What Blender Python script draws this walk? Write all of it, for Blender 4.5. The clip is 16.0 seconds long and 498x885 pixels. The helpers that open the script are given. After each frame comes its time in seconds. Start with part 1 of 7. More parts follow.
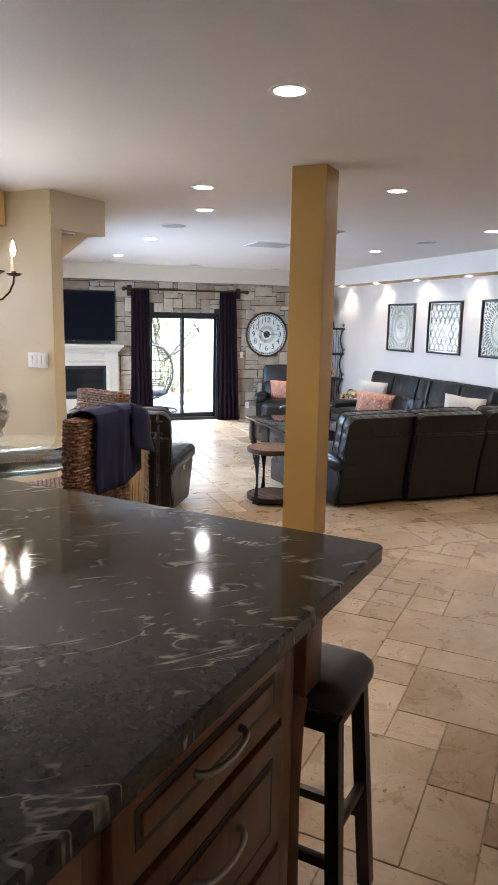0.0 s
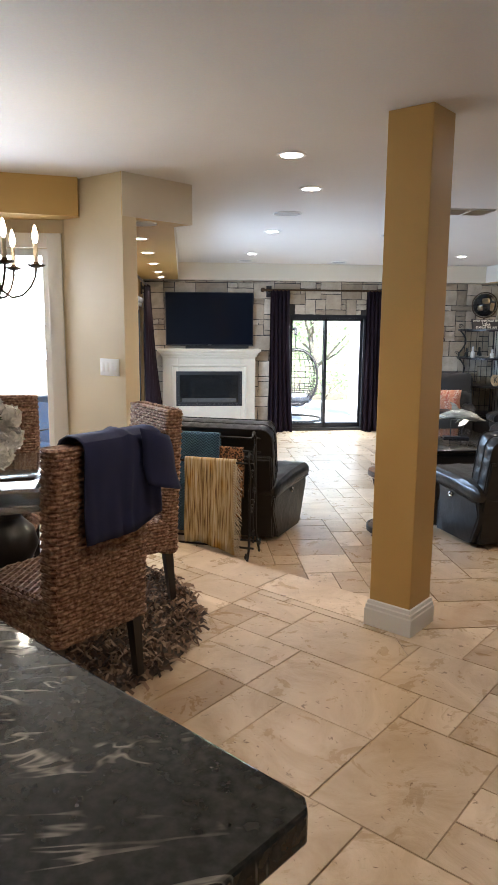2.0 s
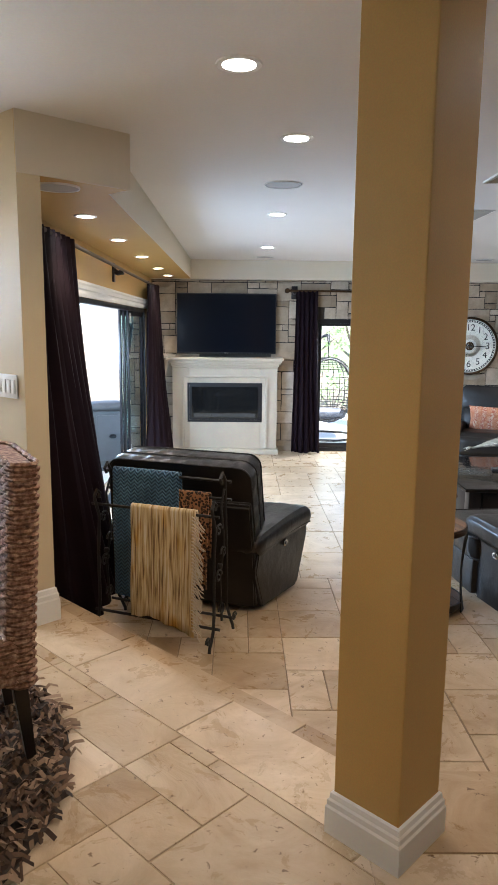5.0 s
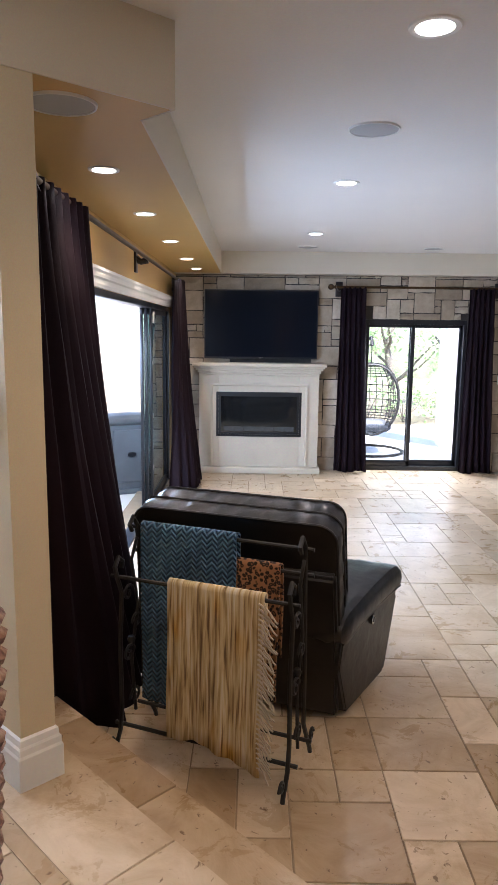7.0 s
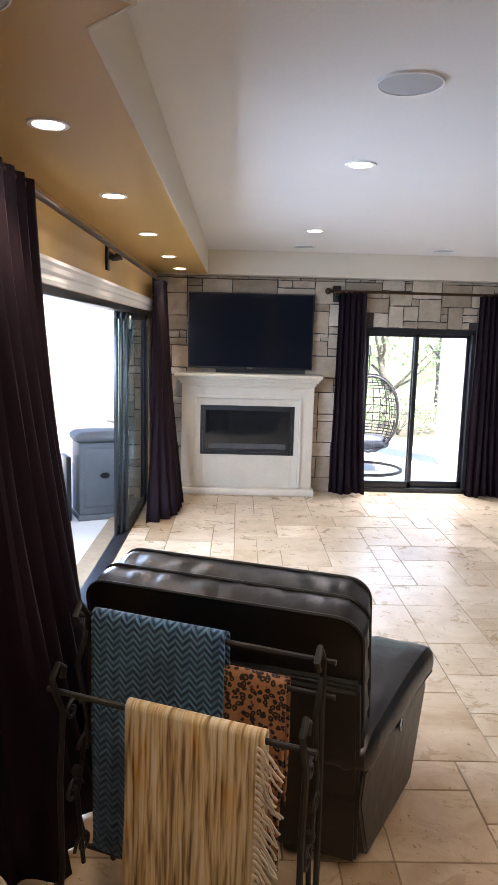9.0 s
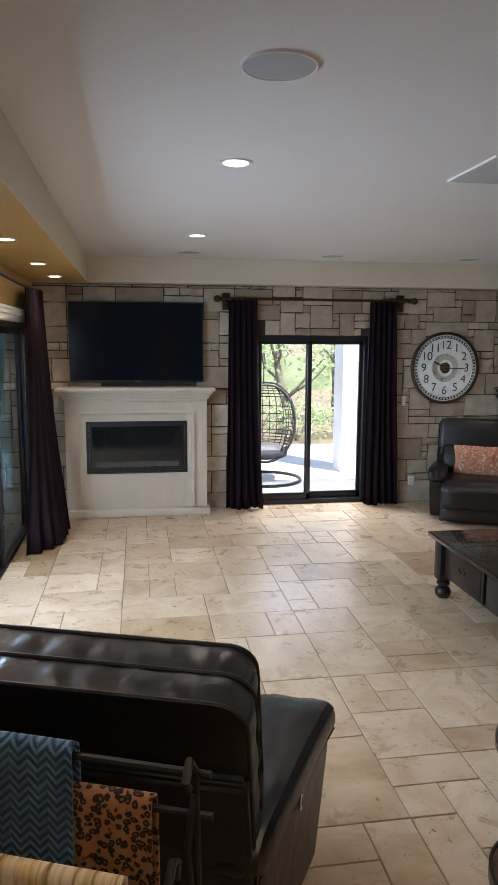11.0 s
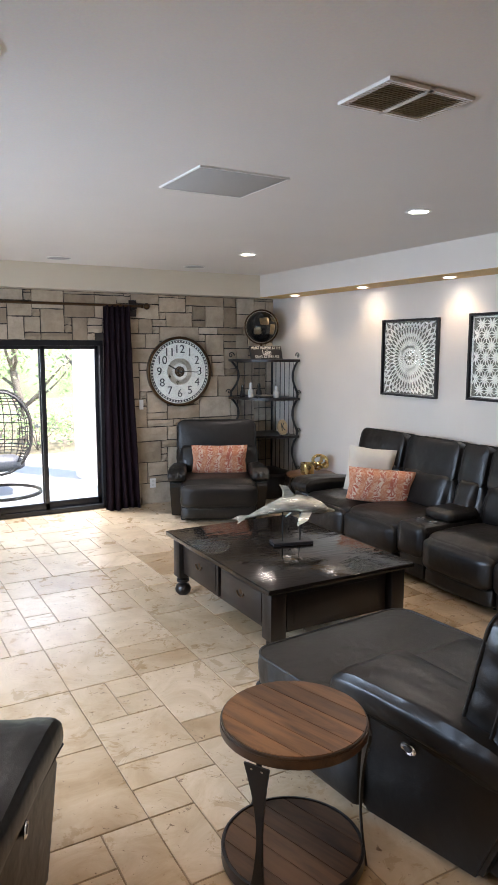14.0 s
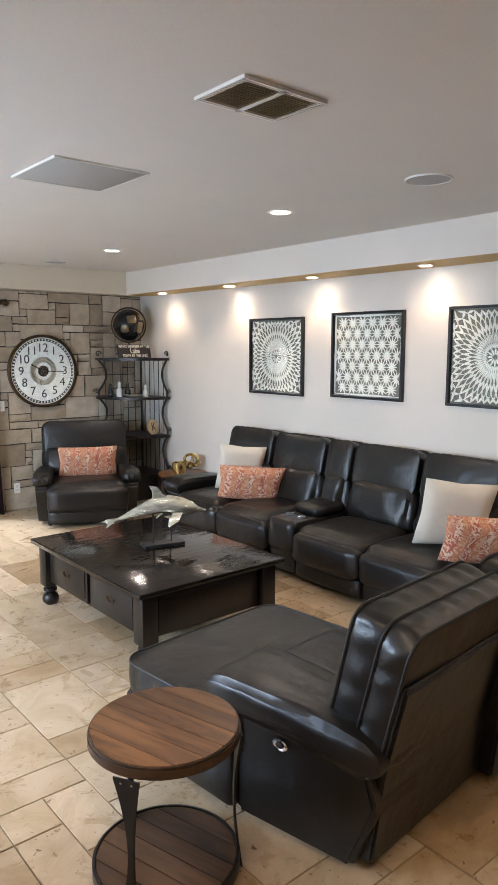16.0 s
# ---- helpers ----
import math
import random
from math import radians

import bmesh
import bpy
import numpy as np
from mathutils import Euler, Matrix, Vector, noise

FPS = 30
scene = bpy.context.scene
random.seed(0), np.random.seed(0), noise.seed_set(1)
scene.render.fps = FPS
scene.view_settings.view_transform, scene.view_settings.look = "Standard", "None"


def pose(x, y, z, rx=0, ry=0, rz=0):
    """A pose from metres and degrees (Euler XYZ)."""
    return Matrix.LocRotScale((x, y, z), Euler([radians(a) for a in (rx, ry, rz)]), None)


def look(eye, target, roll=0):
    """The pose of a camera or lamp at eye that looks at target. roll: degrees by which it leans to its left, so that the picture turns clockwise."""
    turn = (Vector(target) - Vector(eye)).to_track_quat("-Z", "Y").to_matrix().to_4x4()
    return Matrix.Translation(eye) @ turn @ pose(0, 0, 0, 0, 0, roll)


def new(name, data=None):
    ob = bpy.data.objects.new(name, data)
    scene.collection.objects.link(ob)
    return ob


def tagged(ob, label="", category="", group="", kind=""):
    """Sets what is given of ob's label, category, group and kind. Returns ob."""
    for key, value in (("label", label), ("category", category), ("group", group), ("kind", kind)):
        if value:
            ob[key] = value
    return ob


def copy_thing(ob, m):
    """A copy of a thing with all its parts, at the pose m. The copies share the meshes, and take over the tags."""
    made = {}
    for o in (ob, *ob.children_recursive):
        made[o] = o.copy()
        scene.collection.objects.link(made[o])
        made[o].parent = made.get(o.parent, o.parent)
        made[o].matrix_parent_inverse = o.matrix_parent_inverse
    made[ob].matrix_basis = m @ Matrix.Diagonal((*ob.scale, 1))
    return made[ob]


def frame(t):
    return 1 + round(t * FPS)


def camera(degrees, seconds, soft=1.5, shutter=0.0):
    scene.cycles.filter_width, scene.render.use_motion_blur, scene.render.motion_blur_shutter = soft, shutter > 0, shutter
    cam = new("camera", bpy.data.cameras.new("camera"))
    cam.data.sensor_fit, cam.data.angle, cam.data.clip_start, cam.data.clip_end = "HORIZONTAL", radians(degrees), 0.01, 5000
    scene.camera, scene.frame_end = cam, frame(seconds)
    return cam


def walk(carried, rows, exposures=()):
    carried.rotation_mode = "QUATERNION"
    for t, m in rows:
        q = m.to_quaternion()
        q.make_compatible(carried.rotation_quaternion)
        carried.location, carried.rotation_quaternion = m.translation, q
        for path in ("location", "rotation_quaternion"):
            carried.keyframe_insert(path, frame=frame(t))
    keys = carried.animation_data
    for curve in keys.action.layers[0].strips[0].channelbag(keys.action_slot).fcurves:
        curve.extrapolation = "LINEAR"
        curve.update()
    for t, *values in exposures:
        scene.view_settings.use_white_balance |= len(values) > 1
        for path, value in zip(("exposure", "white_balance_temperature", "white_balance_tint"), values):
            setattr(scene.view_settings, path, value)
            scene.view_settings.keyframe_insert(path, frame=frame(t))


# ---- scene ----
cam = camera(39.5, 16.0, 0.6)
PATH = [
    (0, (-0.090, 0.004, 1.540), (0.573, 1.858, 1.190), 1.1),
    (0.5, (0.110, 0.207, 1.524), (0.623, 2.108, 1.176), 0.9),
    (1, (0.307, 0.390, 1.531), (0.662, 2.327, 1.181), 0.6),
    (1.5, (0.487, 0.619, 1.525), (0.745, 2.572, 1.177), 0.5),
    (2, (0.682, 0.810, 1.514), (0.865, 2.770, 1.170), 0.4),
    (2.5, (0.915, 1.015, 1.528), (1.024, 2.983, 1.186), 0.3),
    (3, (1.136, 1.228, 1.508), (1.174, 3.199, 1.170), 0.2),
    (3.5, (1.314, 1.432, 1.511), (1.330, 3.403, 1.176), 0.3),
    (3.7, (1.371, 1.511, 1.516), (1.391, 3.481, 1.175), 0.2),
    (5.8, (1.203, 2.738, 1.463), (1.227, 4.712, 1.143), 1.0),
    (6, (1.163, 2.879, 1.456), (1.181, 4.852, 1.133), 1.0),
    (6.5, (1.059, 3.200, 1.454), (1.054, 5.174, 1.136), 0.9),
    (7, (1.014, 3.487, 1.466), (1.004, 5.461, 1.148), 0.7),
    (7.5, (0.992, 3.756, 1.497), (0.987, 5.731, 1.179), 0.7),
    (8, (0.963, 3.975, 1.490), (0.970, 5.951, 1.174), 0.7),
    (8.2, (0.966, 4.035, 1.474), (0.979, 6.010, 1.160), 1.1),
    (10.3, (1.036, 4.735, 1.568), (1.147, 6.710, 1.271), 0.5),
    (10.5, (1.066, 4.744, 1.568), (1.215, 6.717, 1.272), 0.4),
    (11, (1.124, 4.735, 1.564), (1.433, 6.689, 1.275), 0.3),
    (11.5, (1.159, 4.712, 1.563), (1.630, 6.635, 1.278), 0.3),
    (12, (1.182, 4.703, 1.563), (1.788, 6.588, 1.281), 0.2),
    (12.5, (1.209, 4.699, 1.551), (1.928, 6.544, 1.275), 0.1),
    (13, (1.237, 4.701, 1.548), (2.049, 6.508, 1.274), 0.1),
    (13.5, (1.248, 4.713, 1.548), (2.144, 6.480, 1.277), 0.1),
    (14, (1.261, 4.717, 1.543), (2.236, 6.442, 1.274), 0.1),
    (14.5, (1.267, 4.715, 1.545), (2.319, 6.395, 1.279), 0.1),
    (15, (1.279, 4.707, 1.548), (2.408, 6.336, 1.281), 0.0),
    (15.5, (1.297, 4.724, 1.549), (2.501, 6.299, 1.277), 0.0),
    (16, (1.318, 4.737, 1.545), (2.590, 6.256, 1.272), 0.1),
]
EXPOSURES = [(0.0, 2.55, 5800, 17), (2.0, 2.42, 5950, 14), (3.5, 2.48, 5950, 10), (6.5, 2.05, 5800, 18), (8.2, 2.25, 6000, 21), (10.5, 1.6, 6250, 17), (11.3, 1.3, 6400, 19), (12.5, 1.38, 6200, 15), (13.5, 1.75, 6250, 17), (14.5, 2.2, 6550, 18), (15.5, 2.3, 6900, 20), (16.0, 2.25, 6550, 16)]
walk(cam, [(t, look(eye, target, roll)) for t, eye, target, roll in PATH], EXPOSURES)

# ---- world, sun, large lights ----
F, TREAD, CEIL, SOFF = -0.366, -0.183, 2.45, 2.18
world = bpy.data.worlds.new("sky_world")
scene.world = world
world.use_nodes = True
wn = world.node_tree.nodes
sky = wn.new("ShaderNodeTexSky")
sky.sky_type, sky.sun_disc = "NISHITA", False
sky.sun_elevation, sky.sun_rotation = radians(60), radians(145)
wn["Background"].inputs[1].default_value = 0.15
world.node_tree.links.new(sky.outputs[0], wn["Background"].inputs[0])


def lamp(name, kind, m, energy, color=(1, 1, 1), **settings):
    data = bpy.data.lights.new(name, kind)
    data.energy, data.color = energy, color
    if kind == "SUN":
        data.angle = settings["angle"]
    if kind == "AREA":
        data.shape, data.size, data.size_y = "RECTANGLE", settings["size"], settings["size_y"]
    if kind == "SPOT":
        data.spot_size, data.spot_blend, data.shadow_soft_size = settings["spot"], settings["blend"], settings["soft"]
    ob = new(name, data)
    ob.matrix_world = m
    return ob


lamp("sun", "SUN", look((0, 0, 0), (-0.38, 0.55, -1.15)), 5.0, (1, 0.95, 0.87), angle=radians(0.5))
DAY = (0.86, 0.93, 1.0)
lamp("door_daylight", "AREA", look((3.12, 13.15, 2.05), (3.12, 11.2, -0.4)), 62, DAY, size=1.3, size_y=0.7)
lamp("slider_daylight", "AREA", look((-0.45, 8.6, 1.40), (2.6, 8.6, -0.6)), 55, (0.58, 0.78, 1.0), size=2.9, size_y=0.6)
lamp("dining_daylight", "AREA", look((-1.0, 6.35, 1.75), (-0.6, 2.5, 0.0)), 14, DAY, size=1.4, size_y=0.6)


# ---- materials ----
def material(name, color, rough=0.5, metal=0.0, coat=0.0):
    m = bpy.data.materials.new(name)
    m.use_nodes = True
    b = m.node_tree.nodes["Principled BSDF"]
    b.inputs["Base Color"].default_value = (*color, 1)
    b.inputs["Roughness"].default_value = rough
    b.inputs["Metallic"].default_value = metal
    b.inputs["Coat Weight"].default_value = coat
    return m


def node(m, kind, **values):
    n = m.node_tree.nodes.new("ShaderNode" + kind)
    for key, value in values.items():
        n.inputs[key.replace("_", " ")].default_value = value
    return n


def wire(m, a, out, b, inp):
    m.node_tree.links.new(a.outputs[out], b.inputs[inp])


def shader(m):
    return m.node_tree.nodes["Principled BSDF"]


def coords(m, scale=(1, 1, 1), space="Object", rotation=(0, 0, 0)):
    tc, mp = node(m, "TexCoord"), node(m, "Mapping")
    mp.inputs["Scale"].default_value = scale
    mp.inputs["Rotation"].default_value = rotation
    wire(m, tc, space, mp, "Vector")
    return mp


def world_coords(m, scale=(1, 1, 1), rotation=(0, 0, 0)):
    g, mp = node(m, "NewGeometry"), node(m, "Mapping")
    mp.inputs["Scale"].default_value = scale
    mp.inputs["Rotation"].default_value = rotation
    wire(m, g, "Position", mp, "Vector")
    return mp


def ramp(m, stops):
    r = m.node_tree.nodes.new("ShaderNodeValToRGB")
    while len(r.color_ramp.elements) < len(stops):
        r.color_ramp.elements.new(0.5)
    for e, (p, c) in zip(r.color_ramp.elements, stops):
        e.position, e.color = p, (*c, 1)
    return r


def mix(m, kind, fac, a, b):
    """Mix two colours; each argument is a value or a (node, output) pair."""
    n = m.node_tree.nodes.new("ShaderNodeMix")
    n.data_type, n.blend_type = "RGBA", kind
    for slot, v in ((0, fac), (6, a), (7, b)):
        if isinstance(v, tuple) and len(v) == 2:
            m.node_tree.links.new(v[0].outputs[v[1]], n.inputs[slot])
        else:
            n.inputs[slot].default_value = v if slot == 0 else (*v, 1)
    return n


def bump(m, source, out, strength, distance=0.01, chain=None):
    b = node(m, "Bump", Strength=strength, Distance=distance)
    wire(m, source, out, b, "Height")
    if chain:
        wire(m, chain, "Normal", b, "Normal")
    wire(m, b, "Normal", shader(m), "Normal")
    return b


def grainy(name, color, rough=0.5, spread=0.12, scale=6.0, fine=120.0, relief=0.1, metal=0.0, coat=0.0, stretch=(1, 1, 1), rough_var=0.1):
    """A plain surface with soft patches, fine grain and a little uneven gloss."""
    m = material(name, color, rough, metal, coat)
    mp = coords(m, stretch)
    big = node(m, "TexNoise", Scale=scale, Detail=4.0, Roughness=0.6)
    small = node(m, "TexNoise", Scale=fine, Detail=3.0)
    wire(m, mp, "Vector", big, "Vector"), wire(m, mp, "Vector", small, "Vector")
    lo, hi = tuple(c * (1 - spread) for c in color), tuple(min(1, c * (1 + spread)) for c in color)
    r = ramp(m, [(0.3, lo), (0.7, hi)])
    wire(m, big, "Fac", r, "Fac")
    speck = mix(m, "OVERLAY", 0.15, (r, "Color"), (small, "Color"))
    wire(m, speck, 2, shader(m), "Base Color")
    rr = node(m, "MapRange", To_Min=max(0, rough - rough_var), To_Max=min(1, rough + rough_var))
    wire(m, big, "Fac", rr, "Value")
    wire(m, rr, "Result", shader(m), "Roughness")
    bump(m, small, "Fac", relief, 0.003)
    return m


def leather():
    m = grainy("leather", (0.0075, 0.0064, 0.0055), 0.35, 0.25, 3.0, 260.0, 0.0, rough_var=0.08)
    mp = coords(m)
    cells = node(m, "TexVoronoi", Scale=300.0)
    folds = node(m, "TexNoise", Scale=7.0, Detail=1.5, Distortion=0.4)
    wire(m, mp, "Vector", cells, "Vector"), wire(m, mp, "Vector", folds, "Vector")
    pucker = node(m, "TexNoise", Scale=24.0, Detail=1.0, Distortion=0.2)
    wire(m, mp, "Vector", pucker, "Vector")
    b = bump(m, folds, "Fac", 0.3, 0.02)
    b = bump(m, pucker, "Fac", 0.22, 0.008, b)
    bump(m, cells, "Distance", 0.15, 0.002, b)
    shader(m).inputs["Specular IOR Level"].default_value = 0.5
    return m


def travertine(name, base, dark):
    m = material(name, base, 0.3)
    info = node(m, "ObjectInfo")
    geo = node(m, "NewGeometry")
    seed = node(m, "Math")
    wire(m, info, "Random", seed, 0), wire(m, geo, "Random Per Island", seed, 1)
    mp = world_coords(m)
    off = node(m, "VectorMath")
    off.operation = "MULTIPLY_ADD"
    off.inputs[1].default_value, comb = (1, 1, 1), node(m, "CombineXYZ")
    mul = node(m, "Math")
    mul.operation = "MULTIPLY"
    mul.inputs[1].default_value = 17.0
    wire(m, seed, 0, mul, 0)
    for axis in "XYZ":
        wire(m, mul, 0, comb, axis)
    wire(m, mp, "Vector", off, 0), wire(m, comb, 0, off, 2)
    cloud = node(m, "TexNoise", Scale=3.2, Detail=6.0, Roughness=0.65, Distortion=1.1)
    vein = node(m, "TexNoise", Scale=6.0, Detail=6.0, Roughness=0.72, Distortion=0.7)
    pits = node(m, "TexNoise", Scale=30.0, Detail=4.0, Roughness=0.6, Distortion=0.6)
    for n in (cloud, vein, pits):
        wire(m, off, 0, n, "Vector")
    tone = ramp(m, [(0.30, dark), (0.47, base), (0.66, tuple(min(1, c * k) for c, k in zip(base, (1.2, 1.26, 1.38))))])
    wire(m, cloud, "Fac", tone, "Fac")
    streak = ramp(m, [(0.36, (0.46, 0.36, 0.26)), (0.47, (1, 1, 1))])
    wire(m, vein, "Fac", streak, "Fac")
    a = mix(m, "MULTIPLY", 0.1, (tone, "Color"), (streak, "Color"))
    hole = ramp(m, [(0.30, (0.26, 0.18, 0.11)), (0.355, (1, 1, 1))])
    wire(m, pits, "Fac", hole, "Fac")
    b = mix(m, "MULTIPLY", 0.85, (a, 2), (hole, "Color"))
    each = ramp(m, [(0.0, (0.66, 0.57, 0.45)), (0.22, (0.88, 0.84, 0.77)), (0.8, (1.0, 0.99, 0.97)), (1.0, (1.18, 1.18, 1.18))])
    frac = node(m, "Math")
    frac.operation = "FRACT"
    wire(m, seed, 0, frac, 0), wire(m, frac, 0, each, "Fac")
    c = mix(m, "MULTIPLY", 1.0, (b, 2), (each, "Color"))
    wire(m, c, 2, shader(m), "Base Color")
    rr = node(m, "MapRange", To_Min=0.2, To_Max=0.38)
    wire(m, vein, "Fac", rr, "Value"), wire(m, rr, "Result", shader(m), "Roughness")
    k = bump(m, pits, "Fac", 0.12, 0.004)
    bump(m, cloud, "Fac", 0.35, 0.014, k)
    return m


def ledgestone():
    m = material("ledgestone", (0.3, 0.27, 0.23), 0.85)
    info, geo = node(m, "ObjectInfo"), node(m, "NewGeometry")
    seed = node(m, "Math")
    wire(m, info, "Random", seed, 0), wire(m, geo, "Random Per Island", seed, 1)
    frac = node(m, "Math")
    frac.operation = "FRACT"
    wire(m, seed, 0, frac, 0)
    each = ramp(m, [(0, (0.33, 0.265, 0.19)), (0.4, (0.45, 0.37, 0.275)), (0.75, (0.52, 0.445, 0.345)), (1, (0.60, 0.53, 0.43))])
    wire(m, frac, 0, each, "Fac")
    mp = world_coords(m)
    n1 = node(m, "TexNoise", Scale=7.0, Detail=6.0, Roughness=0.7)
    n2 = node(m, "TexNoise", Scale=38.0, Detail=5.0, Roughness=0.65)
    wire(m, mp, "Vector", n1, "Vector"), wire(m, mp, "Vector", n2, "Vector")
    s = ramp(m, [(0.3, (0.68, 0.64, 0.6)), (0.65, (1.05, 1.04, 1.02))])
    wire(m, n1, "Fac", s, "Fac")
    a = mix(m, "MULTIPLY", 0.8, (each, "Color"), (s, "Color"))
    wire(m, a, 2, shader(m), "Base Color")
    k = bump(m, n1, "Fac", 0.5, 0.03)
    bump(m, n2, "Fac", 0.4, 0.008, k)
    return m


def granite():
    m = material("black_granite", (0.02, 0.02, 0.022), 0.1)
    mp = world_coords(m, rotation=(0, 0, radians(28)))
    st = world_coords(m, (2.2, 7.5, 1), (0, 0, radians(-30)))
    warp = node(m, "TexNoise", Scale=1.25, Detail=3.2, Roughness=0.55, Distortion=1.1)
    clump = node(m, "TexNoise", Scale=7.5, Detail=3.0, Roughness=0.6, Distortion=0.5)
    dust = node(m, "TexNoise", Scale=60.0, Detail=3.0)
    wire(m, st, "Vector", warp, "Vector"), wire(m, mp, "Vector", clump, "Vector"), wire(m, mp, "Vector", dust, "Vector")
    line = ramp(m, [(0.462, (0, 0, 0)), (0.488, (1, 1, 1)), (0.502, (0.7, 0.7, 0.7)), (0.512, (0, 0, 0))])
    wire(m, warp, "Fac", line, "Fac")
    where = ramp(m, [(0.49, (0, 0, 0)), (0.62, (1, 1, 1))])
    wire(m, clump, "Fac", where, "Fac")
    f = mix(m, "MULTIPLY", 1.0, (line, "Color"), (where, "Color"))
    base = ramp(m, [(0.35, (0.020, 0.022, 0.021)), (0.7, (0.050, 0.053, 0.050))])
    wire(m, dust, "Fac", base, "Fac")
    c = mix(m, "MIX", (f, 2), (base, "Color"), (0.36, 0.34, 0.30))
    wire(m, c, 2, shader(m), "Base Color")
    rr = node(m, "MapRange", To_Min=0.05, To_Max=0.12)
    wire(m, clump, "Fac", rr, "Value"), wire(m, rr, "Result", shader(m), "Roughness")
    return m


def wood(name, light, dark, rough=0.4, scale=1.0, axis=0, coat=0.0):
    m = material(name, light, rough, 0, coat)
    sc = [14.0 * scale] * 3
    sc[axis] = 1.6 * scale
    mp = coords(m, tuple(sc))
    info = node(m, "ObjectInfo")
    n1 = node(m, "TexNoise", Scale=1.5, Detail=7.0, Roughness=0.65, Distortion=0.8)
    n1.noise_dimensions = "4D"
    mul = node(m, "Math")
    mul.operation = "MULTIPLY"
    mul.inputs[1].default_value = 31.0
    wire(m, info, "Random", mul, 0), wire(m, mul, 0, n1, "W")
    wire(m, mp, "Vector", n1, "Vector")
    r = ramp(m, [(0.3, dark), (0.55, light), (0.75, tuple(c * 1.25 for c in light))])
    wire(m, n1, "Fac", r, "Fac")
    each = ramp(m, [(0.0, (0.62, 0.6, 0.58)), (1.0, (1.18, 1.15, 1.1))])
    wire(m, info, "Random", each, "Fac")
    both = mix(m, "MULTIPLY", 1.0, (r, "Color"), (each, "Color"))
    wire(m, both, 2, shader(m), "Base Color")
    bump(m, n1, "Fac", 0.15, 0.004)
    return m


def weave(name, c1, c2, size, rough=0.9, relief=0.6, axis_a="X", axis_b="Z"):
    """Cloth or straw of crossing bands; the size is that of one band in metres."""
    m = material(name, c1, rough)
    mp = coords(m, (1 / size,) * 3)
    w1, w2 = node(m, "TexWave", Scale=0.5, Distortion=2.0, Detail=2.0), node(m, "TexWave", Scale=0.5, Distortion=2.0, Detail=2.0)
    w1.bands_direction, w2.bands_direction = axis_a, axis_b
    wire(m, mp, "Vector", w1, "Vector"), wire(m, mp, "Vector", w2, "Vector")
    mm = mix(m, "DIFFERENCE", 1.0, (w1, "Color"), (w2, "Color"))
    patch = node(m, "TexNoise", Scale=0.25, Detail=4.0)
    wire(m, mp, "Vector", patch, "Vector")
    a = mix(m, "MIX", (mm, 2), c1, c2)
    v = ramp(m, [(0.3, (0.62, 0.6, 0.58)), (0.7, (1.15, 1.15, 1.15))])
    wire(m, patch, "Fac", v, "Fac")
    b = mix(m, "MULTIPLY", 1.0, (a, 2), (v, "Color"))
    wire(m, b, 2, shader(m), "Base Color")
    bump(m, mm, 2, relief, size * 0.5)
    shader(m).inputs["Sheen Weight"].default_value = 0.2
    return m


def glowing(name, color, strength):
    m = material(name, color, 0.5)
    b = shader(m)
    b.inputs["Emission Color"].default_value = (*color, 1)
    b.inputs["Emission Strength"].default_value = strength
    return m


def clear_glass(name, tint=(0.95, 0.98, 0.97)):
    m = material(name, tint, 0.02)
    shader(m).inputs["Transmission Weight"].default_value = 1.0
    shader(m).inputs["IOR"].default_value = 1.45
    return m


MUSTARD = grainy("ochre_paint", (0.52, 0.33, 0.10), 0.55, 0.05, 1.2, 220, 0.12)
CREAM = grainy("pale_yellow_paint", (0.60, 0.50, 0.33), 0.6, 0.04, 1.2, 220, 0.12)
OFFWHITE = grainy("off_white_paint", (0.70, 0.655, 0.59), 0.6, 0.03, 1.5, 200, 0.12)
CEILING = grainy("ceiling_paint", (0.70, 0.668, 0.632), 0.7, 0.03, 0.8, 90, 0.25)
BEIGE = grainy("beige_paint", (0.62, 0.55, 0.43), 0.6, 0.03, 1.2, 220, 0.12)
TRIM = grainy("white_trim_paint", (0.78, 0.77, 0.74), 0.35, 0.03, 2, 90, 0.05)
MANTEL = grainy("cast_stone", (0.58, 0.515, 0.41), 0.7, 0.06, 3, 60, 0.25)
TRAV = travertine("travertine", (0.515, 0.397, 0.265), (0.41, 0.295, 0.175))
GROUT = grainy("grout", (0.27, 0.20, 0.125), 0.9, 0.15, 8, 150, 0.3)
PALEGROUT = grainy("pale_grout", (0.40, 0.30, 0.18), 0.9, 0.15, 8, 150, 0.3)
STONE = ledgestone()
MORTAR = grainy("dark_joint", (0.05, 0.042, 0.035), 0.95, 0.2, 9, 90, 0.4)
LEATHER = leather()
PIPING = grainy("piping_leather", (0.004, 0.004, 0.004), 0.55, 0.1, 5, 200, 0.1)
GRANITE = granite()
CHERRY = wood("cherry_wood", (0.23, 0.095, 0.044), (0.13, 0.05, 0.022), 0.32, 1.0, 2, 0.2)
ESPRESSO = wood("espresso_wood", (0.012, 0.0075, 0.006), (0.005, 0.004, 0.0035), 0.36, 1.0, 2, 0.0)
TABLEWOOD = wood("dark_lacquered_wood", (0.012, 0.008, 0.006), (0.004, 0.0035, 0.003), 0.12, 0.55, 0, 0.0)
RUSTIC = wood("rustic_planks", (0.225, 0.105, 0.042), (0.032, 0.014, 0.007), 0.36, 0.75, 0)
ripple = node(TABLEWOOD, "TexNoise", Scale=5.0, Detail=2.0, Distortion=0.6)
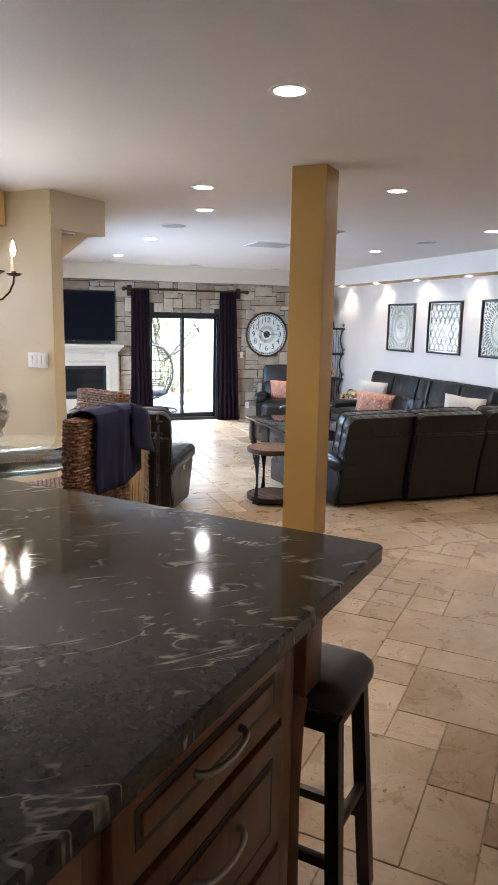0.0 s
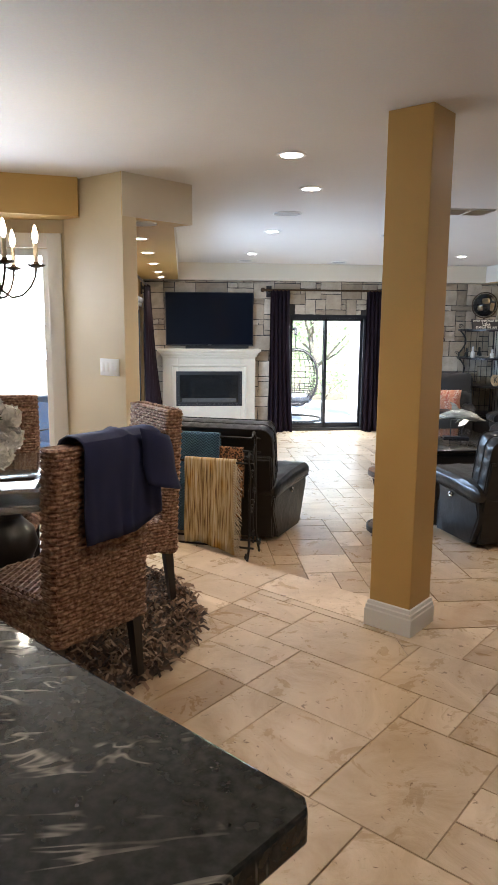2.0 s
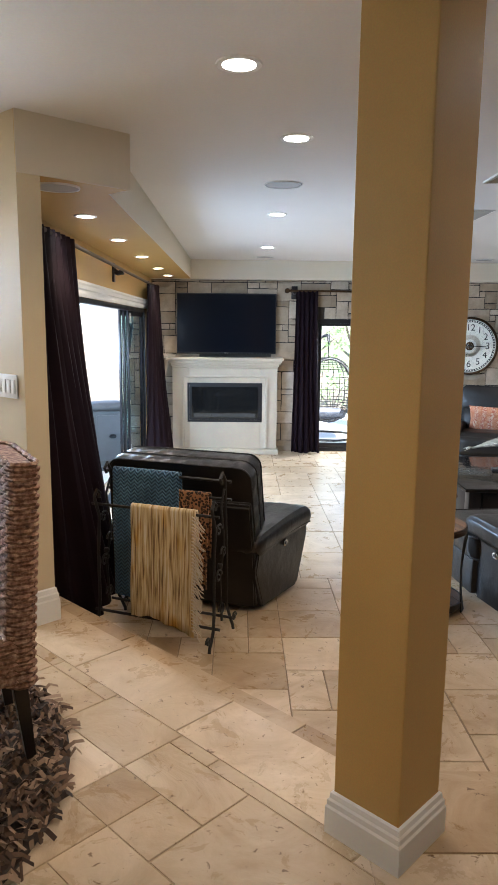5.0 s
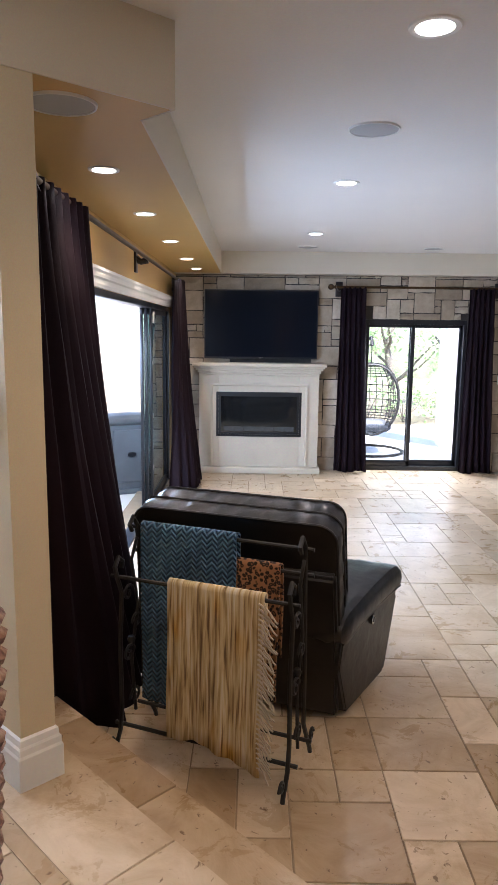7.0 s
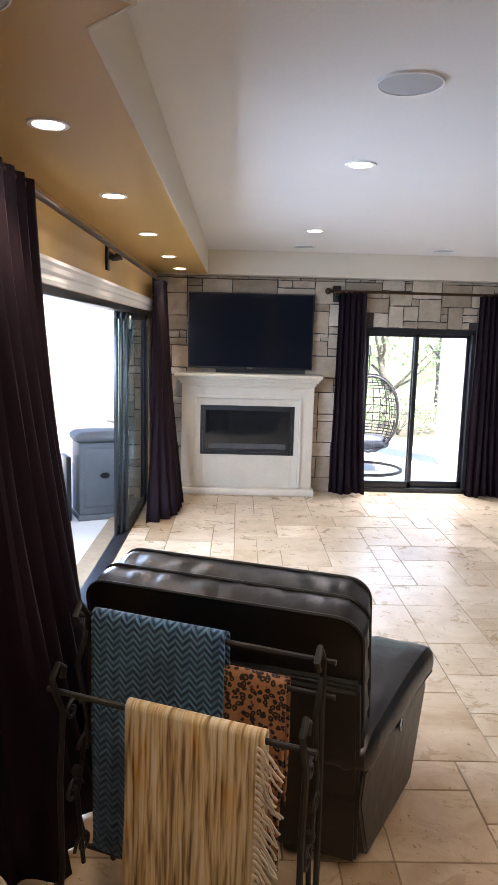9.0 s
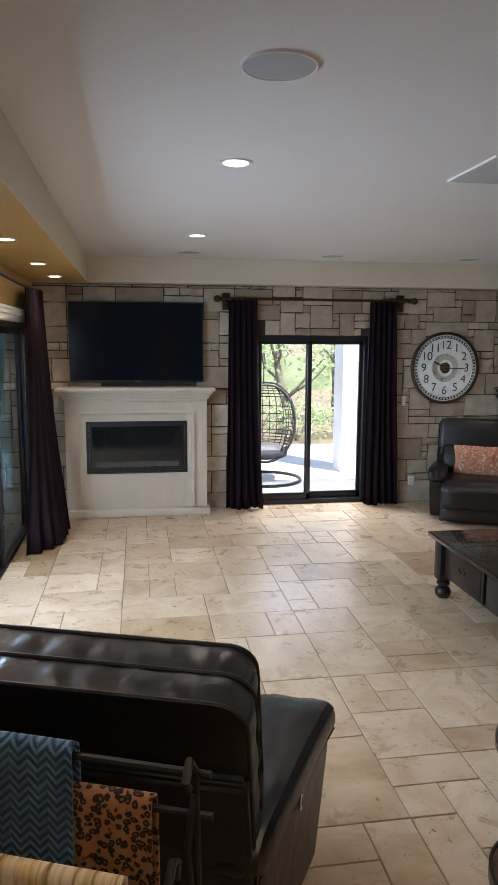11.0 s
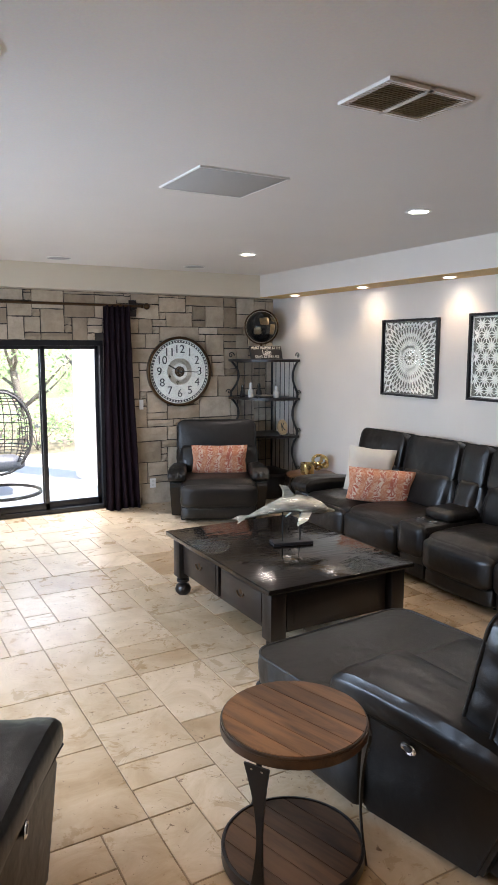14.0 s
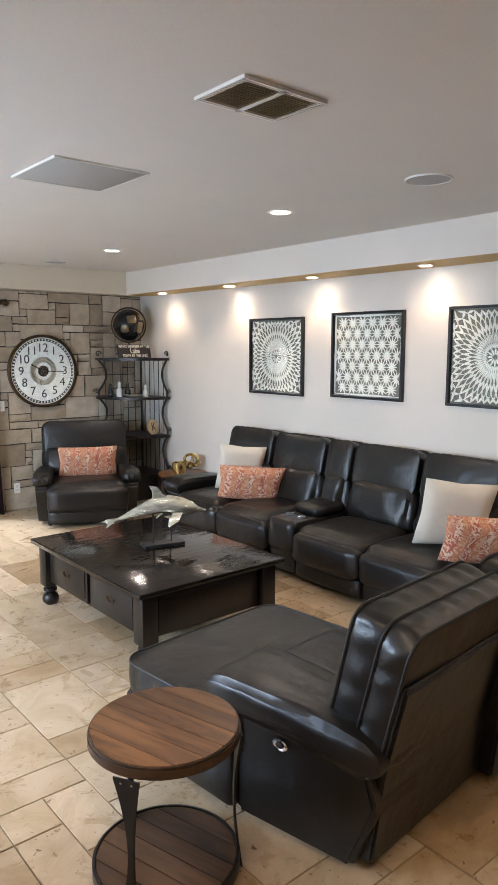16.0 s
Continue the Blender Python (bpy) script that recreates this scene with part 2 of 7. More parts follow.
wire(TABLEWOOD, coords(TABLEWOOD, (1, 2.6, 1), rotation=(0, 0, 0.5)), "Vector", ripple, "Vector")
bump(TABLEWOOD, ripple, "Fac", 0.35, 0.012)
IRON = grainy("black_iron", (0.010, 0.0095, 0.009), 0.5, 0.2, 20, 200, 0.15, 0.1)
BLACK = grainy("black_frame", (0.014, 0.014, 0.016), 0.35, 0.1, 6, 160, 0.08)
BRONZE = grainy("bronze", (0.09, 0.055, 0.03), 0.35, 0.2, 12, 120, 0.1, 0.9)
NICKEL = grainy("satin_nickel", (0.55, 0.5, 0.43), 0.3, 0.1, 10, 150, 0.05, 1.0)
CHROME = material("chrome", (0.7, 0.7, 0.7), 0.12, 1.0)
SCREEN = material("tv_screen", (0.004, 0.006, 0.011), 0.12)
shader(SCREEN).inputs["Specular IOR Level"].default_value = 0.25
FIREGLASS = material("smoked_glass", (0.012, 0.013, 0.014), 0.06)
CURTAIN = grainy("aubergine_cloth", (0.0125, 0.0062, 0.0095), 0.7, 0.15, 5, 300, 0.3, stretch=(1, 1, 0.2))
shader(CURTAIN).inputs["Specular IOR Level"].default_value = 0.12
GLASS = clear_glass("window_glass")
TABLEGLASS = clear_glass("table_glass", (0.8, 0.93, 0.88))
LAMPGLOW = glowing("lamp_glow", (1.0, 0.93, 0.82), 14.0)
BULB = glowing("candle_bulb", (1.0, 0.86, 0.62), 25.0)
GREYGRILLE = grainy("speaker_grille", (0.42, 0.42, 0.42), 0.7, 0.03, 3, 500, 0.4)
PANELGREY = grainy("panel_paint", (0.40, 0.40, 0.39), 0.7, 0.03, 2, 200, 0.1)
PATIO = grainy("patio_concrete", (0.58, 0.56, 0.52), 0.85, 0.1, 0.8, 60, 0.3)
STUCCO = grainy("white_stucco", (0.75, 0.74, 0.72), 0.9, 0.05, 1.5, 80, 0.5)


# ---- mesh helpers ----
def to_mesh(name, bm, mat, smooth=True):
    me = bpy.data.meshes.new(name)
    bm.normal_update()
    bm.to_mesh(me)
    bm.free()
    for m in mat if isinstance(mat, (list, tuple)) else [mat]:
        me.materials.append(m)
    if smooth:
        me.shade_smooth()
        me.set_sharp_from_angle(angle=radians(40))
    return me


def part(name, bm, mat, parent=None, label="", m=None, smooth=True):
    """Links a bmesh as one mesh object, under a thing or part if one is given."""
    ob = new(name, to_mesh(name, bm, mat, smooth))
    if parent is not None:
        ob.parent = parent
    if m is not None:
        ob.matrix_basis = m
    if label:
        ob["label"] = label
    return ob


def again(ob, m, name=None, parent=None):
    """Another object on the same mesh under the same parent."""
    o = new(name or ob.name.split(".")[0], ob.data)
    o.parent = parent or ob.parent
    o.matrix_basis = m
    if "label" in ob:
        o["label"] = ob["label"]
    return o


def thing(name, m, label, category, group=""):
    ob = new(name)
    ob.empty_display_size = 0.05
    ob.matrix_basis = m
    return tagged(ob, label, category, group)


def box(x0, x1, y0, y1, z0, z1, r=0.0, seg=2, bm=None):
    bm = bm or bmesh.new()
    m = Matrix.LocRotScale(((x0 + x1) / 2, (y0 + y1) / 2, (z0 + z1) / 2), None, (x1 - x0, y1 - y0, z1 - z0))
    made = bmesh.ops.create_cube(bm, size=1, matrix=m)["verts"]
    if r:
        edges = list({e for v in made for e in v.link_edges})
        bmesh.ops.bevel(bm, geom=edges, offset=r, segments=seg, affect="EDGES", profile=0.5)
    return bm


def prism(points, z0, z1, r=0.0, bm=None):
    """An upright block over a plan of (x, y) points, anticlockwise."""
    bm = bm or bmesh.new()
    low = [bm.verts.new((x, y, z0)) for x, y in points]
    top = [bm.verts.new((x, y, z1)) for x, y in points]
    n = len(points)
    bm.faces.new(low[::-1]), bm.faces.new(top)
    for i in range(n):
        bm.faces.new((low[i], low[(i + 1) % n], top[(i + 1) % n], top[i]))
    if r:
        bmesh.ops.bevel(bm, geom=bm.edges[:], offset=r, segments=2, affect="EDGES", profile=0.5)
    return bm


def extrude_profile(profile, length, bm=None, m=None):
    """A strip: a profile of (y, z) points run along x."""
    bm = bm or bmesh.new()
    m = m or Matrix()
    a = [bm.verts.new(m @ Vector((0, y, z))) for y, z in profile]
    b = [bm.verts.new(m @ Vector((length, y, z))) for y, z in profile]
    n = len(profile)
    for i in range(n):
        bm.faces.new((a[i], a[(i + 1) % n], b[(i + 1) % n], b[i]))
    bm.faces.new(a[::-1]), bm.faces.new(b)
    bmesh.ops.recalc_face_normals(bm, faces=bm.faces[:])
    return bm


def lathe(profile, seg=24, bm=None, m=None):
    """Turned about z: (radius, z) points from the foot up."""
    bm = bm or bmesh.new()
    m = m or Matrix()
    rings = []
    for r, z in profile:
        if r < 1e-5:
            rings.append([bm.verts.new(m @ Vector((0, 0, z)))])
        else:
            rings.append([bm.verts.new(m @ Vector((r * math.cos(2 * math.pi * i / seg), r * math.sin(2 * math.pi * i / seg), z))) for i in range(seg)])
    for a, b in zip(rings, rings[1:]):
        for i in range(seg):
            j = (i + 1) % seg
            if len(a) == 1 and len(b) == 1:
                continue
            if len(a) == 1:
                bm.faces.new((a[0], b[j], b[i]))
            elif len(b) == 1:
                bm.faces.new((a[i], a[j], b[0]))
            else:
                bm.faces.new((a[i], a[j], b[j], b[i]))
    if len(rings[0]) > 1 and len(rings[-1]) > 1:
        for i in range(seg):
            j = (i + 1) % seg
            bm.faces.new((rings[-1][i], rings[-1][j], rings[0][j], rings[0][i]))
    elif len(rings[0]) > 1:
        bm.faces.new(rings[0][::-1])
    elif len(rings[-1]) > 1:
        bm.faces.new(rings[-1])
    bmesh.ops.recalc_face_normals(bm, faces=bm.faces[:])
    return bm


def tube(points, r, seg=8, bm=None, closed=False, flat=1.0):
    """A round or flattened bar along points; r may be a list."""
    bm = bm or bmesh.new()
    pts = [Vector(p) for p in points]
    n = len(pts)
    rings, side = [], None
    for i, p in enumerate(pts):
        if closed:
            d = pts[(i + 1) % n] - pts[i - 1]
        else:
            d = pts[min(i + 1, n - 1)] - pts[max(i - 1, 0)]
        d.normalize()
        if side is None:
            side = d.orthogonal().normalized()
        side = (side - d * side.dot(d)).normalized()
        up = d.cross(side)
        rad = r[i] if isinstance(r, (list, tuple)) else r
        rings.append([bm.verts.new(p + rad * (math.cos(2 * math.pi * k / seg) * side + flat * math.sin(2 * math.pi * k / seg) * up)) for k in range(seg)])
    for i in range(n if closed else n - 1):
        a, b = rings[i], rings[(i + 1) % n]
        for k in range(seg):
            bm.faces.new((a[k], a[(k + 1) % seg], b[(k + 1) % seg], b[k]))
    if not closed:
        bm.faces.new(rings[0][::-1]), bm.faces.new(rings[-1])
    bmesh.ops.recalc_face_normals(bm, faces=bm.faces[:])
    return bm


def arc(cx, cy, r, a0, a1, n=12):
    return [(cx + r * math.cos(radians(a0 + (a1 - a0) * i / n)), cy + r * math.sin(radians(a0 + (a1 - a0) * i / n))) for i in range(n + 1)]


def padded(sx, sy, sz, r=0.06, n=10, puff=0.0, wrinkle=0.0, bm=None, m=None, seed=0.0, dent=0.0):
    """A padded block centred on the origin: round edges, swollen faces and soft creases."""
    bm = bm or bmesh.new()
    m = m or Matrix()
    cube = bmesh.new()
    bmesh.ops.create_cube(cube, size=2)
    bmesh.ops.subdivide_edges(cube, edges=cube.edges[:], cuts=n, use_grid_fill=True)
    half = Vector((sx / 2, sy / 2, sz / 2))
    r = min(r, min(half) * 0.98)
    inner = half - Vector((r, r, r))
    table = {}
    for v in cube.verts:
        u = Vector([math.copysign(abs(c) ** 0.8, c) for c in v.co])
        p = Vector([u[i] * half[i] for i in range(3)])
        q = Vector([max(-inner[i], min(inner[i], p[i])) for i in range(3)])
        d = p - q
        if d.length > 1e-9:
            p = q + d.normalized() * r
        f = [1 - u[i] * u[i] for i in range(3)]
        for i in range(3):
            j, k = (i + 1) % 3, (i + 2) % 3
            if abs(u[i]) > 0.98:
                p[i] += math.copysign(puff * (f[j] * f[k]) ** 0.6, u[i])
        if wrinkle:
            w = noise.noise(Vector((p.x * 7 + seed, p.y * 7, p.z * 7))) + 0.5 * noise.noise(Vector((p.x * 19, p.y * 19 + seed, p.z * 19)))
            p += u.normalized() * wrinkle * w
        if dent:
            p.z -= dent * f[0] * f[1] * (1 if u.z > 0 else 0)
        table[v] = bm.verts.new(m @ p)
    for f in cube.faces:
        bm.faces.new([table[v] for v in f.verts])
    cube.free()
    return bm


def pack(nx, ny, sizes, rng):
    """Fills a grid with blocks of the given (w, h) sizes; yields i, j, w, h."""
    taken = [[False] * ny for _ in range(nx)]
    for j in range(ny):
        for i in range(nx):
            if taken[i][j]:
                continue
            fits = [(w, h) for w, h in sizes if i + w <= nx and j + h <= ny and not any(taken[i + a][j + b] for a in range(w) for b in range(h))]
            w, h = rng.choice(fits) if fits else (1, 1)
            for a in range(w):
                for b in range(h):
                    taken[i + a][j + b] = True
            yield i, j, w, h


def structure(name, bm, mat, label, category="wall", smooth=False):
    return tagged(part(name, bm, mat, smooth=smooth), label, category, kind="structure")


# ---- large structure ----
XR, YF = 6.10, 12.65
structure("kitchen_floor", prism([(-3.2, -3), (6.25, -3), (6.25, 4.29), (1.795, 4.29), (-0.3, 6.385), (-3.2, 6.385)], -0.19, -0.004), PALEGROUT, "brown grout bed under travertine kitchen floor tiles", "floor")
structure("step_tread_base", prism([(-0.3, 6.385), (1.795, 4.29), (6.25, 4.29), (6.25, 4.61), (1.925, 4.61), (-0.3, 6.835)], -0.4, TREAD - 0.005), GROUT, "brown grout bed under the travertine step", "step")
structure("living_floor", prism([(-0.3, 6.835), (1.925, 4.61), (6.25, 4.61), (6.25, 12.85), (-0.3, 12.85)], -0.5, F - 0.005), GROUT, "brown grout bed under travertine living room tiles", "floor")
structure("ceiling", box(-3.35, 6.25, -3.15, 12.85, CEIL, CEIL + 0.15), CEILING, "white painted smooth ceiling with recessed lights", "ceiling")

# far wall with its door opening
DX0, DX1, DZ = 2.45, 3.80, 1.60
structure("wall_far", box(-0.15, DX0, YF, YF + 0.2, -0.5, CEIL), MORTAR, "dark jointed backing of the stone wall")
structure("wall_far_side", box(DX1, XR + 0.15, YF, YF + 0.2, -0.5, CEIL), MORTAR, "dark jointed backing of the stone wall")
structure("wall_far_header", box(DX0, DX1, YF, YF + 0.2, DZ + 0.03, CEIL), MORTAR, "dark jointed backing above the patio door")
structure("wall_right", box(XR, XR + 0.15, -3, YF, -0.5, CEIL), OFFWHITE, "off-white painted plaster wall lit by downlights")
# left wall with the wide slider opening
LY0, LY1, LZ = 7.0, 11.93, 1.73
structure("wall_left", prism([(-0.15, 6.10), (-0.13, 6.1), (0.0, 5.97), (0.0, LY0), (-0.15, LY0)], -0.5, CEIL), MUSTARD, "yellow painted wall beside the wide patio opening")
structure("wall_left_end", box(-0.15, 0, LY1, YF, -0.5, CEIL), MUSTARD, "yellow painted wall beside the wide patio opening")
structure("wall_left_header", box(-0.15, 0, LY0, LY1, LZ, CEIL), MUSTARD, "yellow painted wall above the wide patio opening")
# dining corner: diagonal wall, window wall
structure("wall_diagonal", prism([(-0.15, 5.95), (-0.15, 5.915), (0.29, 5.51), (0.376, 5.592), (-0.13, 6.10), (-0.15, 6.1)], -0.19, CEIL), CREAM, "pale yellow painted diagonal wall end with light switches")
WX0, WX1, WZ = -1.75, -0.27, 2.01
structure("wall_dining", box(WX1, -0.15, 5.95, 6.10, -0.19, CEIL), CREAM, "pale yellow painted wall beside the dining window")
structure("wall_dining_side", box(-3.2, WX0, 5.95, 6.10, -0.19, CEIL), CREAM, "pale yellow painted wall beside the dining window")
structure("wall_dining_header", box(WX0, WX1, 5.95, 6.10, WZ, CEIL), CREAM, "pale yellow painted wall above the dining window")
structure("wall_kitchen", box(-3.35, -3.2, -3, 6.10, -0.19, CEIL), CREAM, "pale yellow painted kitchen wall")
structure("wall_back", box(-3.35, 6.25, -3.15, -3, -0.5, CEIL), OFFWHITE, "off-white painted wall behind the kitchen")
# soffits
structure("soffit_left", prism([(0.0, 5.97), (0.29, 5.508), (0.74, 5.91), (0.612, 6.035), (0.59, 12.42), (0.0, 12.42)], SOFF, CEIL), MUSTARD, "yellow painted ceiling soffit with small downlights", "soffit")
structure("soffit_left_face", prism([(0.614, 6.04), (0.618, 6.04), (0.596, 12.416), (0.592, 12.416)], SOFF - 0.002, CEIL), BEIGE, "beige painted soffit face", "soffit")
structure("beam_face", prism([(0.294, 5.503), (0.746, 5.908), (0.616, 6.037), (0.611, 6.031), (0.737, 5.908), (0.290, 5.509)], SOFF - 0.002, CEIL), BEIGE, "beige painted diagonal beam face", "soffit")
structure("soffit_far", box(0, XR, 12.42, YF, SOFF, CEIL), BEIGE, "beige painted ceiling soffit along the stone wall", "soffit")
structure("soffit_right", prism([(5.58, -3), (XR, -3), (XR, 12.42), (5.77, 12.42)], SOFF, CEIL), OFFWHITE, "off-white painted ceiling soffit with downlights", "soffit")
structure("soffit_right_underside", prism([(5.582, -3), (XR, -3), (XR, 12.42), (5.772, 12.42)], SOFF - 0.004, SOFF), MUSTARD, "ochre painted underside of the soffit", "soffit")
structure("soffit_dining", prism([(-3.2, 5.58), (-0.5, 5.63), (-0.02, 5.74), (-0.02, 5.8), (-0.19, 5.95), (-3.2, 5.95)], 2.2, CEIL), MUSTARD, "ochre painted soffit over the dining window", "soffit")

# column on the diagonal, with its base mould
COL, COL_D = (1.762, 4.066), 0.157
column = tagged(part("column", prism([(COL[0], COL[1] - COL_D), (COL[0] + COL_D, COL[1]), (COL[0], COL[1] + COL_D), (COL[0] - COL_D, COL[1])], 0, CEIL, 0.004), MUSTARD, smooth=False), "ochre painted square column with a white base", "column", kind="structure")
BASE_PROFILE = [(0, 0), (0.018, 0), (0.018, 0.085), (0.014, 0.092), (0.014, 0.108), (0.009, 0.114), (0.007, 0.13), (0, 0.135)]


def mitred(points, profile, closed=True):
    """A mould run round a plan of points; the profile is (outward, z)."""
    bm = bmesh.new()
    n = len(points)
    rings = []
    for i in range(n):
        p = Vector(points[i])
        a = Vector(points[i - 1]) if (closed or i) else None
        b = Vector(points[(i + 1) % n]) if (closed or i < n - 1) else None
        d1 = (p - a).normalized() if a is not None else (b - p).normalized()
        d2 = (b - p).normalized() if b is not None else d1
        n1, n2 = Vector((d1.y, -d1.x)), Vector((d2.y, -d2.x))
        o = (n1 + n2).normalized()
        o /= max(0.3, o.dot(n1))
        rings.append([bm.verts.new((p.x + o.x * u, p.y + o.y * u, z)) for u, z in profile])
    for i in range(n if closed else n - 1):
        a, b = rings[i], rings[(i + 1) % n]
        for k in range(len(profile)):
            kk = (k + 1) % len(profile)
            bm.faces.new((a[k], b[k], b[kk], a[kk]))
    if not closed:
        bm.faces.new(rings[0]), bm.faces.new(rings[-1])
    bmesh.ops.recalc_face_normals(bm, faces=bm.faces[:])
    return bm


structure("baseboard_column", mitred([(COL[0], COL[1] - COL_D), (COL[0] + COL_D, COL[1]), (COL[0], COL[1] + COL_D), (COL[0] - COL_D, COL[1])], BASE_PROFILE), TRIM, "white painted moulded baseboard round the column", "baseboard")
structure("baseboard_pier", mitred([(-0.13, 5.897), (0.29, 5.51), (0.376, 5.592), (0.30, 5.668)], [(u, z * 1.3) for u, z in BASE_PROFILE], False), TRIM, "white painted moulded baseboard round the wall end", "baseboard")
structure("baseboard_right", mitred([(XR, 4.8), (XR, 12.3)][::-1], [(u, z + F) for u, z in BASE_PROFILE], False), TRIM, "white painted baseboard along the plain wall", "baseboard")


# ---- living room: leather seating ----
def rounded_rect(w, h, r, n=6):
    pts = []
    for cx, cy, a in ((w / 2 - r, h / 2 - r, 0), (-w / 2 + r, h / 2 - r, 90), (-w / 2 + r, -h / 2 + r, 180), (w / 2 - r, -h / 2 + r, 270)):
        pts += arc(cx, cy, r, a, a + 90, n)
    return pts


def gusset_pad(w, h, t, r, puff=0.02, seed=0.0, pucker=0.008):
    """A boxed cushion standing in the x-z plane: two swollen faces joined by a puckered band."""
    bm = bmesh.new()
    base = rounded_rect(w, h, r, 7)
    edge = []
    for i, p in enumerate(base):
        q = base[(i + 1) % len(base)]
        k = max(1, int((Vector(q) - Vector(p)).length / 0.022))
        edge += [Vector(p).lerp(Vector(q), j / k) for j in range(k) if (Vector(q) - Vector(p)).length > 1e-6]
    m = len(edge)
    out = [(edge[(i + 1) % m] - edge[i - 1]).normalized() for i in range(m)]
    out = [Vector((d.y, -d.x)) for d in out]
    rings = []

    def ring(scale, y, push):
        rings.append([bm.verts.new((p.x * scale + o.x * push(i), y(p), p.y * scale + o.y * push(i))) for i, (p, o) in enumerate(zip(edge, out))])

    def swell(scale, side):
        def y(p):
            x, z = p.x * scale, p.y * scale
            f = max(0.0, (1 - (2 * x / w) ** 2) * (1 - (2 * z / h) ** 2)) ** 0.55
            crease = noise.noise(Vector((x * 6 + seed, z * 9, side))) + 0.5 * noise.noise(Vector((x * 17, z * 17 + seed, side)))
            return side * (t / 2 + puff * f + 0.006 * crease * f)
        return y

    for scale in (0.08, 0.3, 0.5, 0.68, 0.82, 0.92, 0.975, 1.0):
        ring(scale, swell(scale, -1), lambda i: 0.0)
    for v in (-0.72, -0.36, 0.0, 0.36, 0.72):
        def band(i, v=v):
            wave = noise.noise(Vector((i * 0.55 + seed, v * 0.7, 3.0))) + 0.6 * math.sin(i * 1.15 + 1.5 * noise.noise(Vector((i * 0.2, seed, 0))))
            return (1 - v * v) * (0.008 + pucker * wave)
        ring(1.0, lambda p, v=v: v * t / 2, band)
    for scale in (1.0, 0.975, 0.92, 0.82, 0.68, 0.5, 0.3, 0.08):
        ring(scale, swell(scale, 1), lambda i: 0.0)
    for a, b in zip(rings, rings[1:]):
        for i in range(m):
            bm.faces.new((a[i], a[(i + 1) % m], b[(i + 1) % m], b[i]))
    bm.faces.new(rings[0]), bm.faces.new(rings[-1])
    bmesh.ops.recalc_face_normals(bm, faces=bm.faces[:])
    return bm


def piped(pad, w, h, t, r):
    for y in (t / 2, -t / 2):
        part("piping", tube([(x, y, z) for x, z in rounded_rect(w + 0.004, h + 0.004, r)], 0.0075, 6, closed=True), PIPING, pad, "black leather piping")


def back_parts(own, x0, x1, tall=1.03, seed=0.0, long=False):
    """Shell, layered pads and piping of one back, along x from x0 to x1, with y = 0 behind."""
    w, cx = x1 - x0, (x0 + x1) / 2
    shell = extrude_profile([(0.04, 0.04), (0.0, 0.40), (-0.085, 0.75), (-0.07, 0.775), (-0.02, 0.775), (0.13, 0.44), (0.13, 0.04)], w - 0.012, m=pose(x0 + 0.006, 0, 0))
    bmesh.ops.bevel(shell, geom=shell.edges[:], offset=0.012, segments=2, affect="EDGES")
    part("back_shell", shell, LEATHER, own)
    r = min(0.085, w * 0.22)
    rear = part("back_pad", gusset_pad(w - 0.012, 0.60, 0.115, r, 0.014, seed), LEATHER, own, m=pose(cx, 0.025, tall - 0.29, 14))
    piped(rear, w - 0.012, 0.60, 0.115, r)
    tip = 0.54 if long else 0.36
    head = part("headrest", gusset_pad(w - 0.05, tip, 0.13, r * 0.9, 0.03, seed + 3), LEATHER, own, m=pose(cx, 0.125 + (tip - 0.36) * 0.12, tall - 0.155 - (tip - 0.36) / 2, 13))
    piped(head, w - 0.05, tip, 0.13, r * 0.9)
    part("lumbar_cushion", padded(w - (0.30 if long else 0.05), 0.19, 0.38, 0.08, 14, 0.035, 0.018, seed=seed + 7), LEATHER, own, m=pose(cx, 0.19, 0.60, 14))


def seat_parts(own, x0, x1, out=False, seed=0.0, wide=None):
    w, cx = x1 - x0, (x0 + x1) / 2
    part("base", box(x0 + 0.006, x1 - 0.006, 0.1, 0.84, 0.05, 0.29, 0.02), LEATHER, own)
    part("seat", padded(w - 0.012, 0.66, 0.22, 0.085, 11, 0.022, 0.007, seed=seed + 11), LEATHER, own, m=pose(cx, 0.56, 0.365))
    if out:
        a, b = wide or (x0, x1)
        rest = part("footrest", gusset_pad(b - a - 0.01, 0.78, 0.15, 0.11, 0.012, seed + 17), LEATHER, own, m=pose((a + b) / 2, 0.975, 0.375, 90))
        piped(rest, b - a - 0.01, 0.78, 0.15, 0.11)
        part("seam", tube([(-(b - a) / 2 + 0.03, -0.0835, -0.17), (0, -0.0875, -0.17), ((b - a) / 2 - 0.03, -0.0835, -0.17)], 0.005, 6), PIPING, rest, "stitched seam")
        part("seam", tube([(-0.18, -0.0835, -0.38), (-0.18, -0.0865, -0.28), (-0.18, -0.0865, -0.17)], 0.004, 6), PIPING, rest, "stitched seam")
        part("footrest_side", box(a + 0.01, b - 0.01, 0.62, 1.36, 0.04, 0.30, 0.03), LEATHER, own)
    else:
        part("footrest", padded(w - 0.014, 0.13, 0.25, 0.06, 9, 0.012, 0.005, seed=seed + 17), LEATHER, own, m=pose(cx, 0.87, 0.30))
        part("kick_panel", padded(w - 0.016, 0.09, 0.15, 0.035, 7, 0.006, 0.003, seed=seed + 23), LEATHER, own, m=pose(cx, 0.84, 0.115))


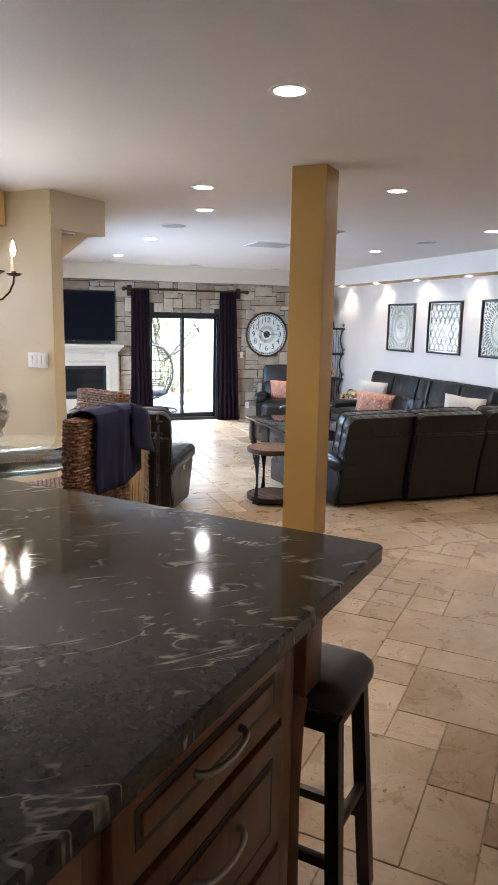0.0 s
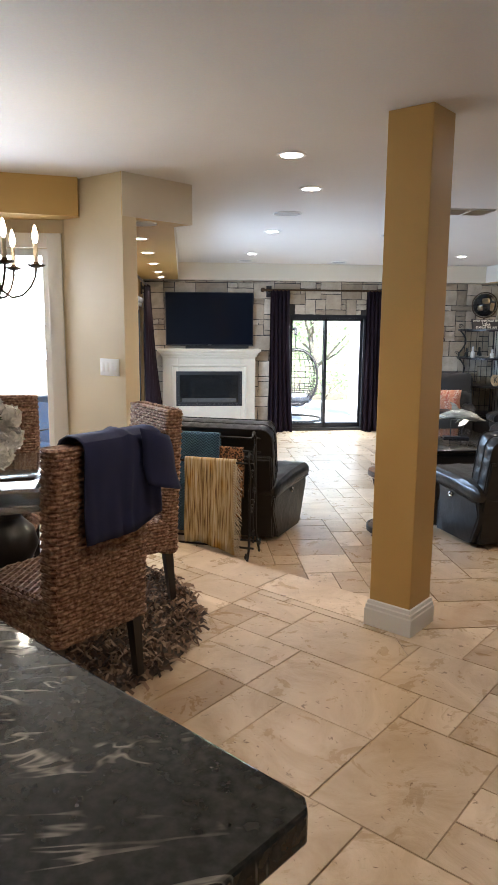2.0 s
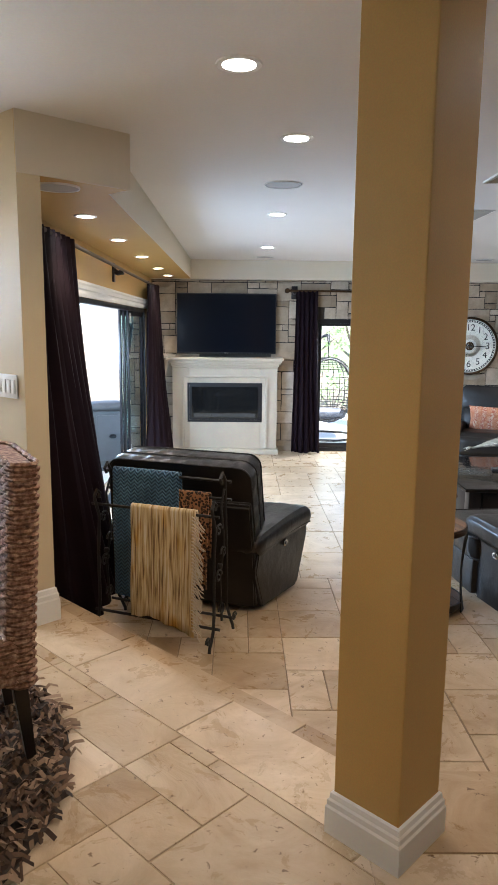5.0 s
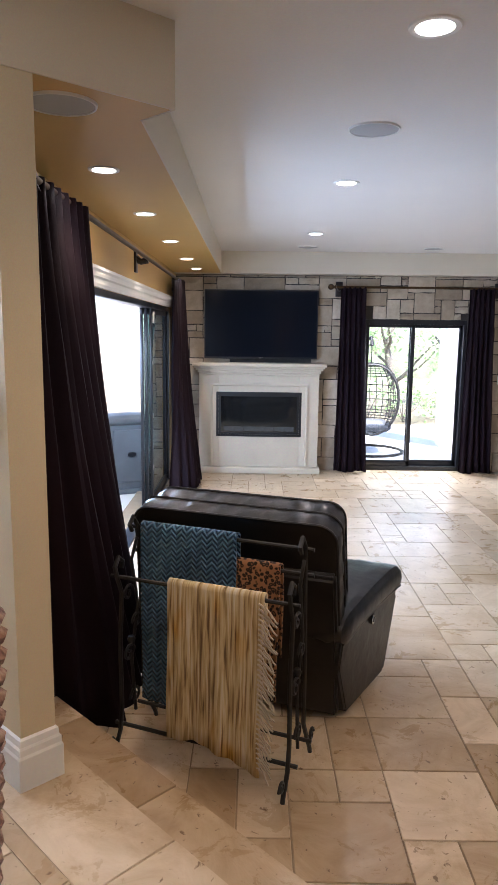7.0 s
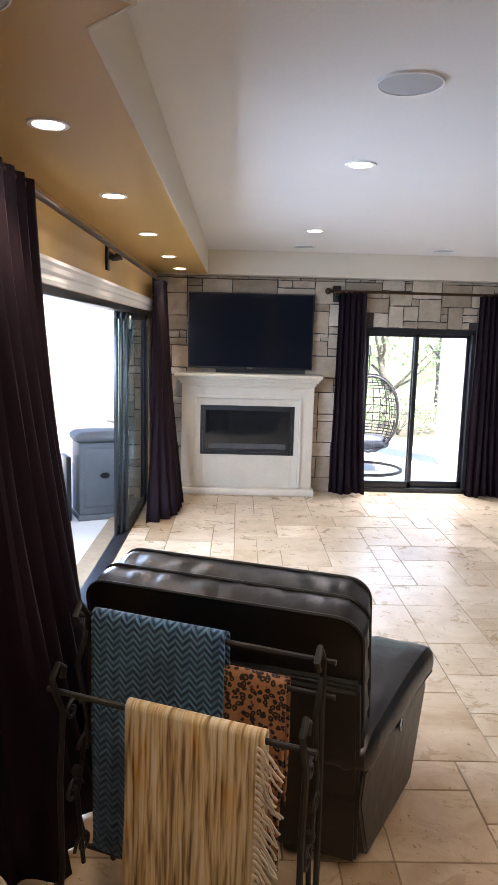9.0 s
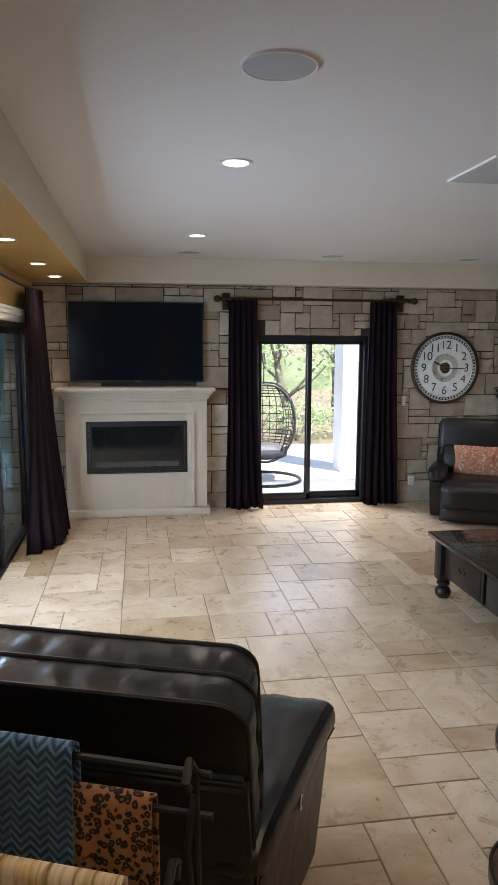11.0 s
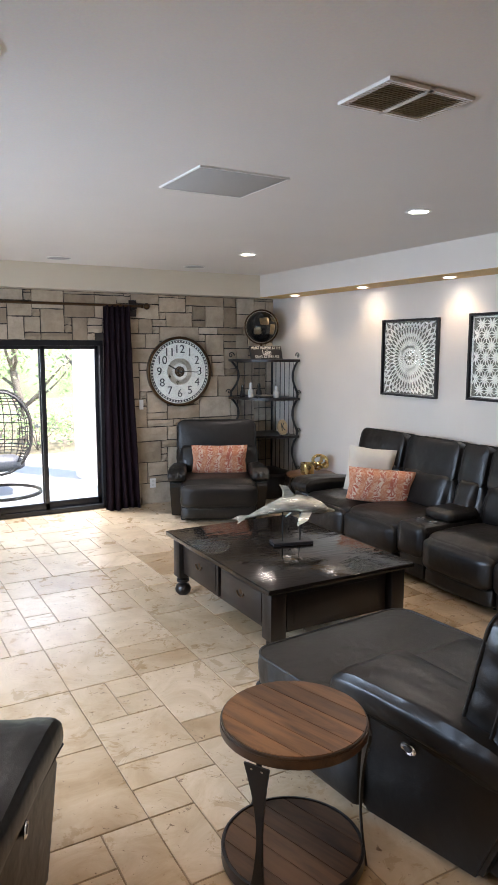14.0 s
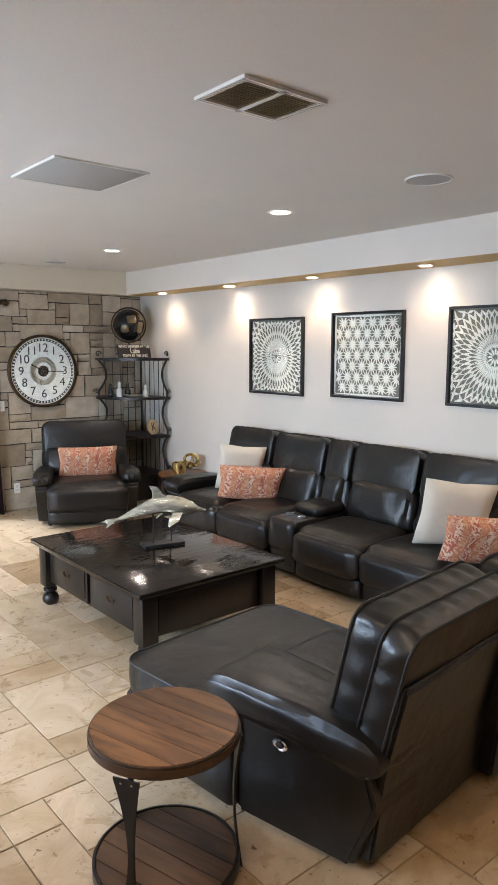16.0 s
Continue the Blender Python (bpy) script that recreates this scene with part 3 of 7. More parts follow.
def arm_parts(own, inner, rear, tip, outside, front=0.86, seed=0.0, switch=True):
    """A flared arm: its outer side runs from x = rear at the back to x = tip at the front; outside is +1 or -1."""
    def flare(bm, spill):
        for v in bm.verts:
            s = max(-0.1, min(1.1, v.co.y / front))
            edge = rear + (tip - rear) * s + outside * spill
            v.co.x = inner + (edge - inner) * (v.co.x + 0.5)
        if outside < 0:
            bmesh.ops.reverse_faces(bm, faces=bm.faces[:])
        return bm

    body = extrude_profile([(0.10, 0.03), (0.0, 0.29), (0.05, 0.45), (front - 0.04, 0.475), (front - 0.01, 0.40), (front - 0.16, 0.03)], 0.98, m=pose(-0.48, 0, 0))
    bmesh.ops.bevel(body, geom=body.edges[:], offset=0.02, segments=2, affect="EDGES")
    arm = part("arm", flare(body, -0.004), LEATHER, own)
    pad = padded(1.0, front + 0.02, 0.135, 0.066, 14, 0.02, 0.012, seed=seed + 31)
    for v in pad.verts:
        t = (v.co.y / front) + 0.5
        v.co = Vector((v.co.x, v.co.y + 0.5 * front + 0.01, v.co.z + 0.46 + 0.055 * math.sin(min(1.0, max(0.0, t)) * 1.9) - 0.03 * max(0, t - 0.8)))
    part("arm_pad", flare(pad, 0.018), LEATHER, arm)
    rim = []
    for i in range(13):
        t = i / 12
        rim.append((rear + (tip - rear) * t + outside * 0.008, 0.03 + t * (front - 0.04), 0.41 + 0.055 * math.sin(t * 1.9)))
    part("piping", tube(rim, 0.007, 6), PIPING, arm)
    if switch:
        spot = pose(rear + (tip - rear) * 0.52 - outside * 0.002, 0.52 * front, 0.395, 0, 90 * outside, 0) @ Matrix.Diagonal((0.7, 1.15, 1, 1))
        part("switch", lathe([(0.0, 0), (0.030, 0), (0.034, 0.004), (0.030, 0.009), (0.022, 0.007), (0.0, 0.006)], 20), CHROME, arm, "chrome recliner switch", spot)
        part("button", lathe([(0, 0), (0.018, 0), (0.016, 0.011), (0, 0.012)], 14), BLACK, arm, "black oval buttons", spot)


def feet_parts(own, spots):
    first = None
    for x, y in spots:
        if first is None:
            first = part("foot", lathe([(0.02, 0), (0.025, 0.01), (0.025, 0.055), (0, 0.055)], 12), BLACK, own, "black plastic foot", pose(x, y, 0))
        else:
            again(first, pose(x, y, 0))


GROUP_SEAT = "black leather reclining seats"
# single recliner with its back to the step
rec = thing("recliner", pose(0.948, 6.64, F, 0, 0, -19.5), "dark charcoal leather recliner with layered piped back pads", "recliner", GROUP_SEAT)
back_parts(rec, -0.5, 0.5, 1.01, 1, True)
seat_parts(rec, -0.46, 0.46, seed=2)
arm_parts(rec, 0.31, 0.505, 0.665, 1, 0.77, seed=3)
arm_parts(rec, -0.31, -0.505, -0.665, -1, 0.77, seed=4)
feet_parts(rec, [(-0.42, 0.2), (0.42, 0.2), (-0.42, 0.7), (0.42, 0.7)])

# armchair in the far corner, turned a little
chair = thing("armchair", pose(5.02, 12.17, F, 0, 0, 155), "dark grey leather recliner armchair against the stone wall", "armchair", GROUP_SEAT)
back_parts(chair, -0.475, 0.475, 1.03, 5)
seat_parts(chair, -0.42, 0.42, seed=6)
arm_parts(chair, 0.36, 0.475, 0.55, 1, 0.78, seed=7, switch=False)
arm_parts(chair, -0.36, -0.475, -0.55, -1, 0.78, seed=8, switch=False)
feet_parts(chair, [(-0.4, 0.2), (0.4, 0.2), (-0.4, 0.7), (0.4, 0.7)])

# sectional: the run with its back to the kitchen
near = thing("sofa_recliner", pose(2.985, 6.15, F, 0, 0, 5), "black leather sectional recliner seat with its footrest extended", "sofa", GROUP_SEAT)
back_parts(near, 0.14, 1.01, 0.955, 9, True)
seat_parts(near, 0.17, 1.01, True, 10, (-0.015, 1.02))
arm_parts(near, 0.40, 0.11, 0.01, -1, 0.79, seed=11)
feet_parts(near, [(0.2, 0.2), (0.9, 0.2), (0.1, 1.2), (0.9, 1.2)])
mid = thing("sofa_section", pose(3.925, 6.17, F), "black leather sectional seat with a plain back", "sofa", GROUP_SEAT)
back_parts(mid, 0.0, 0.87, 0.965, 12)
seat_parts(mid, 0.0, 0.87, seed=13)
feet_parts(mid, [(0.08, 0.2), (0.8, 0.2), (0.08, 0.75), (0.8, 0.75)])
corner = thing("sofa_corner_wedge", pose(4.80, 6.17, F), "black leather corner wedge of the sectional sofa", "sofa", GROUP_SEAT)
back_parts(corner, 0.0, 1.2, 0.975, 14)
part("base", prism([(0.0, 0.1), (1.25, 0.1), (1.25, 1.1), (0.47, 1.1), (0.0, 0.86)], 0.05, 0.29, 0.015), LEATHER, corner)
part("seat", padded(1.1, 0.8, 0.2, 0.085, 10, 0.02, 0.006, seed=15), LEATHER, corner, m=pose(0.66, 0.62, 0.365))
feet_parts(corner, [(0.1, 0.2), (1.15, 0.2), (1.15, 1.0)])


# the run along the plain wall, facing it outwards: local x runs towards the kitchen
def wall_seat(name, y_start, w, label, seed, arm=False):
    own = thing(name, pose(6.02, y_start, F, 0, 0, 90), label, "sofa", GROUP_SEAT)
    back_parts(own, 0, w, 1.05, seed)
    seat_parts(own, 0, w, seed=seed + 1)
    feet_parts(own, [(0.08, 0.2), (w - 0.08, 0.2), (0.08, 0.75), (w - 0.08, 0.75)])
    return own


end = wall_seat("sofa_section", 9.76, 0.70, "black leather sectional end seat with a padded arm", 21)
arm_parts(end, 0.66, 0.88, 0.94, 1, 0.84, seed=24, switch=False)
wall_seat("sofa_section", 9.05, 0.70, "black leather sectional seat with padded back", 26)
wall_seat("sofa_section", 8.02, 0.70, "black leather sectional seat with padded back", 29)
wall_seat("sofa_section", 7.31, 0.70, "black leather sectional seat with padded back", 33)
con = thing("sofa_console", pose(6.02, 8.725, F, 0, 0, 90), "black leather sofa console with two cup holders", "console", GROUP_SEAT)
back_parts(con, 0, 0.32, 1.05, 36)
part("body", box(0.005, 0.315, 0.2, 0.86, 0.04, 0.49, 0.025), LEATHER, con)
part("lid", padded(0.30, 0.36, 0.10, 0.045, 8, 0.012, 0.003), LEATHER, con, m=pose(0.16, 0.42, 0.525))
part("front_panel", padded(0.30, 0.10, 0.26, 0.045, 8, 0.01, 0.003), LEATHER, con, m=pose(0.16, 0.86, 0.36))
cup = part("cup_holder", lathe([(0.0, -0.03), (0.034, -0.03), (0.038, 0.004), (0.046, 0.006), (0.046, 0.0), (0.04, -0.034), (0, -0.034)], 20), CHROME, con, "steel cup holder ring", pose(0.085, 0.71, 0.492))
again(cup, pose(0.235, 0.71, 0.492))
part("kick_panel", box(0.01, 0.31, 0.8, 0.87, 0.05, 0.17, 0.02), LEATHER, con)


# ---- pillows ----
def patterned(name, ground, figure):
    m = material(name, ground, 0.85)
    mp = coords(m, (1, 1, 1))
    v = node(m, "TexVoronoi", Scale=14.0)
    v.feature = "SMOOTH_F1"
    n1 = node(m, "TexNoise", Scale=15.0, Detail=3.0, Distortion=3.5)
    wire(m, mp, "Vector", v, "Vector"), wire(m, mp, "Vector", n1, "Vector")
    w = node(m, "TexWave", Scale=2.6, Distortion=6.0, Detail=3.0)
    wire(m, mp, "Vector", w, "Vector")
    r1 = ramp(m, [(0.42, (0, 0, 0)), (0.55, (1, 1, 1))])
    wire(m, n1, "Fac", r1, "Fac")
    r2 = ramp(m, [(0.3, (0, 0, 0)), (0.75, (1, 1, 1))])
    wire(m, w, "Fac", r2, "Fac")
    a = mix(m, "MIX", (r1, "Color"), ground, figure)
    b = mix(m, "MIX", (r2, "Color"), (a, 2), (0.60, 0.25, 0.12))
    c = mix(m, "MIX", 0.6, (a, 2), (b, 2))
    wire(m, c, 2, shader(m), "Base Color")
    bump(m, n1, "Fac", 0.2, 0.004)
    return m


CORAL = patterned("coral_paisley_cloth", (0.70, 0.52, 0.38), (0.45, 0.11, 0.06))
IVORY = grainy("ivory_cloth", (0.66, 0.60, 0.50), 0.9, 0.06, 6, 300, 0.35)


def pillow(w, h, t, m, mat, label, seed):
    bm = bmesh.new()
    n = 14
    grid = {}
    for s in (1, -1):
        for i in range(n + 1):
            for j in range(n + 1):
                u, v = 2 * i / n - 1, 2 * j / n - 1
                if s < 0 and (abs(u) == 1 or abs(v) == 1):
                    grid[s, i, j] = grid[1, i, j]
                    continue
                f = ((1 - u ** 4) * (1 - v ** 4)) ** 0.55
                pinch = 1 - 0.07 * ((1 - abs(v)) * abs(u) ** 3 + (1 - abs(u)) * abs(v) ** 3)
                k = 0.008 * noise.noise(Vector((u * 3 + seed, v * 3, s)))
                grid[s, i, j] = bm.verts.new((u * w / 2 * pinch, s * (f * t / 2 + k * f), v * h / 2 * pinch))
    for s in (1, -1):
        for i in range(n):
            for j in range(n):
                q = [grid[s, i, j], grid[s, i + 1, j], grid[s, i + 1, j + 1], grid[s, i, j + 1]]
                bm.faces.new(q if s < 0 else q[::-1])
    return tagged(part("throw_pillow", bm, mat, m=m), label, "pillow", "throw pillows")


pillow(0.46, 0.48, 0.16, pose(5.60, 9.98, 0.36, 14, 6, -34), IVORY, "plain ivory cloth throw pillow on the sofa", 1)
pillow(0.62, 0.36, 0.17, pose(5.50, 9.70, 0.26, 18, 4, -36), CORAL, "coral paisley oblong throw pillow on the sofa", 2)
pillow(0.52, 0.52, 0.16, pose(5.52, 7.48, 0.37, 14, 6, -38), IVORY, "plain ivory cloth throw pillow on the sofa", 3)
pillow(0.58, 0.36, 0.17, pose(5.40, 7.16, 0.27, 18, 4, -40), CORAL, "coral paisley oblong throw pillow on the sofa", 4)
pillow(0.64, 0.38, 0.17, pose(4.84, 11.74, 0.27, 16, 0, -25), CORAL, "coral paisley oblong throw pillow on the armchair", 5)

# ---- coffee table ----
CX0, CX1, CY0, CY1, CH = 3.29, 4.43, 8.07, 9.63, 0.496
ct = thing("coffee_table", pose(0, 0, F), "dark espresso wooden coffee table with drawers and turned feet", "table")
top = box(CX0, CX1, CY0, CY1, CH - 0.035, CH, 0.008)
part("tabletop", top, TABLEWOOD, ct)
part("apron", box(CX0 + 0.11, CX1 - 0.11, CY0 + 0.11, CY1 - 0.11, 0.16, CH - 0.036, 0.004), ESPRESSO, ct)
leg_bm = box(-0.055, 0.055, -0.055, 0.055, 0.145, CH - 0.037, 0.006)
leg = None
for x, y in ((CX0 + 0.1, CY0 + 0.1), (CX1 - 0.1, CY0 + 0.1), (CX1 - 0.1, CY1 - 0.1), (CX0 + 0.1, CY1 - 0.1)):
    leg = part("leg", leg_bm, ESPRESSO, ct, m=pose(x, y, 0)) if leg is None else again(leg, pose(x, y, 0))
    part("turned_foot", lathe([(0.0, 0), (0.038, 0), (0.058, 0.022), (0.062, 0.05), (0.05, 0.078), (0.032, 0.088), (0.034, 0.096), (0.05, 0.106), (0.05, 0.124), (0.036, 0.132), (0.045, 0.146), (0, 0.146)], 20), ESPRESSO, leg)
for y0, y1 in ((CY0 + 0.17, (CY0 + CY1) / 2 - 0.02), ((CY0 + CY1) / 2 + 0.02, CY1 - 0.17)):
    for x, side in ((CX0 + 0.085, -1), (CX1 - 0.085, 1)):
        fr = box(x - 0.012, x + 0.012, y0, y1, 0.19, CH - 0.06, 0.005)
        dr = part("drawer", fr, ESPRESSO, ct)
        part("drawer_panel", box(x + side * 0.008, x + side * 0.018, y0 + 0.03, y1 - 0.03, 0.215, CH - 0.085, 0.004) if side > 0 else box(x - 0.018, x - 0.008, y0 + 0.03, y1 - 0.03, 0.215, CH - 0.085, 0.004), ESPRESSO, dr)
        yc, zc = (y0 + y1) / 2, 0.335
        part("handle", tube([(x + side * 0.022, yc + 0.045 * math.cos(radians(a)), zc - 0.032 * math.sin(radians(a))) for a in range(0, 181, 15)], 0.0055, 8), BRONZE, dr, "dark bronze bail handle")
        part("handle_plate", lathe([(0, 0), (0.022, 0), (0.018, 0.008), (0, 0.01)], 14), BRONZE, dr, "dark bronze rosette", pose(x + side * 0.012, yc, zc, 0, 90 * side, 0))
for y, s in ((CY0 + 0.092, -1), (CY1 - 0.092, 1)):
    fr = box(CX0 + 0.18, CX1 - 0.18, y - 0.012, y + 0.012, 0.19, CH - 0.06, 0.005)
    pn = part("end_panel", fr, ESPRESSO, ct)
    part("mould", box(CX0 + 0.23, CX1 - 0.23, y + s * 0.01 - 0.006, y + s * 0.01 + 0.006, 0.22, CH - 0.09, 0.004), ESPRESSO, pn)

# carved dolphin on a stand: one plain shape
SILVERWOOD = grainy("silvered_driftwood", (0.58, 0.54, 0.45), 0.25, 0.8, 7, 40, 0.3, 0.55, stretch=(0.6, 1, 3))
dm = bmesh.new()
spine = [(-0.40, 0.0, 0.02), (-0.30, 0.0, 0.055), (-0.18, 0, 0.09), (-0.05, 0, 0.12), (0.08, 0, 0.125), (0.20, 0, 0.10), (0.29, 0, 0.07), (0.35, 0, 0.052), (0.42, 0, 0.04)]
tube(spine, [0.010, 0.022, 0.045, 0.068, 0.078, 0.074, 0.055, 0.024, 0.008], 14, dm, flat=0.85)


def fin(bm, pts, t=0.012):
    a = [bm.verts.new(Vector(p) + Vector((0, t, 0))) for p in pts]
    b = [bm.verts.new(Vector(p) - Vector((0, t, 0))) for p in pts]
    n = len(pts)
    bm.faces.new(a), bm.faces.new(b[::-1])
    for i in range(n):
        bm.faces.new((a[i], b[i], b[(i + 1) % n], a[(i + 1) % n]))
    bmesh.ops.recalc_face_normals(bm, faces=bm.faces[:])


fin(dm, [(-0.06, 0, 0.17), (0.07, 0, 0.18), (0.02, 0, 0.22), (-0.02, 0, 0.275), (-0.09, 0, 0.29), (-0.06, 0, 0.24)])
fin(dm, [(0.1, 0.05, 0.06), (0.18, 0.05, 0.055), (0.12, 0.10, 0.0), (0.02, 0.13, -0.03), (0.05, 0.09, 0.02)])
fin(dm, [(0.1, -0.05, 0.06), (0.18, -0.05, 0.055), (0.12, -0.10, 0.0), (0.02, -0.13, -0.03), (0.05, -0.09, 0.02)])
fin(dm, [(-0.36, 0.01, 0.045), (-0.43, 0.06, 0.03), (-0.49, 0.075, 0.0), (-0.46, 0.03, 0.012), (-0.46, -0.03, 0.012), (-0.49, -0.075, 0.0), (-0.43, -0.06, 0.03)], 0.006)
tube([(-0.06, 0, -0.195), (-0.06, 0, 0.09)], 0.007, 8, dm)
tube([(0.10, 0, -0.195), (0.10, 0, 0.08)], 0.007, 8, dm)
box(-0.16, 0.20, -0.06, 0.06, -0.222, -0.195, 0.004, 1, dm)
dolph = tagged(part("dolphin_statue", dm, [SILVERWOOD, BLACK], m=pose(3.94, 8.86, F + CH + 0.191, 0, 0, -14) @ Matrix.Diagonal((0.84, 1.02, 0.86, 1))), "silvered carved wooden dolphin statue on a black stand", "statue")
for p in dolph.data.polygons:
    if p.center.z < -0.02 and abs(p.center.y) < 0.062 and -0.17 < p.center.x < 0.21:
        p.material_index = 1


# ---- round side table with plank top and iron legs ----
def plank_disc(own, radius, z0, z1, count, mat, name="plank"):
    step = 2 * radius / count
    for k in range(count):
        a, b = -radius + k * step + 0.0022, -radius + (k + 1) * step - 0.0022
        pts = []
        for i in range(9):
            y = a + (b - a) * i / 8
            pts.append((math.sqrt(max(0, radius * radius - y * y)), y))
        ring = pts + [(-x, y) for x, y in reversed(pts)]
        ring = [p for i, p in enumerate(ring) if i == 0 or (Vector(p) - Vector(ring[i - 1])).length > 1e-4]
        if (Vector(ring[0]) - Vector(ring[-1])).length < 1e-4:
            ring.pop()
        part(name, prism(ring, z0, z1), mat, own, smooth=False)


st = thing("side_table", pose(2.572, 6.70, F, 0, 0, -74), "round rustic plank side table with curved black iron legs", "table")
TOPR = 0.267
DARKRIM = wood("dark_rim_wood", (0.07, 0.036, 0.018), (0.02, 0.010, 0.006), 0.4)
tt = part("tabletop", lathe([(0, 0.535), (TOPR - 0.01, 0.535), (TOPR, 0.54), (TOPR, 0.582), (TOPR - 0.004, 0.584), (TOPR - 0.006, 0.579), (0, 0.579)], 48), DARKRIM, st)
plank_disc(tt, TOPR - 0.006, 0.578, 0.586, 6, RUSTIC)
part("rim", lathe([(TOPR, 0.545), (TOPR + 0.004, 0.545), (TOPR + 0.004, 0.572), (TOPR, 0.572)], 48), DARKRIM, tt)
bb = part("lower_shelf", lathe([(0, 0.03), (TOPR - 0.01, 0.03), (TOPR, 0.035), (TOPR, 0.08), (TOPR - 0.01, 0.082), (TOPR - 0.012, 0.072), (0, 0.072)], 48), ESPRESSO, st)
plank_disc(bb, TOPR - 0.014, 0.071, 0.078, 6, wood("dark_rustic_planks", (0.12, 0.062, 0.030), (0.02, 0.010, 0.006), 0.42, 0.75, 0))
for ang in (284, 44, 164):
    c, s = math.cos(radians(ang)), math.sin(radians(ang))
    bm = bmesh.new()
    rows = []
    for i in range(17):
        t = i / 16
        z = 0.012 + t * 0.523
        rr = TOPR + 0.001 - 0.022 * math.sin(math.pi * t)
        half = 0.011 + 0.032 * abs(2 * t - 0.9) ** 1.7
        rows.append([bm.verts.new((c * (rr + dr) - s * h, s * (rr + dr) + c * h, z)) for h, dr in ((-half, 0), (half, 0), (half, 0.008), (-half, 0.008))])
    for a, b in zip(rows, rows[1:]):
        for k in range(4):
            bm.faces.new((a[k], a[(k + 1) % 4], b[(k + 1) % 4], b[k]))
    bm.faces.new(rows[0][::-1]), bm.faces.new(rows[-1])
    bmesh.ops.recalc_face_normals(bm, faces=bm.faces[:])
    lg = part("leg", bm, IRON, st, "black iron strap leg")
    for h in (-0.02, 0.02):
        part("bolt", lathe([(0, 0), (0.006, 0), (0.005, 0.005), (0, 0.006)], 10), NICKEL, lg, "", pose(c * (TOPR + 0.002) - s * h, s * (TOPR + 0.002) + c * h, 0.52) @ Euler((0, radians(90), radians(ang))).to_matrix().to_4x4())

# ---- fireplace and television ----
fp = thing("fireplace", pose(1.09, 12.62, F), "cream cast stone fireplace with moulded mantel and glass firebox", "fireplace")
FW = 0.77
part("surround", box(-FW, -0.52, -0.22, 0.0, 0.08, 1.28, 0.004), MANTEL, fp)
part("surround", box(0.52, FW, -0.22, 0.0, 0.08, 1.28, 0.004), MANTEL, fp)
part("surround_top", box(-0.52, 0.52, -0.22, 0.0, 1.025, 1.28, 0.003), MANTEL, fp)
part("surround_base", box(-0.52, 0.52, -0.22, 0.0, 0.08, 0.505, 0.003), MANTEL, fp)
part("inner_mould", mitred([(-0.63, 0.09), (-0.63, 1.165), (0.63, 1.165), (0.63, 0.09)], [(0, 0), (0.035, 0), (0.035, 0.02), (0.02, 0.035), (0, 0.035)], False), MANTEL, fp, m=Matrix(((1, 0, 0, 0), (0, 0, -1, -0.218), (0, 1, 0, 0), (0, 0, 0, 1))))
for i, (z0, z1, d) in enumerate(((1.27, 1.30, 0.03), (1.30, 1.335, 0.05), (1.335, 1.36, 0.075), (1.36, 1.385, 0.095), (1.385, 1.425, 0.12))):
    part("mantel_mould" if i < 4 else "mantel_shelf", box(-FW + 0.03 - d * 0.95, FW - 0.03 + d * 0.95, -0.22 - d, 0, z0, z1, 0.008), MANTEL, fp)
part("hearth", box(-FW - 0.03, FW + 0.03, -0.30, 0, 0, 0.078, 0.01), MANTEL, fp)
fb = part("firebox", box(-0.52, 0.52, -0.205, -0.02, 0.505, 1.025), BLACK, fp)
part("firebox_frame", mitred([(-0.52, 0.505), (-0.52, 1.025), (0.52, 1.025), (0.52, 0.505)], [(0, 0), (0, 0.02), (-0.03, 0.02), (-0.03, 0)], True), BLACK, fp, "black metal firebox frame", Matrix(((1, 0, 0, 0), (0, 0, -1, -0.205), (0, 1, 0, 0), (0, 0, 0, 1))))
part("firebox_glass", box(-0.49, 0.49, -0.211, -0.207, 0.535, 0.995), FIREGLASS, fp, "smoked glass front")
for k in range(7):
    part("ember_stone", padded(0.13, 0.002, 0.06, 0.03, 4, 0, 0.004, seed=k), grainy("grey_ember", (0.06, 0.06, 0.058), 0.7, 0.3, 30, 90, 0.3) if k == 0 else bpy.data.materials["grey_ember"], fb, "", pose(-0.39 + 0.13 * k, -0.2125, 0.575))

tv = thing("television", pose(1.105, 12.55, 1.11), "large black flat television mounted above the mantel", "television")
part("body", box(-0.73, 0.73, -0.02, 0.035, 0.0, 0.875, 0.008), BLACK, tv)
part("screen", box(-0.715, 0.715, -0.0235, -0.021, 0.022, 0.86), SCREEN, tv, "dark glossy screen switched off")
part("badge", box(-0.03, 0.03, -0.025, -0.022, 0.007, 0.014), NICKEL, tv)
part("wall_mount", box(-0.2, 0.2, 0.035, 0.09, 0.25, 0.6, 0.004), BLACK, tv)


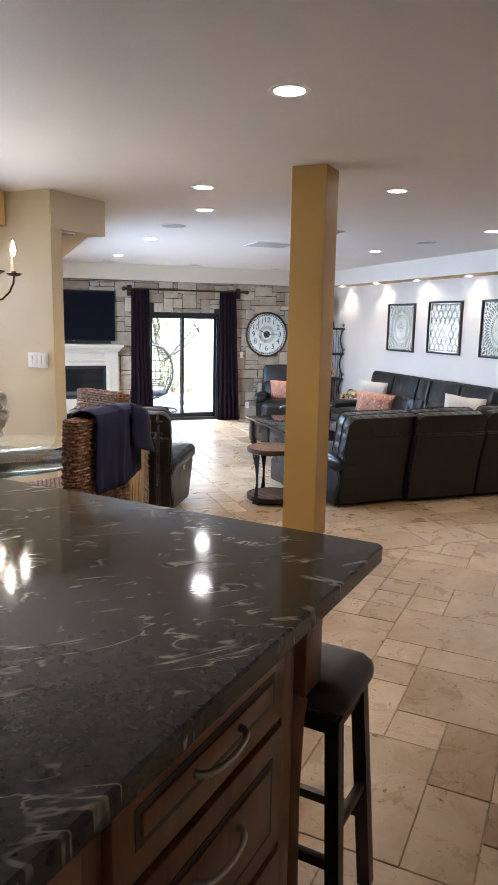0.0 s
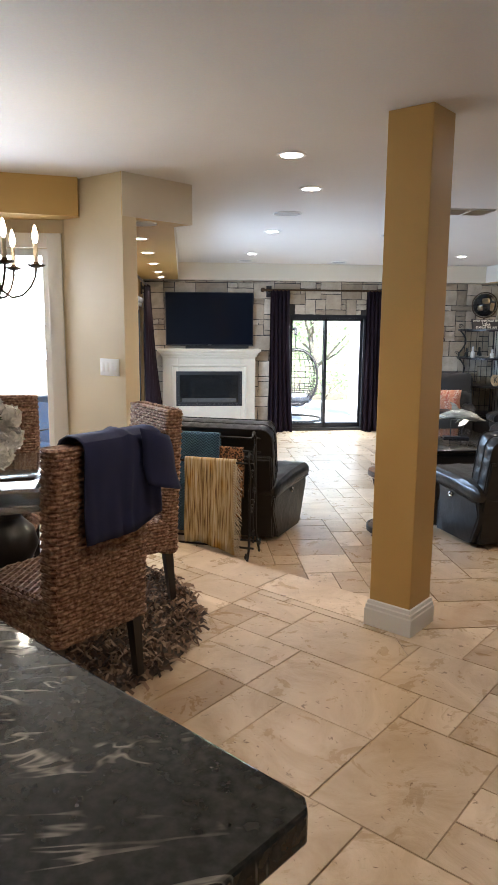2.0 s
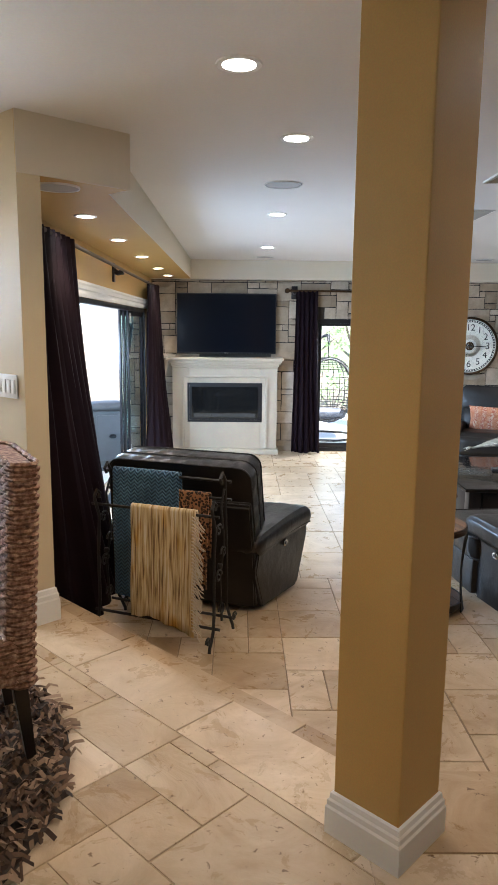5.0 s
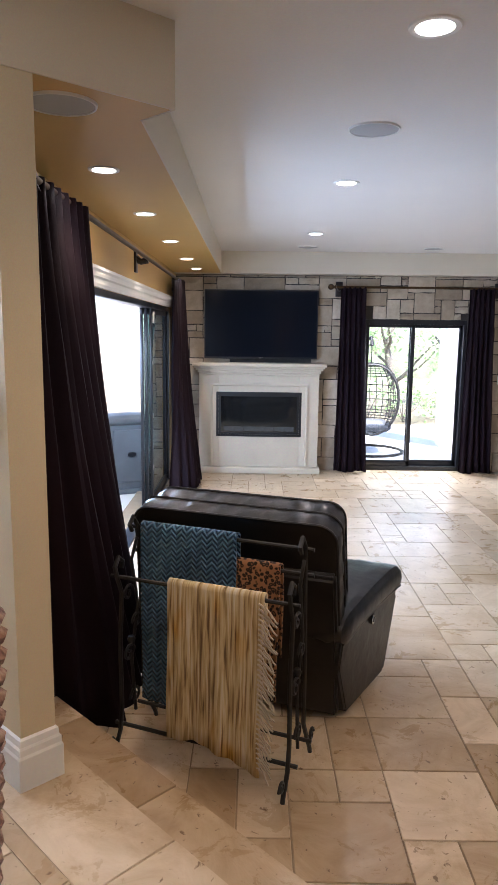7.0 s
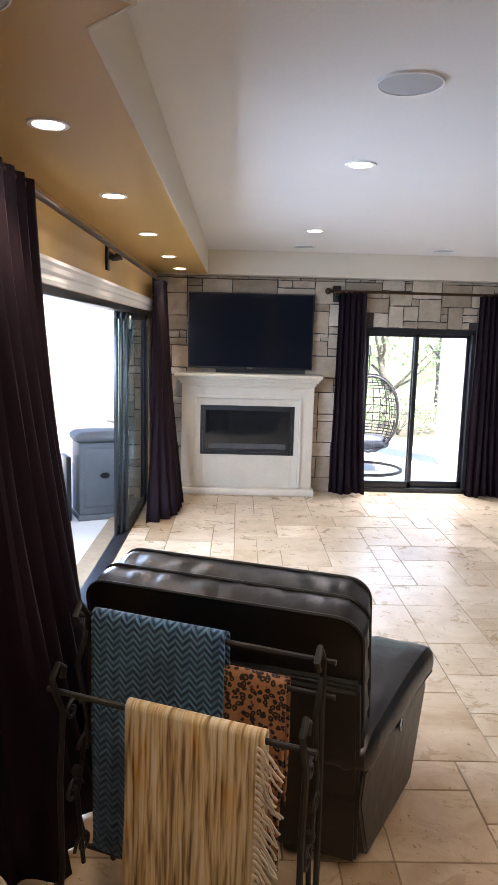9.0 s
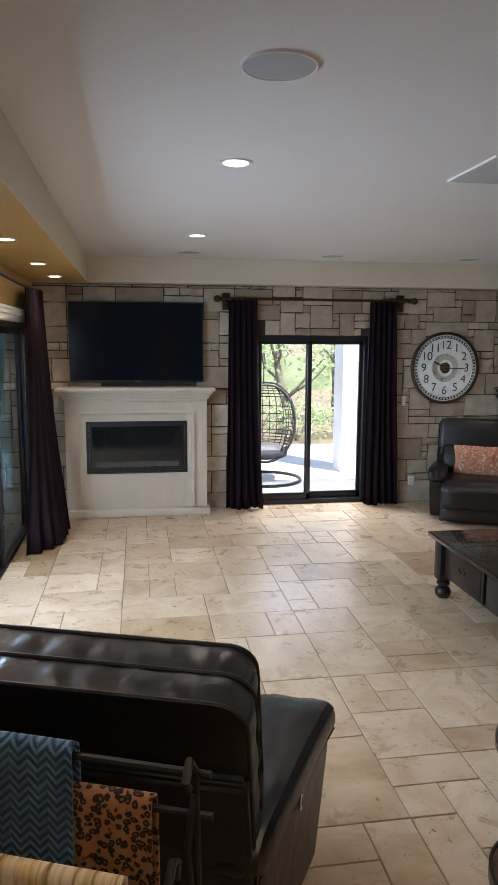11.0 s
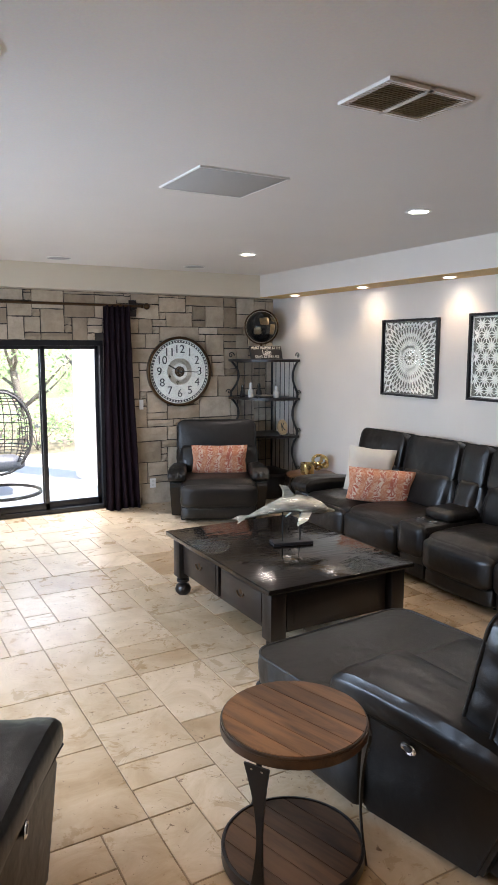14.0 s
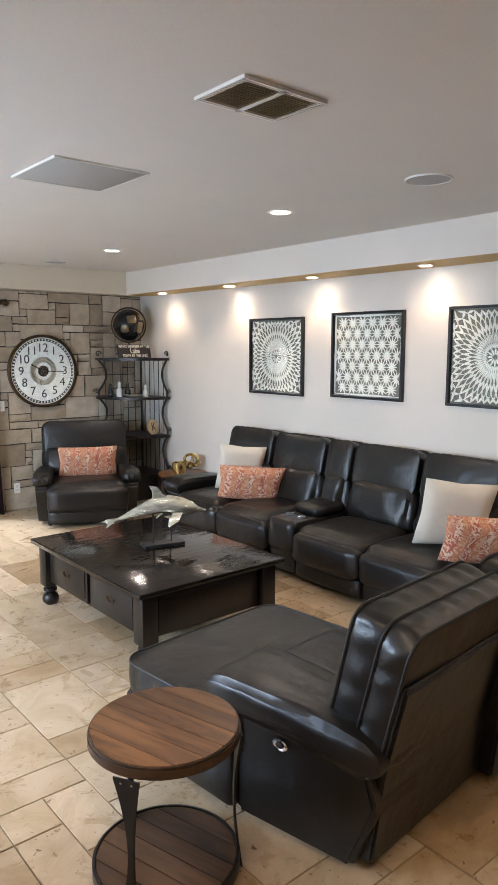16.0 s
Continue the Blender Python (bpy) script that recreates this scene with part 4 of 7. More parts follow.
# ---- curtains, rods ----
def cloth(name, top, bottom, z0, z1, folds, depth, label, group, seed=0):
    """A gathered curtain between a plan line at the top and one at the hem."""
    bm = bmesh.new()
    nu, nv = folds * 10, 18

    def along(pts, t):
        d = [0]
        for a, b in zip(pts, pts[1:]):
            d.append(d[-1] + (Vector(b) - Vector(a)).length)
        t *= d[-1]
        for i in range(len(pts) - 1):
            if t <= d[i + 1] + 1e-9:
                f = (t - d[i]) / (d[i + 1] - d[i])
                a, b = Vector(pts[i]), Vector(pts[i + 1])
                return a.lerp(b, f), (b - a).normalized()
        return Vector(pts[-1]), (Vector(pts[-1]) - Vector(pts[-2])).normalized()

    rows = []
    for j in range(nv + 1):
        v = j / nv
        row = []
        for i in range(nu + 1):
            u = i / nu
            a, da = along(top, u)
            b, db = along(bottom, u)
            k = v ** 1.4
            p, d = a.lerp(b, k), da.lerp(db, k).normalized()
            nrm = Vector((-d.y, d.x))
            wob = 0.55 * noise.noise(Vector((u * 6 + seed, v * 1.2, 0)))
            w = math.sin(2 * math.pi * (folds * u + wob * v)) * depth * (0.75 + 0.5 * v) + depth * 0.5 * noise.noise(Vector((u * 14, v * 2.5, seed)))
            p = p + nrm * w
            z = z1 + (z0 - z1) * v + (0.01 * math.sin(9 * u + seed) if j == nv else 0)
            row.append(bm.verts.new((p.x, p.y, z)))
        rows.append(row)
    for j in range(nv):
        for i in range(nu):
            bm.faces.new((rows[j][i], rows[j][i + 1], rows[j + 1][i + 1], rows[j + 1][i]))
    ob = part(name, bm, CURTAIN)
    so = ob.modifiers.new("thick", "SOLIDIFY")
    so.thickness = 0.004
    return tagged(ob, label, "curtain", group)


CG = "aubergine curtains"
cloth("curtain", [(2.12, 12.53), (2.44, 12.53)], [(2.09, 12.52), (2.52, 12.50)], F + 0.008, 2.03, 5, 0.026, "dark aubergine curtain panel beside the patio door", CG, 1)
cloth("curtain", [(3.76, 12.53), (4.08, 12.53)], [(3.73, 12.50), (4.17, 12.52)], F + 0.008, 2.03, 5, 0.026, "dark aubergine curtain panel beside the patio door", CG, 2)
cloth("curtain", [(0.10, 6.32), (0.12, 7.25)], [(0.12, 6.36), (0.40, 6.50), (0.44, 7.1), (0.30, 7.5)], F + 0.008, 2.09, 8, 0.030, "dark aubergine curtain flaring out beside the wide slider", CG, 3)
cloth("curtain", [(0.10, 11.55), (0.12, 12.35)], [(0.10, 11.0), (0.34, 11.25), (0.36, 11.9)], F + 0.008, 2.06, 7, 0.028, "dark aubergine curtain hanging in the far corner", CG, 4)


def rod(name, a, b, label, brackets):
    own = thing(name, Matrix(), label, "curtain rod", "curtain rods")
    a, b = Vector(a), Vector(b)
    part("pole", tube([a, b], 0.016, 12), BRONZE, own)
    d = (b - a).normalized()
    for p, s in ((a, -1), (b, 1)):
        q = d.to_track_quat("Z", "Y").to_matrix().to_4x4() if s > 0 else (-d).to_track_quat("Z", "Y").to_matrix().to_4x4()
        part("finial", lathe([(0.016, 0), (0.026, 0.008), (0.026, 0.02), (0.015, 0.028), (0.036, 0.055), (0.040, 0.075), (0.03, 0.098), (0.012, 0.108), (0, 0.11)], 16), BRONZE, own, "", Matrix.Translation(p) @ q)
    for p, wall in brackets:
        p, wall = Vector(p), Vector(wall)
        bm = tube([wall, wall.lerp(p, 0.5) + Vector((0, 0, -0.03)), p + Vector((0, 0, -0.012))], [0.034, 0.026, 0.032], 8)
        br = part("bracket", bm, ESPRESSO, own)
        side = (p - wall).normalized()
        ac = Vector((-side.y, side.x, 0)) * 0.045
        part("bracket_plate", box(min(wall.x - abs(ac.x), wall.x + abs(side.x) * 0.02 * (1 if side.x > 0 else -1)), max(wall.x + abs(ac.x), wall.x + 0.02 * side.x), min(wall.y - abs(ac.y), wall.y + 0.02 * side.y), max(wall.y + abs(ac.y), wall.y + 0.02 * side.y), wall.z - 0.12, wall.z + 0.07, 0.005), ESPRESSO, br)
    return own


rod("curtain_rod", (2.06, 12.53, 2.03), (4.22, 12.53, 2.03), "dark bronze curtain rod over the patio door", [((2.1, 12.53, 2.03), (2.1, 12.61, 2.03)), ((4.14, 12.53, 2.03), (4.14, 12.61, 2.03))])
rod("curtain_rod", (0.11, 6.42, 2.07), (0.11, 12.3, 2.05), "dark bronze curtain rod over the wide slider", [((0.11, 6.5, 2.07), (0.0, 6.5, 2.07)), ((0.11, 9.5, 2.06), (0.0, 9.5, 2.06)), ((0.11, 12.2, 2.05), (0.0, 12.2, 2.05))])


# ---- wall clock ----
def letters(text, size, m, mat, own, name="lettering", depth=0.002):
    cu = bpy.data.curves.new(name, "FONT")
    cu.body, cu.size, cu.align_x, cu.align_y, cu.extrude = text, size, "CENTER", "CENTER", depth
    tmp = bpy.data.objects.new("tmp", cu)
    me = bpy.data.meshes.new_from_object(tmp)
    bpy.data.objects.remove(tmp)
    me.materials.append(mat)
    ob = new(name, me)
    ob.parent = own
    ob.matrix_basis = m
    return ob


FACEPAINT = grainy("aged_clock_face", (0.74, 0.72, 0.66), 0.4, 0.12, 12, 90, 0.1)
ck = thing("wall_clock", pose(4.72, 12.57, 1.26, 90, 0, 0), "large round glass wall clock with a worn metal rim", "clock")
CR = 0.425
part("face", lathe([(0, -0.012), (CR - 0.03, -0.012), (CR - 0.03, 0.004), (0, 0.004)], 64), FACEPAINT, ck)
part("rim", lathe([(CR - 0.035, -0.015), (CR, -0.015), (CR, 0.02), (CR - 0.01, 0.03), (CR - 0.03, 0.026), (CR - 0.035, 0.012)], 64), BRONZE, ck, "worn bronze rim")
part("chapter_ring", lathe([(CR - 0.075, 0.0045), (CR - 0.045, 0.0045), (CR - 0.045, 0.0065), (CR - 0.075, 0.0065)], 64), BLACK, ck, "black minute ring")
tick = None
for k in range(60):
    a = radians(6 * k)
    tm = pose((CR - 0.06) * math.sin(a), (CR - 0.06) * math.cos(a), 0.007, 0, 0, -6 * k)
    tick = part("minute_mark", box(-0.009, 0.009, -0.009, 0.009, 0, 0.002), FACEPAINT, ck, "", tm, False) if tick is None else again(tick, tm)
for h in range(1, 13):
    a = radians(30 * h)
    letters(str(h), 0.14, pose(0.268 * math.sin(a), 0.268 * math.cos(a), 0.006), BLACK, ck, "numeral", 0.003)
part("centre_ring", lathe([(0.10, 0.005), (0.165, 0.005), (0.16, 0.012), (0.145, 0.009), (0.13, 0.013), (0.10, 0.009)], 40), NICKEL, ck, "worn metal openwork centre ring")
part("centre_plate", lathe([(0, 0.005), (0.065, 0.005), (0.06, 0.010), (0, 0.012)], 40), BRONZE, ck, "dark bronze medallion")
part("hour_hand", box(-0.007, 0.007, -0.03, 0.17, 0.015, 0.018), BLACK, ck, "", pose(0, 0, 0, 0, 0, 62), False)
part("minute_hand", box(-0.005, 0.005, -0.04, 0.25, 0.019, 0.022), BLACK, ck, "", pose(0, 0, 0, 0, 0, -92), False)
part("cover_glass", lathe([(0, 0.026), (CR - 0.034, 0.024), (CR - 0.034, 0.021), (0, 0.023)], 48), GLASS, ck, "clear domed cover glass").visible_shadow = False

# ---- corner etagere with ornaments ----
et = thing("corner_shelf", pose(6.06, 12.58, F), "black wrought iron corner shelf with curved shelves", "shelf")
ER = 0.66
quarter = [(0, 0), *[(-ER * math.cos(radians(a)), -ER * math.sin(radians(a))) for a in range(0, 91, 9)]]
for z in (0.35, 0.83, 1.30, 1.775):
    part("shelf", prism(quarter, z - 0.032, z, 0.004), ESPRESSO, et)
tips = ((-ER + 0.03, -0.02), (-0.02, -ER + 0.03))
for z0, z1 in ((0.0, 0.33), (0.35, 0.81), (0.83, 1.28), (1.30, 1.755)):
    for tx, ty in tips:
        pts = []
        for i in range(17):
            t = i / 16
            inw = 0.13 * math.sin(math.pi * min(1, t * 1.15)) * (1 - t * 0.25)
            pts.append((tx * (1 - inw / ER) if abs(tx) > 0.1 else tx, ty * (1 - inw / ER) if abs(ty) > 0.1 else ty, z0 + (z1 - z0) * (1 - t)))
        post = part("side_bar", tube(pts, 0.014, 8), IRON, et)
        ux, uy = (1, 0) if abs(tx) > 0.1 else (0, 1)
        sp = [(0.045 * math.exp(-k * 0.12) * math.cos(k * 0.55), 0.045 * math.exp(-k * 0.12) * math.sin(k * 0.55)) for k in range(16)]
        part("scroll", tube([(tx - ux * (0.03 + a), ty - uy * (0.03 + a), z0 + 0.06 + b) for a, b in sp], 0.006, 6), IRON, post)
    part("back_post", tube([(-0.02, -0.02, z0), (-0.02, -0.02, z1)], 0.013, 8), IRON, et)
    for k in range(1, 6):
        x = -ER * k / 6.2
        part("back_bar", tube([(x, -0.012, z0), (x, -0.012, z1)], 0.005, 6), IRON, et)
        part("back_bar", tube([(-0.012, x, z0), (-0.012, x, z1)], 0.005, 6), IRON, et)
for tx, ty in tips:
    sp = [(0.05 * math.exp(-k * 0.12) * math.cos(k * 0.55), 0.05 * math.exp(-k * 0.12) * math.sin(k * 0.55)) for k in range(16)]
    part("scroll", tube([(tx + (a if abs(tx) > 0.1 else 0), ty + (a if abs(ty) > 0.1 else 0), 1.82 + b) for a, b in sp], 0.007, 6), IRON, et)

DARKGLOSS = grainy("black_lacquer", (0.012, 0.012, 0.012), 0.14, 0.2, 8, 90, 0.05)
gl = thing("globe", pose(5.74, 12.33, F + 1.775), "black lacquered globe in a dark metal ring stand", "globe")
part("sphere", lathe([(0, 0.21), *[(0.19 * math.cos(radians(a)), 0.40 + 0.19 * math.sin(radians(a))) for a in range(-84, 85, 8)], (0, 0.59)], 32), DARKGLOSS, gl)
part("meridian_ring", tube([(0.21 * math.cos(radians(a)) * 0.8, -0.21 * math.cos(radians(a)) * 0.6, 0.40 + 0.21 * math.sin(radians(a))) for a in range(0, 360, 12)], 0.010, 8, closed=True), BRONZE, gl)
part("stem", lathe([(0.10, 0), (0.10, 0.012), (0.03, 0.03), (0.014, 0.06), (0.018, 0.12), (0.012, 0.20), (0, 0.2)], 20), BRONZE, gl)
land = None
LAND = grainy("bronze_land", (0.16, 0.12, 0.07), 0.35, 0.3, 20, 90, 0.1, 0.7)
for k, (az, el, w, h) in enumerate(((250, 20, 0.11, 0.09), (285, -10, 0.07, 0.12), (225, -15, 0.09, 0.08), (300, 30, 0.08, 0.06))):
    n = Vector((math.cos(radians(az)) * math.cos(radians(el)), math.sin(radians(az)) * math.cos(radians(el)), math.sin(radians(el))))
    part("land_relief", padded(w, h, 0.012, 0.006, 6, 0.004, 0.01, seed=k * 5), LAND, gl, "", Matrix.Translation(n * 0.187 + Vector((0, 0, 0.40))) @ n.to_track_quat("Z", "Y").to_matrix().to_4x4())

sg = thing("wooden_sign", pose(5.70, 12.12, F + 1.776, 78, 0, 18), "dark wooden sign with white lake lettering on the shelf", "sign")
part("board", box(-0.29, 0.29, 0.0, 0.165, -0.012, 0.012, 0.004), ESPRESSO, sg)
PAINTW = material("sign_white", (0.78, 0.75, 0.66), 0.7)
letters("WHAT HAPPENS AT THE", 0.05, pose(0, 0.137, 0.0125), PAINTW, sg)
letters("Lake", 0.09, pose(0, 0.083, 0.0125) @ Matrix.Shear("XZ", 4, (0, 0)), PAINTW, sg)
letters("STAYS AT THE LAKE", 0.05, pose(0, 0.026, 0.0125), PAINTW, sg)

WHITECER = grainy("white_ceramic", (0.68, 0.67, 0.64), 0.25, 0.04, 9, 80, 0.05)


def bottle(x, y, z, h, r, mat, label, cat="ornament"):
    tagged(part("ornament_bottle", lathe([(0, 0), (r, 0), (r * 1.05, h * 0.1), (r, h * 0.45), (r * 0.45, h * 0.6), (r * 0.6, h * 0.72), (r * 0.5, h * 0.95), (0, h)], 16), mat, m=pose(x, y, z)), label, cat, "shelf ornaments")


bottle(5.82, 12.10, F + 1.30, 0.15, 0.035, WHITECER, "small white ceramic figure vase on the shelf")
bottle(5.56, 12.28, F + 1.30, 0.19, 0.035, WHITECER, "white and dark ceramic vase on the shelf")
bottle(5.66, 12.25, F + 1.30, 0.18, 0.035, DARKGLOSS, "black glazed vase on the shelf")
bottle(5.48, 12.35, F + 1.30, 0.16, 0.03, DARKGLOSS, "black glazed vase on the shelf")
dish = tagged(part("ornament_dish", lathe([(0, 0.0), (0.06, 0.0), (0.12, 0.03), (0.118, 0.036), (0.05, 0.01), (0, 0.008)], 24), NICKEL, m=pose(5.66, 12.12, F + 1.30)), "shallow silver dish on the iron shelf", "dish")
kp = thing("initial_plaque", pose(5.86, 11.98, F + 0.835, 80, 0, 24), "round wooden plaque with the letter K", "plaque")
PALEWOOD = wood("pale_wood", (0.42, 0.32, 0.2), (0.28, 0.2, 0.12), 0.5)
part("disc", lathe([(0, -0.01), (0.098, -0.01), (0.10, 0.0), (0.098, 0.01), (0, 0.01)], 28), PALEWOOD, kp, m=pose(0, 0.1, 0))
letters("K", 0.14, pose(0, 0.1, 0.0115), BLACK, kp)
part("foot", box(-0.06, 0.06, -0.002, 0.008, -0.03, 0.03, 0.002), ESPRESSO, kp)
sb = thing("storage_cabinet", pose(5.80, 12.34, F), "small dark storage cabinet under the corner shelf", "cabinet")
part("body", box(-0.2, 0.2, -0.2, 0.2, 0.0, 0.32, 0.006), ESPRESSO, sb)
part("door", box(-0.185, 0.185, -0.212, -0.2, 0.02, 0.30, 0.004), ESPRESSO, sb)

# small end table with gilt ornaments
en = thing("end_table", pose(5.80, 11.28, F), "small round dark wooden end table beside the sofa", "table")
part("tabletop", lathe([(0, 0.44), (0.27, 0.44), (0.285, 0.45), (0.285, 0.468), (0.27, 0.475), (0, 0.475)], 32), RUSTIC, en)
part("pedestal", lathe([(0.15, 0.0), (0.15, 0.02), (0.05, 0.05), (0.035, 0.15), (0.06, 0.25), (0.03, 0.36), (0.10, 0.44), (0, 0.44)], 20), ESPRESSO, en)
GILT = grainy("gilt_metal", (0.62, 0.43, 0.16), 0.28, 0.2, 14, 90, 0.1, 0.9)
tagged(part("candle_pot", lathe([(0, 0), (0.075, 0), (0.08, 0.01), (0.08, 0.13), (0.072, 0.13), (0.072, 0.03), (0, 0.03)], 24), GILT, m=pose(5.72, 11.24, F + 0.475)), "gilt candle pot on the end table", "pot")
kb = bmesh.new()
tube([((0.075 + 0.03 * math.cos(radians(3 * a / 2))) * math.cos(radians(a)), 0.05 * math.sin(radians(1.5 * a + 40)), 0.095 + (0.06 + 0.03 * math.cos(radians(3 * a / 2))) * math.sin(radians(a))) for a in range(0, 720, 12)], 0.018, 8, kb, closed=True)
tagged(part("knot_ornament", kb, GILT, m=pose(5.93, 11.26, F + 0.475 + 0.02)), "gilt knotted rope ornament on the end table", "ornament")

# ---- framed art on the plain wall ----
ARTBACK = grainy("art_dark_ground", (0.13, 0.12, 0.095), 0.8, 0.1, 5, 90, 0.1)
ARTPALE = grainy("cut_paper", (0.66, 0.62, 0.54), 0.7, 0.05, 9, 120, 0.1)


def strip_bm(bm, a, b, w, t=0.006):
    a, b = Vector(a), Vector(b)
    d = (b - a).normalized()
    n = Vector((-d.y, d.x)) * w / 2
    c = a.lerp(b, 0.5)
    ring = (a + n * 0.3, a - n * 0.3, c - n * 1.3, b - n * 0.3, b + n * 0.3, c + n * 1.3)
    v = [bm.verts.new((p.x, p.y, z)) for z in (0.004, 0.004 + t) for p in ring]
    bm.faces.new(v[5::-1]), bm.faces.new(v[6:])
    for i in range(6):
        bm.faces.new((v[i], v[(i + 1) % 6], v[6 + (i + 1) % 6], v[6 + i]))


def framed(y0, y1, z0, z1, kind, label):
    w, h = abs(y1 - y0), z1 - z0
    own = thing("framed_art", Matrix.Translation((XR - 0.006, (y0 + y1) / 2, (z0 + z1) / 2)) @ Euler((radians(90), 0, radians(-90))).to_matrix().to_4x4(), label, "wall art", "framed cut-paper art")
    part("backing", box(-w / 2 + 0.01, w / 2 - 0.01, -h / 2 + 0.01, h / 2 - 0.01, 0, 0.004), ARTBACK, own)
    part("frame", mitred([(-w / 2, -h / 2), (-w / 2, h / 2), (w / 2, h / 2), (w / 2, -h / 2)], [(0, 0), (0, 0.035), (0.022, 0.035), (0.022, 0.008), (0.022, 0)], True), BLACK, own, "thin black wooden frame")
    bm = bmesh.new()
    aw, ah = w / 2 - 0.035, h / 2 - 0.035
    if kind == "burst":
        n = 44
        for k in range(n):
            for turn in (1, -1):
                a = 2 * math.pi * k / n
                p = Vector((0.07 * math.cos(a), 0.07 * math.sin(a)))
                for s in range(4):
                    b = a + turn * 0.16 * (s + 1) * 0.75
                    rad = 0.07 + (s + 1) * 0.115
                    q = Vector((rad * math.cos(b), rad * math.sin(b)))
                    if abs(q.x) > aw or abs(q.y) > ah:
                        f = min((aw / abs(q.x)) if abs(q.x) > aw else 1, (ah / abs(q.y)) if abs(q.y) > ah else 1)
                        q = q * f
                        if (q - p).length > 0.01 and abs(p.x) < aw and abs(p.y) < ah:
                            strip_bm(bm, p, q, 0.009 + 0.0025 * s)
                        break
                    strip_bm(bm, p, q, 0.009 + 0.0025 * s)
                    p = q
        for a in range(0, 360, 30):
            strip_bm(bm, (0.02 * math.cos(radians(a)), 0.02 * math.sin(radians(a))), (0.07 * math.cos(radians(a)), 0.07 * math.sin(radians(a))), 0.012)
    else:
        g = 0.112
        rows = int(ah * 2 / (g * 0.866)) + 2
        for j in range(-rows // 2, rows // 2 + 1):
            for i in range(-5, 6):
                cx, cy = (i + 0.5 * (j % 2)) * g, j * g * 0.866
                for a in range(0, 360, 30):
                    ln = g / 2 if a % 60 == 0 else g * 0.577
                    q = Vector((cx + ln * math.cos(radians(a)), cy + ln * math.sin(radians(a))))
                    if max(abs(cx), abs(q.x)) < aw and max(abs(cy), abs(q.y)) < ah:
                        strip_bm(bm, (cx, cy), q, 0.0105 if a % 60 == 0 else 0.008)
        for a, b in (((-aw, -ah), (aw, -ah)), ((-aw, ah), (aw, ah)), ((-aw, -ah), (-aw, ah)), ((aw, -ah), (aw, ah))):
            strip_bm(bm, a, b, 0.016)
    part("paper_lattice", bm, ARTPALE, own, "pale cut paper lattice", smooth=False)
    part("cover_glass", box(-w / 2 + 0.012, w / 2 - 0.012, -h / 2 + 0.012, h / 2 - 0.012, 0.022, 0.025), GLASS, own, "clear cover glass", smooth=False).visible_shadow = False


framed(9.60, 10.40, 1.065, 1.835, "burst", "black framed pale starburst cut-paper art under glass")
framed(8.40, 9.22, 1.085, 1.855, "hex", "black framed pale geometric star lattice under glass")
framed(7.16, 7.965, 1.085, 1.86, "burst", "black framed pale sunburst cut-paper art under glass")


# ---- blanket rack with throws, beside the recliner ----
rk = thing("blanket_rack", pose(0.84, 6.27, F, 0, 0, -21.4), "black wrought iron blanket rack with scrolled ends", "rack")
for sx in (-0.365, 0.405):
    fr = part("end_frame", tube([(sx, -0.185, 0.0), (sx, -0.175, 0.03), (sx, -0.13, 0.10), (sx, -0.115, 0.2), (sx, -0.12, 0.5), (sx, -0.10, 0.72), (sx, -0.135, 0.80), (sx, -0.15, 0.85), (sx, -0.12, 0.885), (sx, -0.09, 0.86), (sx, -0.10, 0.83)], 0.010, 8), IRON, rk)
    part("rear_upright", tube([(sx, 0.185, 0.0), (sx, 0.175, 0.03), (sx, 0.13, 0.10), (sx, 0.075, 0.2), (sx, 0.07, 0.5), (sx, 0.05, 0.8), (sx, 0.04, 0.98), (sx, 0.0, 1.03), (sx, -0.03, 1.0), (sx, -0.01, 0.97)], 0.010, 8), IRON, fr)
    part("middle_upright", tube([(sx, 0.0, 0.13), (sx, -0.03, 0.4), (sx, 0.03, 0.62), (sx, -0.02, 0.84), (sx, 0.03, 0.93)], 0.008, 8), IRON, fr)
    for cy, cz, r, s in ((-0.05, 0.42, 0.05, 1), (0.02, 0.55, 0.045, -1), (-0.05, 0.70, 0.045, 1), (0.0, 0.20, 0.05, -1), (-0.2, 0.075, 0.035, -1), (0.2, 0.075, 0.035, 1)):
        part("scroll", tube([(sx, cy + s * r * math.exp(-k * 0.09) * math.cos(k * 0.5), cz + r * math.exp(-k * 0.09) * math.sin(k * 0.5)) for k in range(18)], 0.0065, 6), IRON, fr)
    part("collar", lathe([(0.014, -0.014), (0.018, 0), (0.014, 0.014), (0, 0.014)], 10), IRON, fr, "", pose(sx, -0.03, 0.48))
for y, z in ((0.05, 0.97), (0.06, 0.86), (-0.125, 0.80), (-0.11, 0.12), (0.08, 0.12)):
    part("rail", tube([(-0.40, y, z), (0.44, y, z)], 0.009, 8), IRON, rk)


